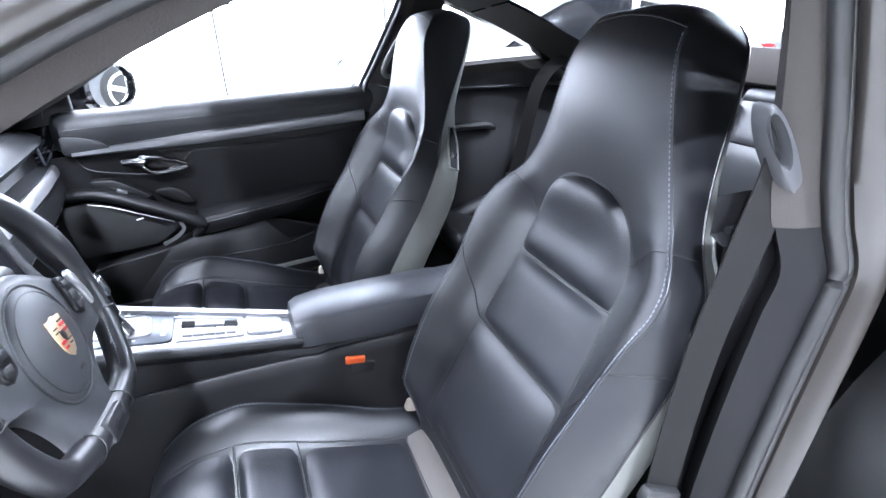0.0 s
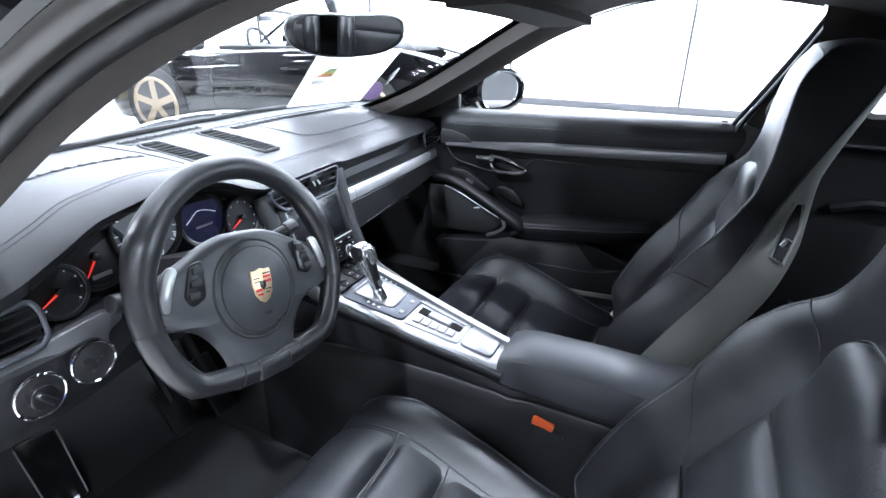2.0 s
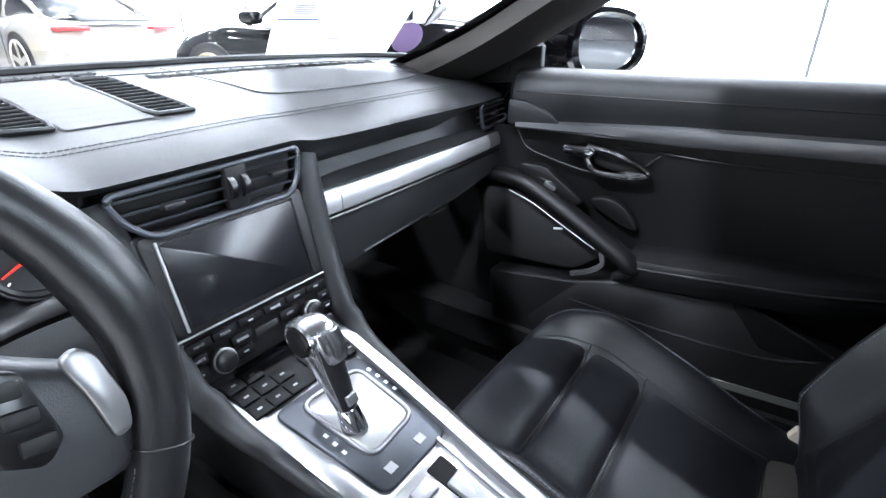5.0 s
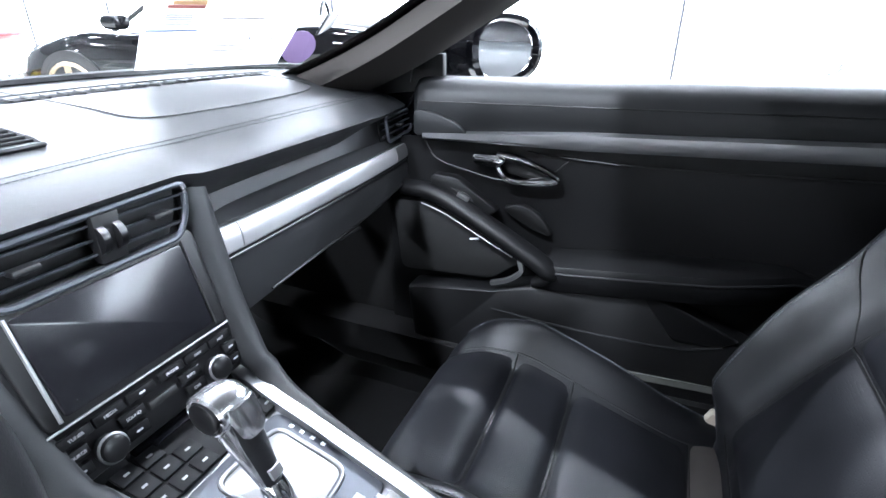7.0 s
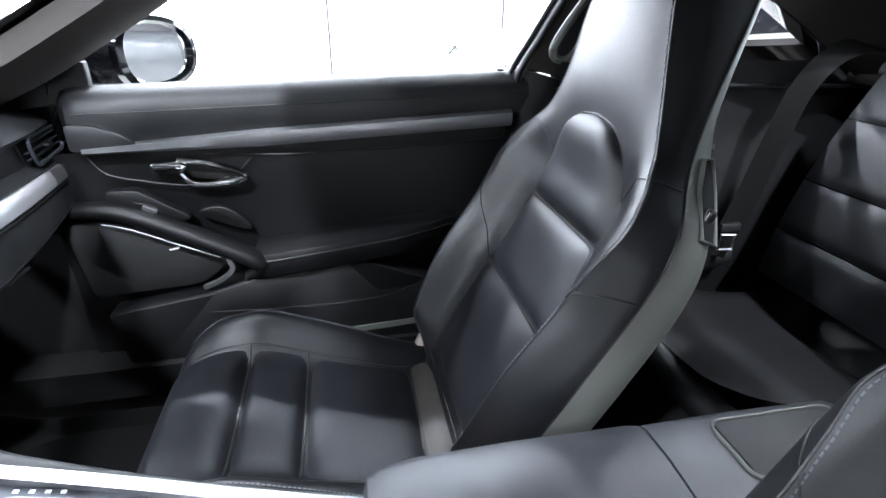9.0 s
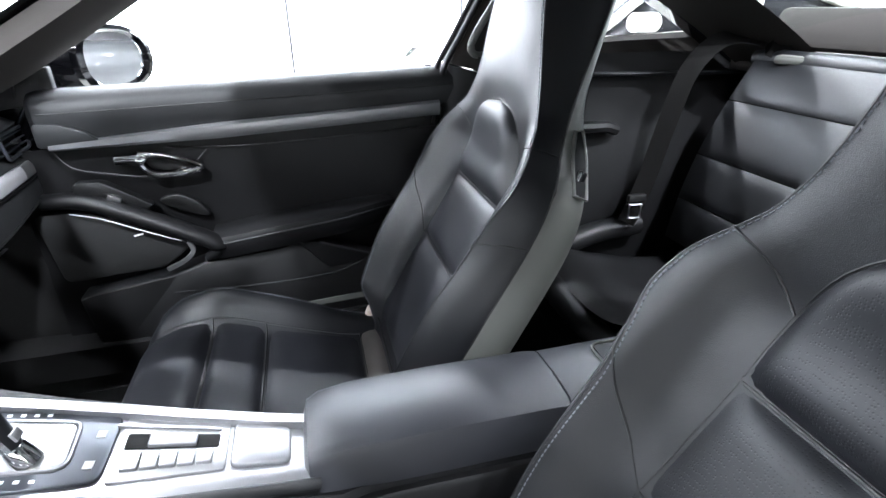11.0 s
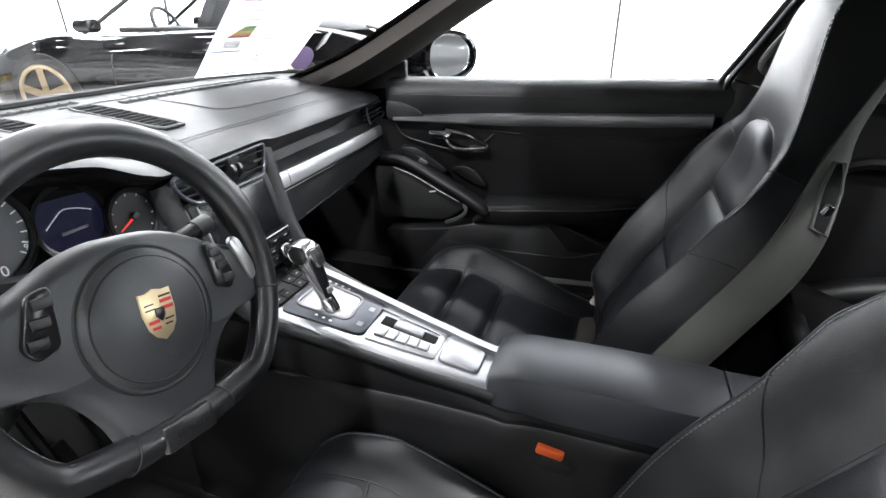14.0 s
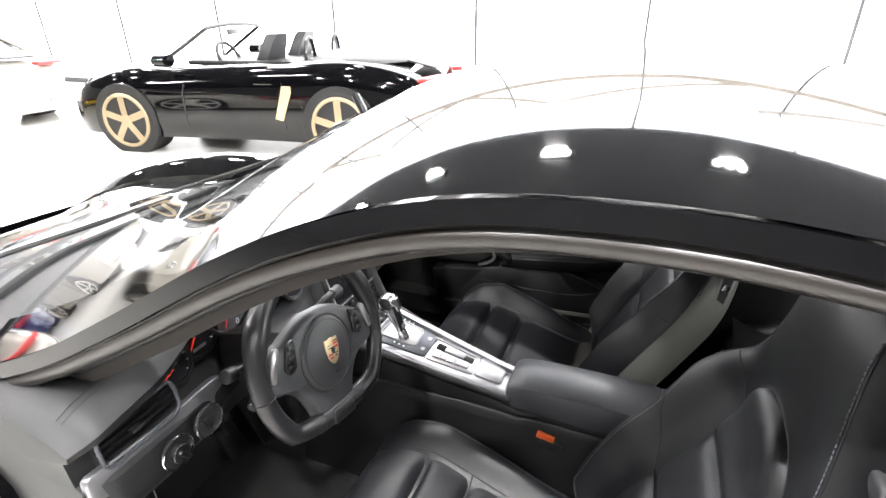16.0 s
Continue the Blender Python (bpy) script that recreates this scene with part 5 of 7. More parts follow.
part("rear_box", loft([arm_ring(0.621, 0.067, 0.573, 0.50), arm_ring(0.75, 0.07, 0.572, 0.48), arm_ring(0.90, 0.072, 0.565, 0.42), arm_ring(0.945, 0.07, 0.545, 0.40)]), ARMREST, arm)
part("tray_rim", tube([(p[0], p[1], 0.576) for p in rounded([(0.70, -0.045), (0.88, -0.045), (0.88, 0.045), (0.70, 0.045)], 0.02)], 0.0022, 8, closed=True), SHELL, arm)
# flat black plate stands in for the dark of a hollow tray
part("tray", box((0.79, 0, 0.5745), (0.168, 0.082, 0.003), 0.001), RUBBER, arm)

# ---- steering wheel ----
wh = thing("steering_wheel", "black leather steering wheel with round airbag pad", "steering wheel")
WC = np.array((-0.0125, -0.3645, 0.8115))
EL, TURNED = radians(15.6), radians(11.0)
WN = np.array((math.cos(EL), 0, math.sin(EL)))
WU = np.array((-math.sin(EL), 0, math.cos(EL)))
W0, U0 = np.array((0, 1.0, 0)), WU
WR, WU = math.cos(TURNED) * W0 - math.sin(TURNED) * U0, math.sin(TURNED) * W0 + math.cos(TURNED) * U0
WROT = Matrix((tuple(WN), tuple(WR), tuple(WU))).transposed().to_4x4()
def wp(a, b, c=0.0):
    return WC + WR * a + WU * b + WN * c
def rim_at(q):
    r = 0.1680
    a, b = r * math.sin(q), r * math.cos(q)
    if b < -0.117:
        b = -0.117 + (b + 0.117) * 0.3
    return a, b
rings = []
for i in range(72):
    q = 2 * math.pi * i / 72
    a, b = rim_at(q)
    thick_r = 0.0182 + 0.0045 * (math.exp(-((abs(math.degrees(q) - 180) - 118) / 14) ** 2))
    e = WR * math.sin(q) + WU * math.cos(q)
    rings.append([wp(a, b) + thick_r * (math.cos(k) * e * 1.0 + math.sin(k) * WN * 0.92) for k in np.linspace(0, 2 * math.pi, 14, endpoint=False)])
rings.append(rings[0])
bm = loft(rings, cap=False)
bmesh.ops.remove_doubles(bm, verts=bm.verts, dist=1e-6)
part("rim", bm, GRIP, wh)
for deg in (-58, 58, -100, 100, -160, 160):
    a, b = rim_at(radians(deg))
    e = WR * math.sin(radians(deg)) + WU * math.cos(radians(deg))
    part("rim_seam", hoop(wp(a, b), np.cross(e, WN), 0.0190, 0.0009, 20), RUBBER, wh)
inner_line = []
for deg in np.linspace(104, 158, 40):
    a, b = rim_at(radians(deg))
    inner_line.append(wp(a * 0.902, b * 0.902, 0.006))
stitches("stitching", inner_line, STITCH, wh, 0.005, 0.0035)
stitches("stitching", [wp(-(p - WC) @ WR, (p - WC) @ WU, 0.006) for p in inner_line], STITCH, wh, 0.005, 0.0035)
HC = WC - 0.010 * WU
# hub: padded body with two side spokes and a lower spoke
half_body = [(0.030, 0.084), (0.066, 0.074), (0.100, 0.056), (0.152, 0.036), (0.158, -0.026), (0.118, -0.032), (0.090, -0.046), (0.072, -0.068), (0.058, -0.096), (0.050, -0.134)]
body = [(-a, b) for a, b in half_body[::-1]] + half_body
part("spoke_body", plate(body[::-1], HC - WN * 0.020, WR, WU, 0.026, 0.014, r=0.022), PAD, wh, "black three-spoke centre")
def dome(r, h, c0, n=8):
    rr = []
    for i in range(n):
        t = i / (n - 1) * math.pi / 2
        rr.append([wp(r * math.cos(t) * math.cos(q) if i < n - 1 else 0.0005 * math.cos(q), (r * math.cos(t) if i < n - 1 else 0.0005) * math.sin(q) * 1.02 - 0.013, c0 + h * math.sin(t)) for q in np.linspace(0, 2 * math.pi, 40, endpoint=False)])
    return loft(rr)
part("hub_base", dome(0.0785, 0.018, -0.004), PAD, wh)
part("pad_groove", hoop(wp(0, -0.013, 0.0035), WN, 0.0735, 0.0034, 56), RUBBER, wh)
pad = part("airbag_pad", dome(0.0722, 0.0185, 0.001), PAD, wh, "round padded airbag cover")
part("pad_line", hoop(wp(0, -0.013, 0.0098), WN, 0.0628, 0.0011, 56), RUBBER, pad)
part("airbag_mark", box(tuple(wp(0.004, -0.052, 0.0165)), (0.001, 0.012, 0.005), 0, rot=WROT), PLASTIC, pad)
crest = part("crest", plate([(-0.0175, 0.024), (-0.009, 0.0235), (0.0, 0.0262), (0.009, 0.0235), (0.0175, 0.024), (0.0185, 0.004), (0.0155, -0.012), (0.009, -0.021), (0.0, -0.026), (-0.009, -0.021), (-0.0155, -0.012), (-0.0185, 0.004)][::-1], wp(0, -0.010, 0.0178), WR, WU, 0.0025, 0.001), GOLD, wh, "small gold shield with red and dark bands")
for a, b, w, h, m in ((0.0095, 0.0125, 0.013, 0.0036, RED), (0.0095, 0.0055, 0.013, 0.0036, RED), (0.0095, 0.0175, 0.013, 0.002, SATIN), (-0.0085, -0.0055, 0.012, 0.0036, RED), (-0.0075, -0.012, 0.009, 0.003, RED),
                      (-0.0095, 0.012, 0.010, 0.0016, SATIN), (-0.0095, 0.007, 0.010, 0.0016, SATIN), (0.0085, -0.006, 0.010, 0.0016, SATIN), (0.0065, -0.011, 0.008, 0.0016, SATIN)):
    part("band", box(tuple(wp(a, b - 0.010, 0.0207)), (0.0008, w, h), 0, rot=WROT), m, crest)
part("inner_shield", plate([(-0.005, 0.007), (0.005, 0.007), (0.005, -0.001), (0.0, -0.007), (-0.005, -0.001)][::-1], wp(0, -0.010, 0.0205), WR, WU, 0.0012, 0.0004), SATIN, crest)
part("lower_spoke_cap", plate([(-0.030, -0.118), (0.030, -0.118), (0.032, -0.146), (-0.032, -0.146)], WC + WN * 0.009, WR, WU, 0.009, 0.003, r=0.004), GRIP, wh, "smooth black spoke end plate")
letters("airbag_letters", "AIRBAG", wp(0, -0.133, 0.0182), WR, WU, 0.011, SATIN, wh)
for sd in (-1, 1):
    part("paddle", plate([(sd * 0.118, 0.040), (sd * 0.127, 0.046), (sd * 0.136, 0.040), (sd * 0.149, 0.008), (sd * 0.149, -0.010), (sd * 0.140, -0.014), (sd * 0.130, 0.014)][::sd], WC + WN * 0.004, WR, WU, 0.006, 0.002, r=0.006), SILVER_DARK, wh, "silver shift paddle button")
    bp = part("button_pod", plate([(sd * 0.082, 0.046), (sd * 0.101, 0.042), (sd * 0.116, 0.0), (sd * 0.106, -0.014), (sd * 0.086, -0.006)][::sd], WC + WN * 0.006, WR, WU, 0.005, 0.002, r=0.006), SATIN, wh)
    for h in (0.033, 0.017, 0.001):
        part("button", box(tuple(wp(sd * (0.104 - 0.35 * h), h, 0.0115)), (0.005, 0.017, 0.010), 0.002, rot=WROT), PLASTIC, bp)
part("column_shroud", loft([[wp(a * k, b * k, c) for a, b in ((-0.06, 0.05), (0.06, 0.05), (0.07, 0.0), (0.055, -0.06), (-0.055, -0.06), (-0.07, 0.0))] for k, c in ((0.9, -0.015), (1.0, -0.06), (1.0, -0.20))]), PLASTIC, wh)
for nm, p0, p1 in (("right_stalk", (-0.11, -0.28, 0.80), (-0.098, -0.178, 0.818)), ("left_stalk", (-0.12, -0.43, 0.79), (-0.108, -0.515, 0.822)), ("lower_stalk", (-0.11, -0.42, 0.755), (-0.09, -0.485, 0.735))):
    s_ob = thing("column_stalk", "black control stalk on the steering column", "control stalk", group="column stalks")
    pts = spline([p0, tuple(0.5 * (np.array(p0) + p1) + (0, 0, 0.004)), p1], 10)
    part("stem", tube(pts, list(np.linspace(0.007, 0.0125, 10)), 10, flat=0.8), SATIN, s_ob)
    d = (np.array(p1) - p0) / np.linalg.norm(np.array(p1) - p0)
    part("end_cap", disc(np.array(p1) - d * 0.02, d, 0.0135, 0.024, 0.004, 16), PLASTIC, s_ob)

# ---- front seats ----
RECL = radians(26)
SD, SNF = np.array((math.sin(RECL), 0, math.cos(RECL))), np.array((-math.cos(RECL), 0, math.sin(RECL)))
PIV = np.array((0.50, 0, 0.335))
HW = [(0.0, 0.188), (0.06, 0.226), (0.15, 0.252), (0.28, 0.262), (0.40, 0.265), (0.47, 0.261), (0.515, 0.249), (0.545, 0.231), (0.57, 0.211), (0.60, 0.192), (0.66, 0.167), (0.74, 0.143), (0.80, 0.125), (0.84, 0.110), (0.865, 0.086), (0.88, 0.055), (0.887, 0.016)]
FC = [(0.0, 0.0), (0.2, 0.004), (0.35, -0.002), (0.5, -0.004), (0.58, 0.020), (0.66, 0.056), (0.72, 0.080), (0.79, 0.096), (0.835, 0.090), (0.86, 0.064), (0.88, 0.030), (0.887, 0.008)]
BO = [(0.0, 0.006), (0.04, 0.030), (0.10, 0.078), (0.25, 0.081), (0.38, 0.068), (0.46, 0.060), (0.52, 0.046), (0.56, 0.024), (0.60, 0.004), (0.66, -0.004), (0.8, 0.0), (0.887, 0.0)]
LEATHER_END = [(0.0, -0.012), (0.08, 0.004), (0.30, 0.0), (0.45, -0.008), (0.58, -0.012), (0.70, -0.014), (0.82, -0.018), (0.887, -0.018)]
SHELL_END = [(0.0, -0.08), (0.12, -0.105), (0.42, -0.108), (0.55, -0.090), (0.61, -0.066), (0.67, -0.042), (0.75, -0.034), (0.86, -0.030), (0.887, -0.024)]



def seam_q(s):
    """Where the stitched edge runs, as a share of the half width."""
    return smooth_interp([(0.0, 0.84), (0.12, 0.82), (0.36, 0.82), (0.43, 0.85), (0.49, 0.905), (0.55, 0.92), (0.64, 0.88), (0.76, 0.83), (0.84, 0.78), (0.887, 0.6)], s)


def back_f(w, s):
    """Height of the leather over the seat plane, the stitched edge and the side panel included."""
    h = smooth_interp(HW, s)
    q, qe = min(1, abs(w) / h), seam_q(s)
    g = smooth_interp([(0.0, 0.0), (0.46, 0.02), (0.63, 0.24), (0.76, 0.76), (0.82, 0.94), (0.92, 1.0)], min(q, qe))
    crown = -0.010 * min(1.0, max(0.0, (s - 0.6) / 0.1)) * (min(q, qe) / qe) ** 2
    f = smooth_interp(FC, s) + smooth_interp(BO, s) * g + crown
    if q > qe:
        t = (q - qe) / (1 - qe)
        f -= (f - smooth_interp(LEATHER_END, s)) * (1 - (1 - t) ** 0.55)
    return f


def sp3(w, s, f):
    return PIV + SD * s + SNF * f + np.array((0, w, 0))


CZ = [(-0.035, 0.27), (-0.02, 0.33), (0.0, 0.375), (0.03, 0.393), (0.08, 0.402), (0.14, 0.400), (0.25, 0.374), (0.35, 0.350), (0.45, 0.332), (0.54, 0.33)]
CB = [(-0.035, 0.0), (0.0, 0.01), (0.04, 0.038), (0.09, 0.062), (0.18, 0.078), (0.30, 0.066), (0.42, 0.038), (0.54, 0.015)]


def cush_z(x, w, h=0.258):
    q = min(1, abs(w) / h)
    g = smooth_interp([(0.0, 0.0), (0.50, 0.04), (0.64, 0.35), (0.78, 0.92), (0.85, 1.0), (0.93, 0.75), (1.0, 0.15)], q)
    return smooth_interp(CZ, x) + smooth_interp(CB, x) * g - 0.05 * max(0, q - 0.8) ** 2 / 0.04


def puff(u, v, hgt, sink):
    return hgt * (1 - abs(u) ** 6) * (1 - abs(v) ** 6) - sink


def front_seat(label, at, lever_side):
    seat = thing("front_seat", label, "car seat", at, group="front seats")
    # backrest
    ss = np.concatenate([np.linspace(0, 0.80, 54), np.linspace(0.81, 0.887, 20)])
    qs = np.sin(np.linspace(-math.pi / 2, math.pi / 2, 45))
    turn = [1 - (1 - k) ** 1.8 for k in np.linspace(0, 1, 9)[1:]]
    rings = []
    for s in ss:
        h, qe = smooth_interp(HW, s), seam_q(s)
        row = [qe * q for q in np.linspace(-1, 1, 45)]
        side = [qe + (1 - qe) * k for k in turn]
        row = [-q for q in side[::-1]] + row + side
        rings.append([sp3(h * q, s, back_f(h * q, s)) for q in row])
    part("backrest", loft(rings, closed=False), LEATHER, seat, "black leather backrest with side bolsters and built-in headrest", angle=48)
    rings = []
    for s in ss:
        h = smooth_interp(HW, s)
        f0, f1 = smooth_interp(LEATHER_END, s) + 0.003, smooth_interp(SHELL_END, s)
        rings.append([sp3(-h * 1.006 * math.copysign(abs(math.cos(q)) ** 0.24, math.cos(q)), s, f0 - (f0 - f1) * abs(math.sin(q)) ** 0.75) for q in np.linspace(0, math.pi, 30)])
    part("back_shell", loft(rings, closed=False), SHELL, seat, "smooth dark grey plastic back shell", angle=70)
    # piping at the join of leather and shell
    for sd in (-1, 1):
        stitches("stitching", [sp3(sd * smooth_interp(HW, s) * (seam_q(s) - 0.022), s, back_f(smooth_interp(HW, s) * (seam_q(s) - 0.022), s) + 0.0008) for s in np.linspace(0.03, 0.82, 140)], STITCH, seat)
        part("side_seam", tube([sp3(sd * smooth_interp(HW, s) * seam_q(s), s, back_f(smooth_interp(HW, s) * seam_q(s), s) - 0.001) for s in np.linspace(0.02, 0.825, 80)], 0.0019, 6), LEATHER, seat)
        part("shell_gap", tube([sp3(sd * (smooth_interp(HW, s) - 0.001), s, smooth_interp(LEATHER_END, s) + 0.002) for s in np.linspace(0.02, 0.87, 60)], 0.0026, 6), RUBBER, seat)
        # seams of the bolsters
        a = [(0.138, 0.285), (0.160, 0.310), (0.185, 0.345), (0.205, 0.375), (0.219, 0.400)]
        part("bolster_seam", tube([sp3(sd * w, s, back_f(w, s) + 0.0004) for w, s in spline(a, 24)], 0.0015, 6), RUBBER, seat)
        part("shoulder_seam", tube([sp3(sd * w, s, back_f(w, s) + 0.0004) for w, s in spline([(0.122, 0.520), (0.145, 0.543), (0.168, 0.557), (0.196, 0.565)], 16)], 0.0014, 6), RUBBER, seat)
        # joints that run on over the side panel
        for sj, rise, name in ((0.400, 0.03, "bolster_joint"), (0.565, 0.004, "shoulder_joint")):
            run = [(seam_q(sj) + (0.997 - seam_q(sj)) * t, sj + rise * t) for t in np.linspace(0, 1, 14)]
            part(name, tube([sp3(sd * smooth_interp(HW, s) * q, s, back_f(smooth_interp(HW, s) * q, s)) for q, s in run], 0.0016, 6), RUBBER, seat)
    part("head_seam", tube([sp3(w, 0.825 + 0.012 * (1 - (w / 0.092) ** 2), back_f(w, 0.825 + 0.012 * (1 - (w / 0.092) ** 2)) + 0.0002) for w in np.linspace(-0.092, 0.092, 24)], 0.0016, 6), RUBBER, seat)
    u = np.linspace(-1, 1, 21)
    def insert(s0, s1, w0, w1, arch, hgt):
        def fn(a, b):
            t = (b + 1) / 2
            s = s0 + (s1 - s0) * t
            if arch:
                h = w0 * max(0.0, 1 - t ** 2.7) ** (1 / 2.4) + 0.0005
            else:
                h = w0 + (w1 - w0) * t
            w = h * a
            return sp3(w, s, back_f(w, s) + puff(a, b, hgt, 0.002))
        return grid(fn, u, u)
    def border(s0, s1, w0, w1, arch):
        out = []
        for t in np.linspace(0, 1, 30):
            s = s0 + (s1 - s0) * t
            out.append((w0 * max(0.0, 1 - t ** 2.7) ** (1 / 2.4) if arch else w0 + (w1 - w0) * t, s))
        loop = [(-w, s) for w, s in out] + [(w, s) for w, s in out[::-1]]
        return tube([sp3(w, s, back_f(w, s) - 0.0006) for w, s in loop], 0.0014, 6, closed=True)
    for args in ((0.04, 0.286, 0.149, 0.140, False), (0.287, 0.443, 0.140, 0.128, False), (0.444, 0.612, 0.128, 0.09, True)):
        part("insert_seam", border(*args), RUBBER, seat)
    part("lumbar_insert", insert(0.04, 0.285, 0.148, 0.139, False, 0.014), PERF, seat, "perforated leather lower insert")
    part("middle_insert", insert(0.288, 0.442, 0.139, 0.127, False, 0.014), PERF, seat, "perforated leather middle insert")
    part("upper_pad", insert(0.445, 0.610, 0.127, 0.09, True, 0.026), PERF, seat, "raised rounded upper pad")
    # cushion
    xs = np.concatenate([np.linspace(-0.035, 0.02, 9), np.linspace(0.03, 0.54, 34)])
    rings = []
    for x in xs:
        h = 0.258 - 0.05 * max(0, (0.06 - x) / 0.1) ** 1.5
        row = [(x, -h, 0.20), (x, -h * 1.01, 0.27)] + [(x, h * q, cush_z(x, h * q, h)) for q in qs] + [(x, h * 1.01, 0.27), (x, h, 0.20)]
        rings.append(row)
    part("cushion", loft(rings, closed=False), LEATHER, seat, "black leather seat cushion with raised side bolsters", angle=70)
    part("cushion_front", box((-0.02, 0, 0.25), (0.05, 0.36, 0.10), 0.02), LEATHER, seat)
    def pad(x0, x1, w0, w1, hgt):
        def fn(a, b):
            x = x0 + (x1 - x0) * (b + 1) / 2
            w = (w0 + (w1 - w0) * (b + 1) / 2) * a
            return np.array((x, w, cush_z(x, w) + puff(a, b, hgt, 0.004)))
        return grid(fn, u, u)
    for x0, x1, w0, w1 in ((-0.012, 0.14, 0.162, 0.166), (0.14, 0.25, 0.166, 0.162), (0.25, 0.458, 0.161, 0.150)):
        loop = [(x0 + (x1 - x0) * t, -(w0 + (w1 - w0) * t)) for t in np.linspace(0, 1, 14)]
        loop = loop + [(x1, w) for w in np.linspace(-w1, w1, 14)[1:-1]] + [(x, -w) for x, w in loop[::-1]]
        part("pad_seam", tube([(x, w, cush_z(x, w) + 0.0008) for x, w in loop], 0.0016, 6), RUBBER, seat)
    part("thigh_roll", pad(-0.015, 0.1385, 0.160, 0.165, 0.026), PERF, seat, "perforated thigh support roll")
    part("middle_pad", pad(0.1415, 0.2485, 0.164, 0.161, 0.018), PERF, seat)
    part("rear_pad", pad(0.2515, 0.456, 0.160, 0.149, 0.018), PERF, seat)
    for sd in (-1, 1):
        line = [(x, sd * 0.215, cush_z(x, 0.215) + 0.001) for x in np.linspace(0.02, 0.5, 40)]
        part("cushion_seam", tube([(x, sd * 0.218, cush_z(x, 0.218)) for x in np.linspace(0.02, 0.52, 40)], 0.0016, 6), RUBBER, seat)
        stitches("stitching", line, STITCH, seat)
        # side cover, pivot and hinge plate
        part("side_cover", plate([(0.02, 0.18), (0.60, 0.18), (0.62, 0.30), (0.52, 0.33), (0.10, 0.27), (0.02, 0.24)], (0, sd * 0.252 + (0.012 if sd < 0 else -0.012), 0), (1, 0, 0) if sd < 0 else (-1, 0, 0), (0, 0, 1), 0.016, 0.005) if sd < 0 else
             plate([(-0.02, 0.18), (-0.60, 0.18), (-0.62, 0.30), (-0.52, 0.33), (-0.10, 0.27), (-0.02, 0.24)][::-1], (0, 0.240, 0), (-1, 0, 0), (0, 0, 1), 0.016, 0.005), PLASTIC, seat)
        part("hinge_plate", box((0.492, sd * 0.214, 0.348), (0.026, 0.022, 0.046), 0.006, rot=(0, 22, 0)), BEIGE, seat, "worn pale metal hinge end")
    part("rear_flap", grid(lambda w, t: (0.455 + 0.07 * t, w, 0.332 + 0.012 * math.sin(t * 3) - 0.0 * t), np.linspace(-0.15, 0.15, 9), np.linspace(0, 1, 7)), material("worn_grey_leather", (0.050, 0.045, 0.041), 0.55, grain=0.3, bump=0.3), seat, "worn grey leather flap between cushion and backrest")
    part("seat_base", box((0.27, 0, 0.20), (0.50, 0.40, 0.10), 0.02), PLASTIC, seat)
    for sd in (-1, 1):
        part("rail", box((0.30, sd * 0.17, 0.165), (0.62, 0.04, 0.03), 0.005), SILVER_DARK, seat)
    # backrest release on the shell
        ring = [sp3(lever_side * (smooth_interp(HW, s) + 0.002), s, f) for s, f in ((0.53, -0.066), (0.53, -0.042), (0.58, -0.030), (0.615, -0.026), (0.62, -0.038), (0.585, -0.056))]
    part("release_surround", tube(ring, 0.003, 8, closed=True), SHELL, seat)
    part("release_recess", loft([[np.array(q) * 1.0 for q in ring], [sp3(lever_side * (smooth_interp(HW, 0.55) - 0.004), 0.55, -0.05) + (np.array(q) - sp3(lever_side * smooth_interp(HW, 0.55), 0.55, -0.05)) * 0.3 for q in ring]]), BUTTON, seat)
    part("release_lever", box(tuple(sp3(lever_side * (smooth_interp(HW, 0.56) + 0.004), 0.552, -0.050)), (0.016, 0.010, 0.030), 0.004, rot=(0, 26, 0)), CHROME, seat, "chrome backrest release")
    return seat


front_seat("black leather driver's seat with perforated inserts", (-0.012, -0.362, 0), -1)
front_seat("black leather passenger seat with grey back shell", (-0.075, 0.368, 0), -1)

# ---- belts ----
def strap(name, pts, w, side, parent):
    p = spline(pts, 40)
    return part(name, sweep(p, [(-w / 2, -0.001), (w / 2, -0.001), (w / 2, 0.001), (-w / 2, 0.001)], side=side), WEB, parent)


db = thing("seat_belt", "dark grey driver's seat belt hanging from the pillar", "seat belt")
strap("webbing", [(0.758, -0.630, 0.99), (0.750, -0.632, 0.95), (0.722, -0.640, 0.89), (0.690, -0.645, 0.79), (0.672, -0.648, 0.68), (0.662, -0.650, 0.55), (0.655, -0.652, 0.40)], 0.050, (1, -0.1, 0), db)
part("tongue_grip", box((0.655, -0.655, 0.565), (0.066, 0.018, 0.024), 0.006, rot=(0, 28, 0)), PLASTIC, db)
part("tongue", tube([(0.632, -0.657, 0.560), (0.589, -0.663, 0.565), (0.584, -0.663, 0.542), (0.627, -0.657, 0.537)], 0.0032, 6, closed=True), SILVER, db, "steel belt tongue")
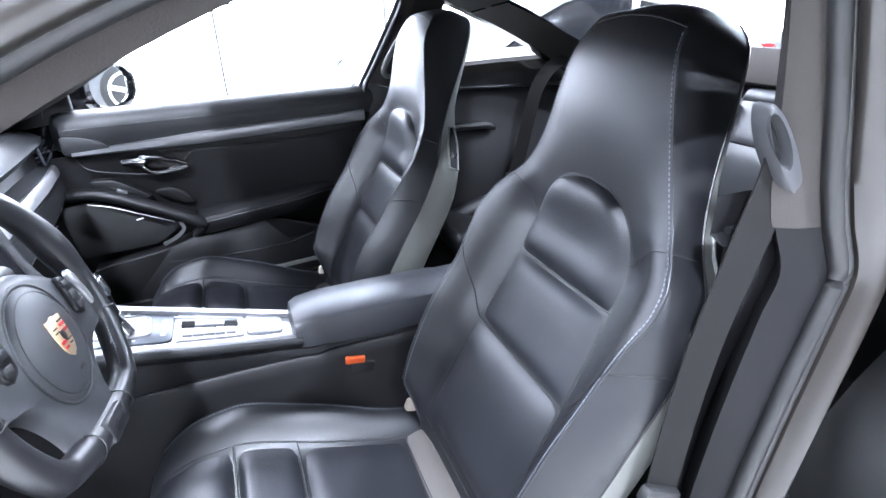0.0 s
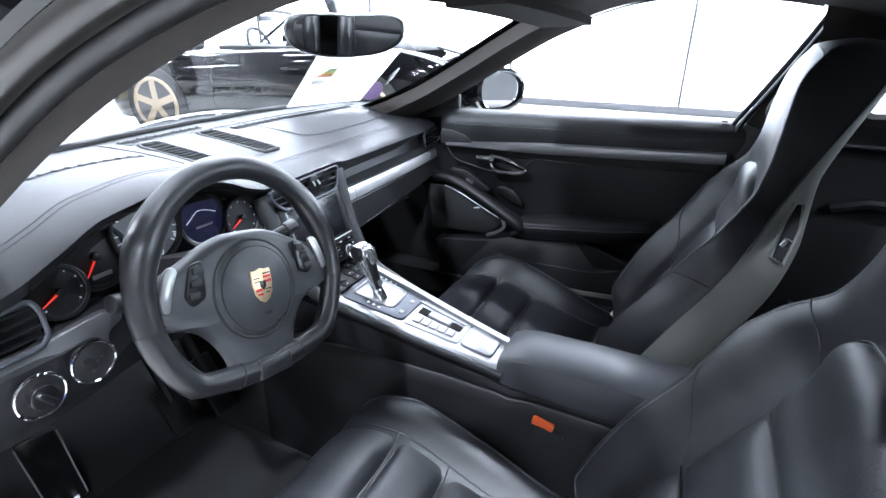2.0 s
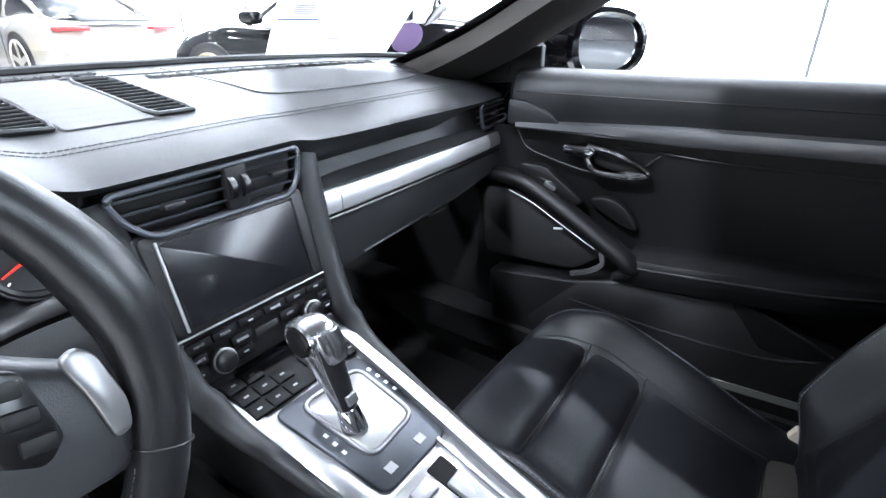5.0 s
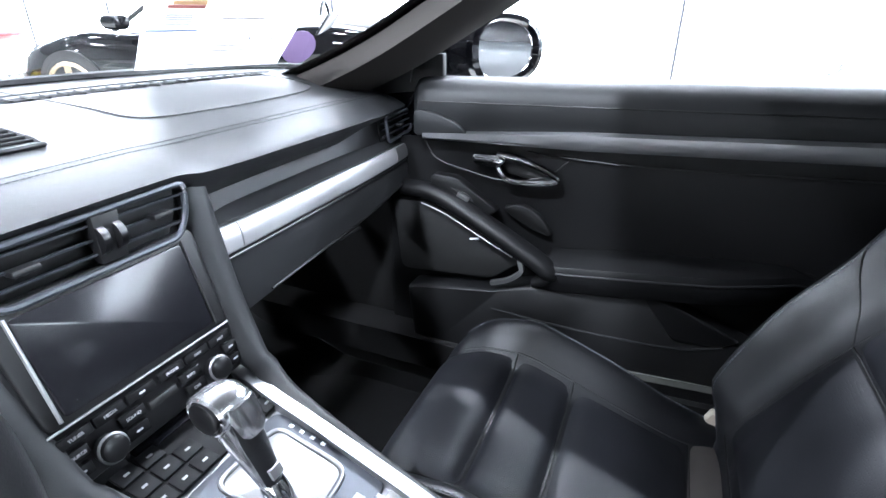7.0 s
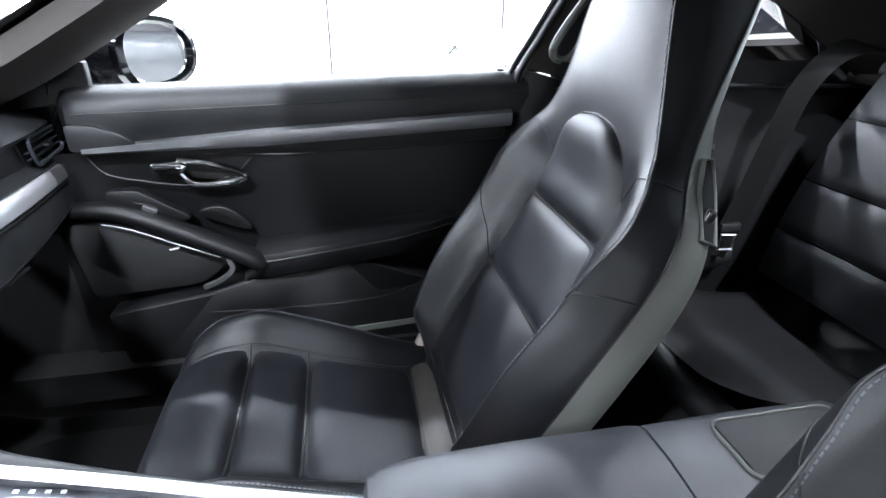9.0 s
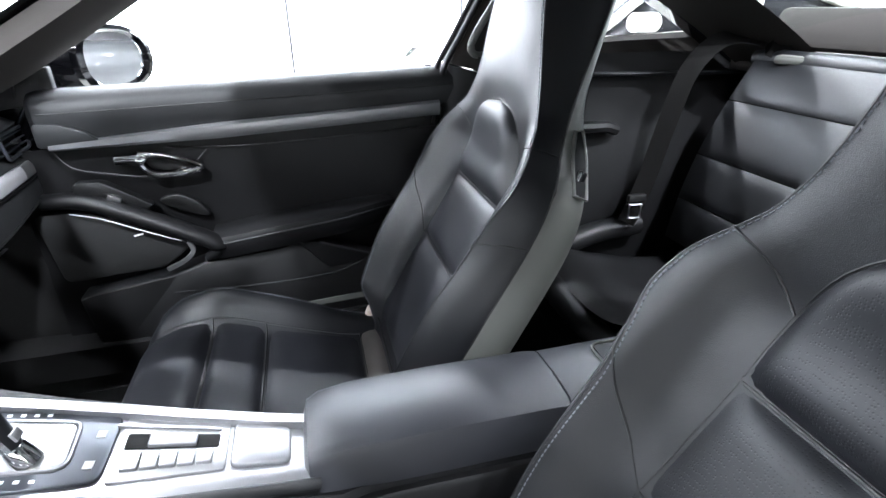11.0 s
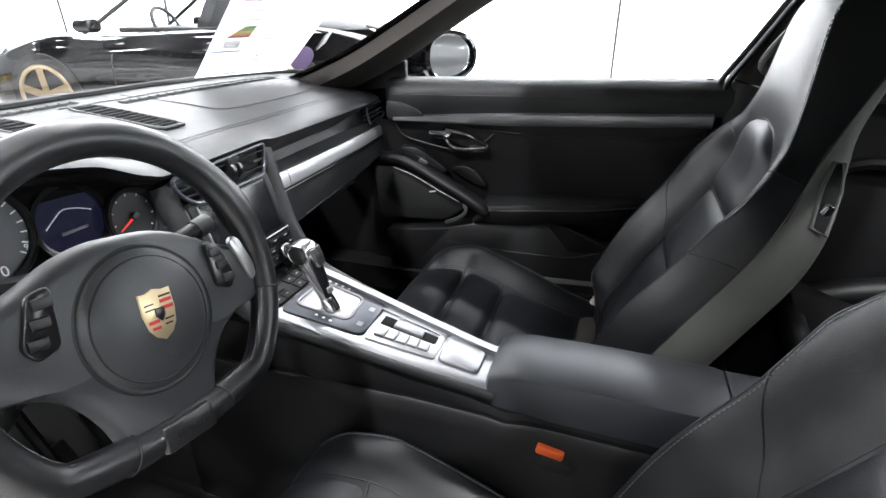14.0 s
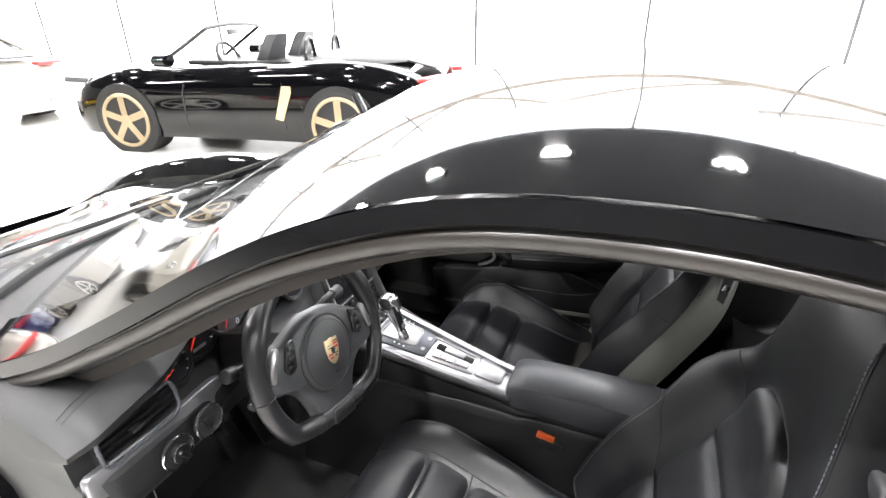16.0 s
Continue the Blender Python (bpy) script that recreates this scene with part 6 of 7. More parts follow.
for nm, y in (("seat_belt_buckle", -0.088), ("seat_belt_buckle", 0.088)):
    bk = thing(nm, "orange release button of a seat belt buckle beside the seat", "belt buckle", group="belt buckles")
    part("button", box((0.382, y * 1.03, 0.470), (0.042, 0.014, 0.016), 0.003, rot=(0, 10, 0)), ORANGE, bk, "orange release button")
    part("housing", box((0.392, y, 0.434), (0.054, 0.022, 0.058), 0.005, rot=(0, 10, 0)), PLASTIC, bk)
    part("stalk", box((0.41, y, 0.385), (0.03, 0.012, 0.08), 0.004, rot=(0, 10, 0)), PLASTIC, bk)
rb = thing("rear_seat_belt", "dark grey rear seat belt with steel tongue", "seat belt")
strap("webbing", [(1.38, 0.46, 0.950), (1.34, 0.50, 0.972), (1.26, 0.528, 0.978), (1.19, 0.53, 0.915), (1.155, 0.53, 0.80), (1.124, 0.535, 0.65), (1.09, 0.54, 0.54)], 0.044, (-0.62, 0.66, 0.28), rb)
part("tongue", tube([(1.075, 0.515, 0.60), (1.105, 0.51, 0.60), (1.105, 0.51, 0.565), (1.075, 0.515, 0.565)], 0.0035, 6, closed=True), SILVER, rb, "steel belt tongue")
part("grip", box((1.095, 0.52, 0.615), (0.05, 0.014, 0.02), 0.005), PLASTIC, rb)
part("outlet", box((1.37, 0.42, 0.94), (0.05, 0.08, 0.02), 0.008, rot=(0, 0, 20)), SHELL, rb, "pale grey belt outlet")

# ---- rear seats ----
def rear_seat(sd):
    rs = thing("back_seat", "small black leather rear seat with horizontal seams", "rear seat", (0, 0, 0), group="rear seats")
    def back(y0, y1, v0, v1):
        def fn(a, b):
            y = (y0 + y1) / 2 + (y1 - y0) / 2 * a
            v = (v0 + v1) / 2 + (v1 - v0) / 2 * b
            x = 1.20 + 0.16 * v - 0.03 * math.sin(v * math.pi) - puff(a, b, 0.006, 0.0)
            return np.array((x, sd * y, 0.50 + 0.44 * v))
        return grid(fn, np.linspace(-1, 1, 17), np.linspace(-1, 1, 13))
    for v0, v1 in ((0.0, 0.24), (0.245, 0.49), (0.495, 0.78), (0.785, 1.0)):
        part("back_panel", back(0.10, 0.52, v0, v1), LEATHER, rs)
    part("back_top", tube([(1.375, sd * y, 0.936) for y in np.linspace(0.10, 0.53, 12)], 0.022, 12), LEATHER, rs)
    part("inner_bolster", tube(spline([(1.345, sd * 0.075, 0.92), (1.27, sd * 0.07, 0.80), (1.20, sd * 0.07, 0.62)], 12), 0.035, 12), LEATHER, rs)
    def seat_pad(a, b):
        x, y = 1.02 + 0.20 * a, 0.33 + 0.20 * b
        return np.array((x, sd * y, 0.46 - 0.05 * a + 0.035 * (abs(b) ** 3) + 0.02 * abs(a) ** 3 + puff(a, b, 0.03, 0.03)))
    part("seat_pad", grid(seat_pad, np.linspace(-1, 1, 15), np.linspace(-1, 1, 15)), LEATHER_SOFT, rs)
    part("seat_edge", tube(spline([(0.84, sd * 0.13, 0.45), (0.82, sd * 0.25, 0.465), (0.82, sd * 0.40, 0.475), (0.86, sd * 0.54, 0.47), (1.0, sd * 0.575, 0.50), (1.15, sd * 0.575, 0.52)], 24), 0.03, 10), LEATHER_SOFT, rs)
    return rs


rear_seat(1)
rear_seat(-1)
shelf = own(part("rear_shelf", grid(lambda y, x: (x, y, 0.925 + 0.05 * (x - 1.38)), np.linspace(-0.62, 0.62, 10), np.linspace(1.37, 1.75, 6)), SUEDE), "dark carpeted rear shelf", "shelf", kind="structure")
thick(shelf, 0.02)
own(part("rear_bulkhead_pad", box((1.43, 0, 1.0), (0.04, 1.1, 0.09), 0.02, rot=(0, 15, 0)), SUEDE), "dark padded strip below the rear window", "trim", kind="structure")

# ---- passenger's door ----
door = thing("door_1", "black leather passenger door panel, closed", "car door", (0, 0, 0), kind="structure")
PX, PZ = (1, 0, 0), (0, 0, 1)
def dp(name, pts, y, depth, mat, parent=None, label="", bevel=0.004, r=0.0):
    """A raised piece of the door; pts are (x, z); y is the plane it stands on, rising towards the cabin."""
    return part(name, plate(list(pts), (0, y, 0), PX, PZ, depth, bevel, r), mat, parent or door, label)
sill_s = np.linspace(-0.265, 0.665, 44)
def sill_z(x):
    return 0.889 + 0.024 * (x + 0.2) / 0.83
def up_ring(x):
    z = sill_z(x)
    out = 0.085 * min(1.0, max(0.0, (-0.195 - x) / 0.05)) ** 1.5
    return [(a, b + out, c) for a, b, c in [(x, 0.715, z + 0.012), (x, 0.70, z + 0.018), (x, 0.672, z + 0.012), (x, 0.654, z - 0.006), (x, 0.648, z - 0.03), (x, 0.650, 0.83 + 0.045 * (x + 0.2) / 0.83), (x, 0.656, 0.806 + 0.042 * (x + 0.2) / 0.83), (x, 0.70, 0.80 + 0.042 * (x + 0.2) / 0.83)]]
part("upper_panel", loft([up_ring(x) for x in sill_s], closed=False), DASH, door, "black leather door top")
part("upper_seam", tube([(x, 0.6495, sill_z(x) - 0.024) for x in np.linspace(-0.19, 0.665, 30)], 0.0014, 6), RUBBER, door)
part("lock_pin", box((0.60, 0.675, 0.930), (0.014, 0.006, 0.004), 0.001), SATIN, door)
strip = [(x, 0.648, 0.8005 + 0.040 * (x + 0.2) / 0.83) for x in np.linspace(-0.185, 0.62, 24)]
rings = []
for i, (x, y, z) in enumerate(strip):
    h = 0.0065 + 0.0095 * min(1, i / 9)
    rings.append([(x, y + 0.012, z + h), (x, y - 0.002, z + h), (x, y - 0.007, z + h * 0.7), (x, y - 0.008, z - h * 0.5), (x, y - 0.003, z - h), (x, y + 0.012, z - h)])
part("trim_strip", loft(rings), SILVER, door, "long silver trim strip")
def inner(u, v):
    x = -0.28 + 0.97 * u
    zt = 0.795 + 0.042 * (x + 0.2) / 0.83
    z = 0.26 + (zt - 0.26) * v
    y = 0.665 + 0.012 * math.sin(math.pi * v)
    return (x, y, z)
part("inner_panel", grid(inner, np.linspace(0, 1, 20), np.linspace(0, 1, 16)), LEATHER_SOFT, door)
part("inner_seam", tube(spline([(0.02, 0.662, 0.786), (0.09, 0.663, 0.781), (0.25, 0.664, 0.779), (0.63, 0.664, 0.796)], 20), 0.0014, 6), RUBBER, door)
# armrest ledge
rings = []
for t in np.linspace(0, 1, 26):
    x = 0.085 + 0.44 * t
    z = smooth_interp([(0.085, 0.590), (0.2, 0.604), (0.35, 0.618), (0.48, 0.626), (0.525, 0.618)], x)
    y = smooth_interp([(0.085, 0.598), (0.2, 0.590), (0.35, 0.598), (0.46, 0.630), (0.525, 0.664)], x)
    rings.append([(x, 0.675, z + 0.006), (x, y + 0.025, z + 0.004), (x, y + 0.006, z - 0.002), (x, y, z - 0.014), (x, y + 0.002, z - 0.035), (x, y + 0.012, z - 0.055), (x, 0.675, z - 0.06)])
part("armrest", loft(rings), LEATHER_SOFT, door, "padded leather door armrest")
part("armrest_piping", tube([r[3] for r in rings], 0.0022, 6), DASH, door)
# grab handle, running up to the switch plate
gh = spline([(-0.23, 0.648, 0.690), (-0.15, 0.634, 0.688), (-0.05, 0.620, 0.650), (0.04, 0.612, 0.606), (0.088, 0.610, 0.578), (0.094, 0.614, 0.558), (0.065, 0.620, 0.538)], 40)
part("grab_handle", tube(gh, list(np.interp(np.linspace(0, 1, 40), [0, 0.3, 0.7, 1], [0.022, 0.024, 0.025, 0.013])), 14, flat=0.75), LEATHER_SOFT, door, "leather-covered diagonal grab handle")
dp("switch_plate", [(-0.165, 0.728), (-0.11, 0.728), (-0.02, 0.668), (-0.05, 0.652), (-0.165, 0.70)], 0.655, 0.022, PLASTIC, r=0.012)
swp = dp("window_switch_well", [(-0.122, 0.706), (-0.086, 0.700), (-0.068, 0.680), (-0.105, 0.684)], 0.636, 0.005, RUBBER, r=0.004)
part("window_switch", box((-0.092, 0.628, 0.691), (0.026, 0.008, 0.010), 0.002, rot=(0, 25, 0)), SILVER_DARK, swp)
dp("door_bowl", [(-0.02, 0.672), (0.02, 0.684), (0.06, 0.665), (0.088, 0.622), (0.05, 0.63), (0.0, 0.655)], 0.668, 0.012, RUBBER, r=0.02)
spk = dp("speaker_grille", [(-0.24, 0.50), (-0.03, 0.515), (0.035, 0.565), (0.02, 0.59), (-0.08, 0.635), (-0.18, 0.665), (-0.26, 0.66)], 0.662, 0.018, perforated("door_speaker_mesh", (0.012, 0.012, 0.012), 0.7), label="black loudspeaker grille", r=0.02)
part("grille_edge", tube(spline([(-0.185, 0.634, 0.664), (-0.13, 0.628, 0.650), (-0.05, 0.620, 0.616), (0.02, 0.612, 0.588)], 20), 0.0014, 6), SILVER_DARK, spk)
part("speaker_badge", box((-0.07, 0.642, 0.600), (0.020, 0.003, 0.004), 0.001, rot=(0, -12, 0)), MARK, spk)
part("silver_bracket", sweep(spline([(-0.022, 0.618, 0.520), (0.015, 0.612, 0.538), (0.040, 0.608, 0.562), (0.036, 0.608, 0.586)], 14), [(-0.004, -0.0045), (0.004, -0.0045), (0.005, 0.004), (-0.004, 0.005)], side=(0, -1, 0)), SILVER_DARK, door, "silver grab handle bracket")
# pocket and lower panel
pk = dp("door_pocket", [(-0.20, 0.30), (0.58, 0.30), (0.56, 0.44), (0.42, 0.50), (0.255, 0.558), (0.235, 0.545), (0.06, 0.528), (-0.03, 0.50), (-0.22, 0.47)], 0.675, 0.055, PLASTIC, label="black plastic door pocket", bevel=0.012, r=0.015)
part("pocket_lid", plate([(0.262, 0.556), (0.30, 0.552), (0.435, 0.500), (0.405, 0.482), (0.33, 0.475)], (0, 0.624, 0), PX, PZ, 0.008, 0.003, 0.012), LEATHER_SOFT, pk)
part("pocket_lip", tube(spline([(0.06, 0.622, 0.530), (0.15, 0.620, 0.540), (0.235, 0.620, 0.548), (0.258, 0.62, 0.561), (0.34, 0.62, 0.536), (0.43, 0.62, 0.500)], 26), 0.003, 8), DASH, pk)
part("lower_lip", tube(spline([(-0.02, 0.622, 0.458), (0.15, 0.62, 0.452), (0.33, 0.62, 0.458), (0.41, 0.62, 0.482)], 20), 0.003, 8), DASH, pk)
part("lower_step", sweep([(-0.05, 0.63, 0.375), (0.25, 0.628, 0.38), (0.42, 0.63, 0.39)], [(-0.02, -0.008), (0.012, -0.008), (0.012, 0.006), (-0.02, 0.008)], side=(0, -1, 0)), SHELL, pk)
# handle
loop = [(-0.078, 0.770), (-0.03, 0.777), (0.02, 0.770), (0.062, 0.756), (0.086, 0.742), (0.06, 0.733), (0.0, 0.730), (-0.022, 0.742), (-0.032, 0.760)]
hd = part("door_handle", tube([(x, 0.648, z) for x, z in spline(loop[1:] + loop[1:2], 44)[:-1]], 0.0065, 8, closed=True), CHROME, door, "chrome oval inner door handle")
dp("pull", [(-0.080, 0.776), (-0.025, 0.778), (-0.012, 0.768), (-0.026, 0.752), (-0.080, 0.758)], 0.655, 0.016, CHROME, hd, "chrome pull lever", 0.005, 0.006)
dp("recess", [(-0.03, 0.768), (0.02, 0.764), (0.078, 0.744), (0.02, 0.735), (-0.015, 0.742)], 0.664, 0.006, RUBBER, hd, "", 0.002, 0.006)
part("surround", tube(spline([(-0.185, 0.652, 0.79), (-0.16, 0.655, 0.755), (-0.10, 0.657, 0.738), (-0.02, 0.658, 0.726), (0.06, 0.66, 0.742), (0.10, 0.662, 0.775)], 30), 0.0016, 6), RUBBER, hd)
part("corner_panel", plate([(-0.205, 0.80), (-0.085, 0.806), (-0.115, 0.832), (-0.16, 0.847), (-0.205, 0.85)], (0, 0.648, 0), PX, PZ, 0.006, 0.003, 0.01), DASH, door)


# passenger's side centre pillar, with the window seal along it and the belt guide
def far_pillar(z, x0, drop=0.0):
    y = 0.640 - 0.2 * max(0.0, z - 0.94)
    return [(x0 + dx, y + dy, z - drop * dx / 0.12) for dx, dy in ((-0.012, 0.075), (-0.010, 0.045), (-0.002, 0.022), (0.014, 0.006), (0.038, -0.003), (0.066, -0.006), (0.094, -0.003), (0.116, 0.008), (0.130, 0.03), (0.132, 0.07))]


part("lower_pillar_cover", loft([far_pillar(z, x0, dr) for z, x0, dr in ((0.30, 0.600, 0), (0.60, 0.606, 0), (0.75, 0.622, 0.01), (0.85, 0.636, 0.02), (0.922, 0.650, 0.03), (0.929, 0.653, 0.03))]), LEATHER_SOFT, door, "dark satin pillar cover")
fp = thing("b_pillar_trim", "charcoal suede pillar behind the passenger seat", "pillar trim", (0, 0, 0), kind="structure")
part("pillar_cover", loft([far_pillar(z, x0, dr) for z, x0, dr in ((0.933, 0.654, 0.03), (0.95, 0.662, 0.028), (1.0, 0.685, 0.02), (1.05, 0.712, 0.01), (1.12, 0.748, 0), (1.20, 0.785, 0))]), SUEDE, fp)
SEAL_LINE = [(0.612, 0.668, 0.80), (0.630, 0.664, 0.90), (0.640, 0.662, 0.935), (0.668, 0.655, 0.985), (0.700, 0.645, 1.045), (0.738, 0.628, 1.12), (0.775, 0.61, 1.20)]
part("pillar_seal", tube(spline(SEAL_LINE, 30), 0.009, 10, flat=0.8), SATIN, fp, "smooth grey door seal")
part("window_channel", tube([p + np.array((-0.014, 0.012, 0.0)) for p in spline(SEAL_LINE, 30)], 0.006, 8), RUBBER, fp)
guide = [(0.684, 0.974), (0.687, 0.958), (0.700, 0.950), (0.722, 0.954), (0.742, 0.985), (0.756, 1.03), (0.762, 1.062), (0.752, 1.074), (0.738, 1.066), (0.716, 1.034), (0.696, 1.000)]
guide_y = lambda z: 0.632 - 0.2 * max(0.0, z - 0.94)
ring = [np.array((x, guide_y(z) - 0.002, z)) for x, z in spline(guide + guide[:1], 45)[:-1]]
mid = sum(ring) / len(ring)
part("belt_guide", tube([mid + (p - mid) * 0.93 for p in ring], 0.0085, 8, closed=True), SHELL, fp, "grey oval belt guide")
# black sheet stands in for the shade inside the guide
part("dark_guide_sheet", loft([[mid + (p - mid) * 0.95 + np.array((0, -0.003, 0)) for p in ring], [mid + (p - mid) * 0.2 + np.array((0, -0.002, 0)) for p in ring]]), RUBBER, fp, "black sheet drawn as the guide's dark slot")

part("window_corner", plate([(-0.34, 0.86), (-0.165, 0.885), (-0.165, 0.950), (-0.20, 0.945), (-0.34, 0.885)], (0, 0.712, 0), PX, PZ, 0.014, 0.003, 0.004), RUBBER, door, "black filler in the window's front corner")

# ---- mirrors ----
em = thing("door_mirror", "glossy black passenger door mirror", "wing mirror")
mc, mn = np.array((-0.098, 0.888, 0.948)), np.array((0.836, -0.549, 0.02))
mn /= np.linalg.norm(mn)
ms = np.cross((0, 0, 1), mn)
ms /= np.linalg.norm(ms)
mu = np.cross(mn, ms)
def mring(k, c, sh=0.0):
    out = []
    for q in np.linspace(0, 2 * math.pi, 36, endpoint=False):
        a, b = math.cos(q), math.sin(q)
        a, b = math.copysign(abs(a) ** 0.8, a), math.copysign(abs(b) ** 0.85, b)
        out.append(mc + ms * (0.088 * k * a + sh) + mu * (0.065 * k * b * (1 - 0.10 * a)) + mn * c)
    return out
part("housing", loft([mring(1.05, 0.0), mring(1.14, -0.012), mring(1.18, -0.035, -0.010), mring(1.12, -0.065, -0.035), mring(0.95, -0.095, -0.055), mring(0.55, -0.12, -0.065), mring(0.04, -0.13, -0.068)]), PAINT, em)
part("rim", loft([mring(1.14, -0.010), mring(1.13, 0.010), mring(0.97, 0.014), mring(0.87, -0.002)], cap=False), PAINT, em)
part("mirror_glass", loft([mring(0.90, -0.003), mring(0.895, 0.0005)]), MIRROR, em, "mirror glass showing the showroom")
foot_c = np.array((-0.255, 0.748, 0.925))
def arm_sec(k, hw, hh):
    c = foot_c + (mc - mn * 0.045 - foot_c) * k
    return [c + ms * hw * math.cos(q) + mu * hh * math.sin(q) for q in np.linspace(0, 2 * math.pi, 24, endpoint=False)]
part("arm", loft([arm_sec(0.0, 0.048, 0.036), arm_sec(0.3, 0.050, 0.044), arm_sec(0.6, 0.060, 0.056), arm_sec(1.0, 0.085, 0.066)]), PAINT, em)
part("foot", loft([[foot_c + np.array((a * k, h, b * k - 0.004)) for a, b in ((-0.06, -0.035), (0.07, -0.035), (0.075, 0.0), (0.03, 0.035), (-0.04, 0.03))] for k, h in ((1.0, -0.03), (0.9, 0.01))]), SATIN, em)
im = thing("rear_view_mirror", "black interior rear-view mirror", "mirror")
rc, rn = np.array((-0.055, -0.02, 1.150)), np.array((0.90, -0.42, -0.12))
rn /= np.linalg.norm(rn)
rs_ = np.cross((0, 0, 1), rn)
rs_ /= np.linalg.norm(rs_)
ru = np.cross(rn, rs_)
def rring(k, c):
    out = []
    for q in np.linspace(0, 2 * math.pi, 36, endpoint=False):
        a, b = math.cos(q), math.sin(q)
        a, b = math.copysign(abs(a) ** 0.6, a), math.copysign(abs(b) ** 0.75, b)
        out.append(rc + rs_ * 0.118 * k * a + ru * (0.036 * k * b - 0.010 * (1 - a * a)) + rn * c)
    return out
part("housing", loft([rring(0.97, 0.004), rring(1.02, 0.0), rring(1.02, -0.012), rring(0.9, -0.03), rring(0.5, -0.042), rring(0.05, -0.044)]), SATIN, im)
part("mirror_glass", loft([rring(0.93, 0.002), rring(0.92, 0.0052)]), MIRROR, im)
part("stem", tube([rc - rn * 0.04, rc - rn * 0.06 + np.array((0, 0, 0.03)), rc - rn * 0.085 + np.array((0, 0, 0.055))], 0.010, 8), SATIN, im)
visor = thing("sun_visor", "charcoal folded passenger sun visor", "sun visor")
vr = [shell(KH + 0.012, t, 0.068) for t in np.linspace(0.15, 0.80, 14)]
part("flap", loft([[p + np.array(d) for d in ((-0.02, 0, 0.004), (0.10, 0, 0.012), (0.10, 0, -0.006), (-0.02, 0, -0.012))] for p in vr]), SUEDE, visor)

# ---- papers on the windscreen ----
notice = thing("price_sheet", "white price sheet lying on the dashboard against the windscreen", "paper sheet")
A0, AU, AV = np.array((-0.585, 0.325, 0.930)), np.array((0.44, 0.90, 0.0)), np.array((0.86, -0.05, 0.50))
AU /= np.linalg.norm(AU)
AV = AV - AU * (AV @ AU)
AV /= np.linalg.norm(AV)
AN = np.cross(AU, AV)
part("sheet", plate([(0.028, 0), (0.275, 0), (0.275, 0.31), (0.028, 0.31)], A0, AU, AV, 0.001, 0.0002), PAPER, notice)
def ink(u, v, w, h, mat, name="print"):
    part(name, plate([(u, v), (u + w, v), (u + w, v + h), (u, v + h)], A0 + AN * 0.0011, AU, AV, 0.0004, 0.0001), mat, notice, smooth=False)
for i, c in enumerate(((0.75, 0.25, 0.2), (0.85, 0.5, 0.2), (0.85, 0.75, 0.25), (0.6, 0.75, 0.3), (0.35, 0.65, 0.35))):
    ink(0.058 + 0.0065 * i, 0.176 + 0.0095 * i, 0.052 - 0.0055 * i, 0.0085, material("label_bar", c, 0.6), "energy_bar")
for v, u, w in ((0.070, 0.14, 0.07), (0.055, 0.13, 0.09), (0.040, 0.15, 0.05), (0.010, 0.080, 0.04), (0.245, 0.071, 0.05), (0.262, 0.075, 0.03), (0.278, 0.085, 0.05), (0.150, 0.14, 0.07), (0.165, 0.14, 0.05)):
    ink(u, v, w, 0.0035, PRINT)
ink(0.110, 0.012, 0.022, 0.004, PRINT)
for i in range(5):
    ink(0.058, 0.134 + 0.006 * i, 0.038, 0.0035, PRINT)
ink(0.034, 0.116, 0.074, 0.005, material("blue_print", (0.25, 0.35, 0.6), 0.6))
letters("price", "87 950 €", A0 + AU * 0.192 + AV * 0.092 + AN * 0.0016, -AU, AV, 0.026, material("dark_print", (0.25, 0.26, 0.3), 0.6), notice, 0.0001)
stick = thing("windscreen_sticker", "round violet sticker on the windscreen corner", "sticker")
sc = np.array((-0.43, 0.600, 0.958))
part("sticker_disc", disc(sc, (0.75, -0.35, -0.55), 0.036, 0.001, 0, 32), VIOLET, stick)
tag = thing("toll_tag", "small dark tag with red print on the windscreen", "sticker")
part("tag_card", box((-0.36, 0.61, 1.005), (0.004, 0.07, 0.045), 0.001, rot=(15, 40, 20)), SATIN, tag)
part("tag_print", box((-0.357, 0.606, 1.008), (0.004, 0.05, 0.012), 0.0005, rot=(15, 40, 20)), RED, tag)

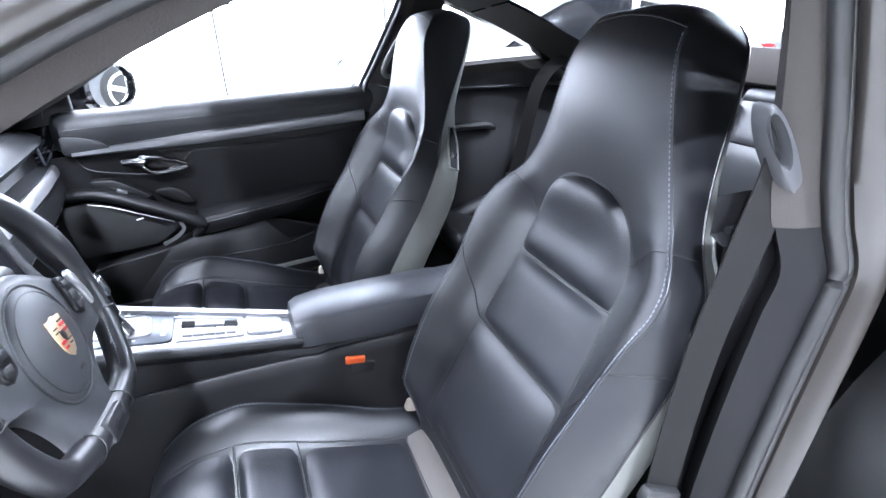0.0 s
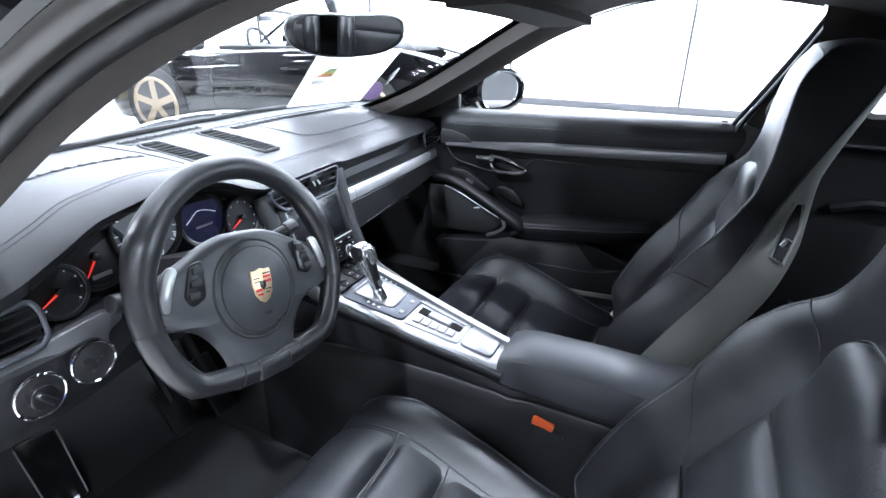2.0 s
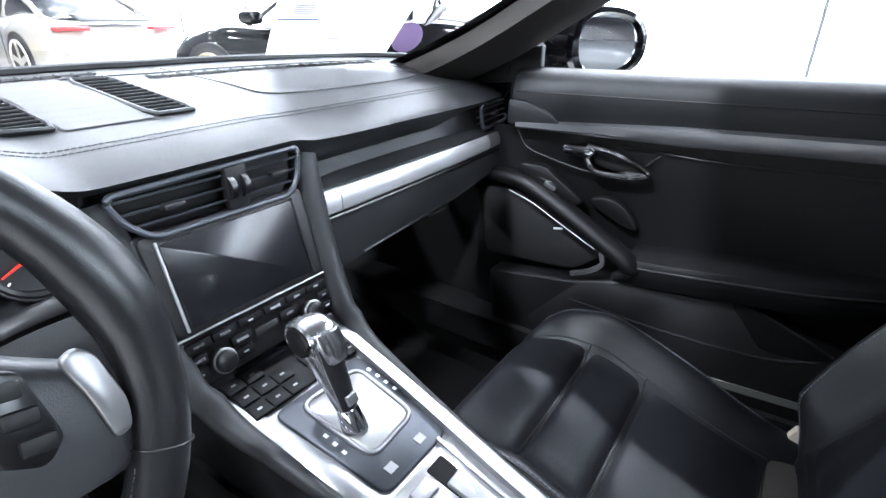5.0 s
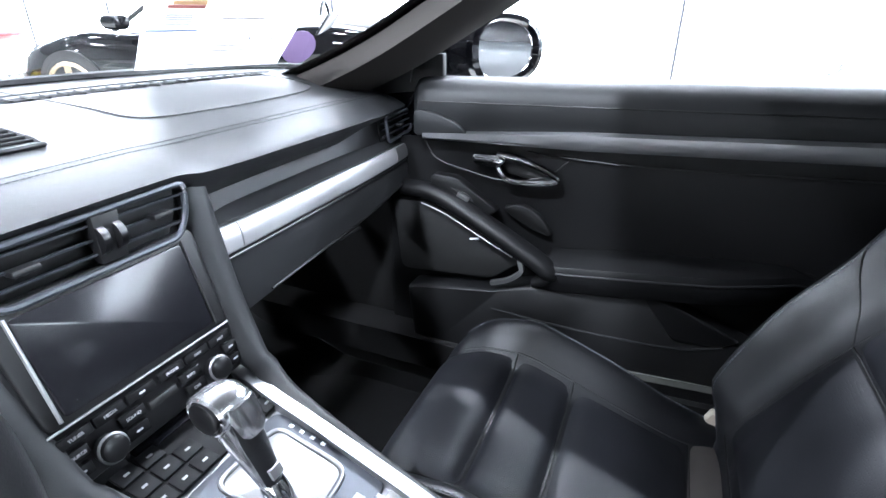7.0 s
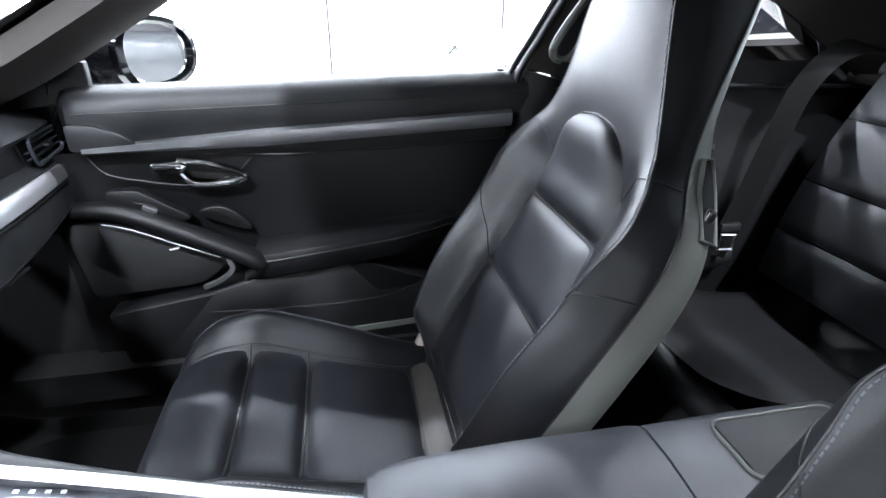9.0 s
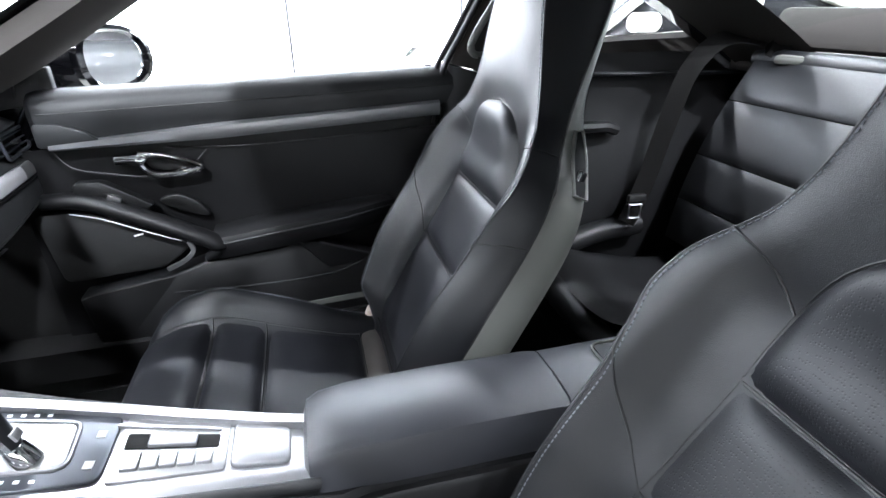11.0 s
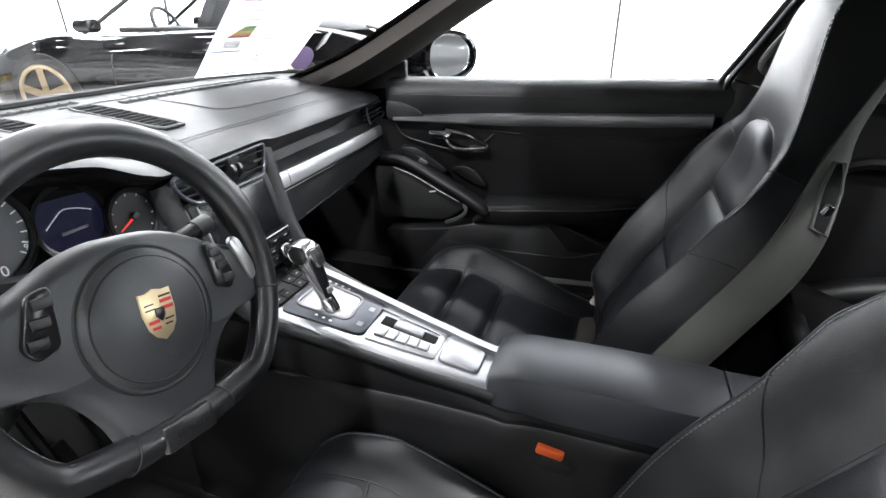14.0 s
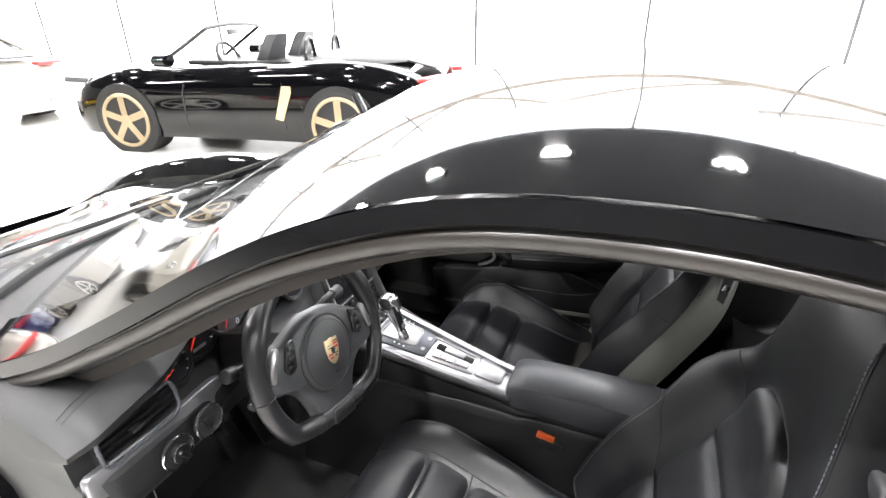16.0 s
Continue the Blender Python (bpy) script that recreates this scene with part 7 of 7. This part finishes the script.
# ---- other cars in the showroom ----
def sport_car(label, x, y, heading, paint, rim_mat, open_top=False, trim=None):
    """A low sports car; the front looks along +x of its own frame, turned by heading degrees."""
    c = thing("parked_car", label, "car", (x, y, 0), group="other cars")
    c.rotation_euler = (0, 0, radians(heading))
    L2 = 2.2
    def top(u):
        return smooth_interp([(-2.2, 0.62), (-2.0, 0.80), (-1.5, 0.90), (-0.9, 0.93), (0.0, 0.90), (0.7, 0.86), (1.3, 0.80), (1.8, 0.70), (2.1, 0.54), (2.2, 0.42)], u)
    def half(u):
        return smooth_interp([(-2.2, 0.70), (-1.9, 0.86), (-1.3, 0.91), (-0.5, 0.865), (0.3, 0.86), (1.25, 0.89), (1.8, 0.82), (2.1, 0.66), (2.2, 0.52)], u)
    def hump(u):
        return smooth_interp([(-2.2, 0.0), (-1.3, 0.05), (-0.6, 0.0), (0.6, 0.0), (1.25, 0.075), (1.9, 0.03), (2.2, 0.0)], u)
    rings = []
    for u in np.linspace(-2.2, 2.2, 60):
        t, h, hp = top(u), half(u), hump(u)
        pts = [(-0.95, 0.16), (-1.0, 0.32), (-1.0, 0.50), (-0.985, t - 0.16), (-0.93, t - 0.06 + hp * 0.6), (-0.80, t + hp * 0.9), (-0.62, t + hp * 0.35), (-0.3, t), (0, t + 0.01)]
        full = pts + [(-a, b) for a, b in pts[-2::-1]]
        rings.append([(u, a * h, max(0.16, b)) for a, b in full])
    part("body", loft(rings), paint, c, angle=60)
    glass = SCREEN
    if open_top:
        part("cabin_well", box((-0.05, 0, 0.905), (1.30, 1.15, 0.05), 0.02), RUBBER, c)
        def fr(t, u):
            return (0.95 - 0.62 * u, 0.60 * t * (1 - 0.12 * u), 0.87 + 0.37 * u + 0.03 * (1 - t * t))
        g = part("windscreen", grid(fr, np.linspace(-1, 1, 12), np.linspace(0, 1, 6)), TINT, c)
        edge = [fr(-1, u) for u in np.linspace(0, 1, 8)] + [fr(t, 1) for t in np.linspace(-0.9, 0.9, 12)] + [fr(1, u) for u in np.linspace(1, 0, 8)]
        part("screen_frame", tube(edge, 0.02, 8), SATIN, c)
        part("rear_view_mirror", box((0.36, 0, 1.19), (0.02, 0.24, 0.06), 0.008), SATIN, c)
        for sd in (-1, 1):
            st_ = part("seat_back", loft([[(-0.20 - 0.16 * v + dx, sd * 0.34 + w * (1 - 0.45 * v ** 3), 0.78 + 0.40 * v) for dx, w in ((0.06, -0.2), (0.08, 0), (0.06, 0.2), (-0.06, 0.2), (-0.06, -0.2))] for v in (0, 0.4, 0.8, 1.0)]), LEATHER, c)
            part("roll_hoop", tube([(-0.72, sd * 0.34 + 0.11 * math.cos(q), 0.90 + 0.24 * math.sin(q)) for q in np.linspace(0, math.pi, 14)], 0.02, 8), SATIN, c)
        part("soft_top", loft([[(u, 0.66 * math.cos(q) * k, 0.90 + 0.13 * k * math.sin(q)) for q in np.linspace(0, math.pi, 14)] for u, k in ((-0.70, 0.5), (-0.95, 0.95), (-1.25, 1.0), (-1.5, 0.8), (-1.75, 0.2))], closed=False), RUBBER, c)
        part("steering_wheel", hoop((0.22, 0.36, 0.93), (-0.9, 0, 0.4), 0.18, 0.018, 24), RUBBER, c)
    else:
        def gh(u, k):
            z = smooth_interp([(-1.75, 0.90), (-1.2, 1.09), (-0.7, 1.23), (-0.25, 1.295), (0.1, 1.28), (0.45, 1.15), (0.95, 0.87)], u)
            w = 0.60 - 0.05 * max(0, (z - 0.9) / 0.4)
            return z, w
        rings = []
        for u in np.linspace(-1.75, 0.95, 40):
            z, w = gh(u, 0)
            zb = top(u) - 0.03
            rings.append([(u, -0.70, zb), (u, -0.68, zb + 0.35 * (z - zb)), (u, -0.60, zb + 0.85 * (z - zb)), (u, -0.48, zb + 0.97 * (z - zb)), (u, 0, z), (u, 0.48, zb + 0.97 * (z - zb)), (u, 0.60, zb + 0.85 * (z - zb)), (u, 0.68, zb + 0.35 * (z - zb)), (u, 0.70, zb)])
        part("greenhouse", loft(rings), glass, c, angle=60)
        rr = []
        for u in np.linspace(-1.05, 0.22, 20):
            z, w = gh(u, 0)
            rr.append([(u, 0.57 * t, z + 0.012 - 0.05 * t ** 4) for t in np.linspace(-1, 1, 11)])
        thick(part("roof_panel", loft(rr, closed=False), paint, c), 0.03)
        for sd in (-1, 1):
            part("roof_frame", tube([(u, sd * (0.695 - 0.12 * max(0, (gh(u, 0)[0] - 0.9) / 0.4)), top(u) - 0.03 + 0.88 * (gh(u, 0)[0] - top(u) + 0.03)) for u in np.linspace(-1.72, 0.93, 36)], 0.035, 8), paint, c)
            part("pillar", tube([(-0.42, sd * 0.695, 0.90), (-0.50, sd * 0.61, 1.24)], 0.035, 8), paint, c)
    for u, r in ((1.25, 0.335), (-1.22, 0.345)):
        for sd in (-1, 1):
            h = half(u)
            wl = part("wheel_arch", disc((u, sd * (h - 0.28), r), (0, sd, 0), r + 0.045, 0.284, 0), RUBBER, c)
            part("tyre", disc((u, sd * (h - 0.2), r), (0, sd, 0), r, 0.21, 0.025), RUBBER, wl)
            part("rim_ring", hoop((u, sd * (h + 0.012), r), (0, sd, 0), r * 0.80, 0.020, 32), rim_mat, wl)
            part("hub", disc((u, sd * (h - 0.0), r), (0, sd, 0), 0.06, 0.018, 0.006, 20), rim_mat, wl)
            for q in range(5):
                a = 2 * math.pi * q / 5 + 0.3
                part("spoke", sweep([(u + 0.04 * math.cos(a), sd * (h + 0.008), r + 0.04 * math.sin(a)), (u + r * 0.79 * math.cos(a), sd * (h + 0.012), r + r * 0.79 * math.sin(a))], [(-0.036, -0.008), (0.036, -0.008), (0.028, 0.010), (-0.028, 0.010)], side=(math.sin(a), 0, -math.cos(a))), rim_mat, wl)
    for sd in (-1, 1):
        part("headlight", disc((1.86, sd * 0.62, 0.66), (0.7, sd * 0.3, 0.6), 0.11, 0.03, 0.01), CHROME, c)
        part("door_mirror", loft([[(0.62 + dx, sd * (0.90 + 0.09 * math.cos(q)), 0.95 + 0.06 * math.sin(q)) for q in np.linspace(0, 2 * math.pi, 14, endpoint=False)] for dx in (-0.06, 0.0, 0.08)]), paint, c)
        part("tail_light", box((-2.10, sd * 0.58, 0.78), (0.12, 0.42, 0.05), 0.02, rot=(0, 0, sd * -18)), RED, c)
        part("exhaust", disc((-2.16, sd * 0.42, 0.30), (-1, 0, 0), 0.045, 0.10, 0.01), CHROME, c)
        part("exhaust", disc((-2.16, sd * 0.53, 0.30), (-1, 0, 0), 0.045, 0.10, 0.01), CHROME, c)
        for u0, u1 in ((0.52, -0.62),):
            part("door_gap", tube([(u0, sd * (half(u0) * 1.0 + 0.001), 0.30), (u0, sd * (half(u0) + 0.001), 0.62), (u0 - 0.03, sd * half(u0) * 0.985, 0.72)], 0.006, 6), RUBBER, c)
            part("door_gap", tube([(u1, sd * (half(u1) + 0.001), 0.30), (u1, sd * (half(u1) + 0.001), 0.62), (u1, sd * half(u1) * 0.985, 0.75)], 0.006, 6), RUBBER, c)
        if trim:
            part("side_vent", plate([(-0.62, 0.42), (-0.54, 0.42), (-0.60, 0.72), (-0.70, 0.72)], (0, sd * (half(-0.6) + 0.002) if sd < 0 else half(-0.6) + 0.002, 0), (1, 0, 0) if sd < 0 else (-1, 0, 0), (0, 0, 1), 0.01, 0.003) if sd < 0 else
                 plate([(0.52, 0.40), (0.60, 0.38), (0.72, 0.66), (0.72, 0.72), (0.63, 0.72)], (0, half(-0.6) + 0.002, 0), (-1, 0, 0), (0, 0, 1), 0.012, 0.003), trim, c, "gold side air vent")
        part("door_handle", box((-0.42, sd * (half(-0.42) * 0.985 + 0.01), 0.74), (0.20, 0.03, 0.025), 0.008), paint, c)
    part("rear_grille", box((-1.95, 0, 0.90), (0.30, 0.9, 0.02), 0.006, rot=(0, -14, 0)), RUBBER, c)
    return c


WHITE = material("white_car_paint", (0.36, 0.34, 0.30), 0.25, coat=1.0, mottle=0.03)
SILVERP = material("silver_beige_paint", (0.42, 0.41, 0.37), 0.3, metal=0.35, coat=1.0, mottle=0.03)
BLUEP = material("dark_blue_paint", (0.01, 0.015, 0.08), 0.25, coat=1.0)
YELLOWP = material("yellow_paint", (0.60, 0.42, 0.03), 0.3, coat=1.0)
GREYP = material("grey_car_paint", (0.10, 0.105, 0.11), 0.3, metal=0.3, coat=1.0)
GOLDRIM = material("gold_rim", (0.36, 0.285, 0.18), 0.35, metal=0.6)
RIM = material("silver_rim", (0.62, 0.60, 0.56), 0.35, metal=0.6)
sport_car("black open-top sports car with gold wheels", -3.72, 3.99, 190, PAINT, GOLDRIM, True, GOLD)
sport_car("white sports coupe seen from behind", -9.6, 3.35, 180, WHITE, RIM)
sport_car("pale silver sports coupe parked alongside", 3.1, 3.5, 180, SILVERP, RIM)
sport_car("dark blue sports coupe at the far end of the showroom", -14.8, 2.9, 150, BLUEP, RIM)
sport_car("white sports coupe parked ahead with its red tail lights showing", -6.5, -0.35, 176, WHITE, RIM)
sport_car("yellow sports coupe at the far end of the showroom", -13.4, -0.9, 178, YELLOWP, RIM)
sport_car("dark grey sports coupe parked before the glowing panes", 7.9, 1.7, 100, GREYP, RIM)
sport_car("black sports coupe parked before the glowing panes", 10.2, 4.0, 95, PAINT, RIM)
sport_car("black sports coupe in the back of the showroom", 4.6, -5.2, 165, PAINT, RIM)
sport_car("dark sports coupe in the back of the showroom", 6.6, -1.6, 175, BLUEP, RIM)
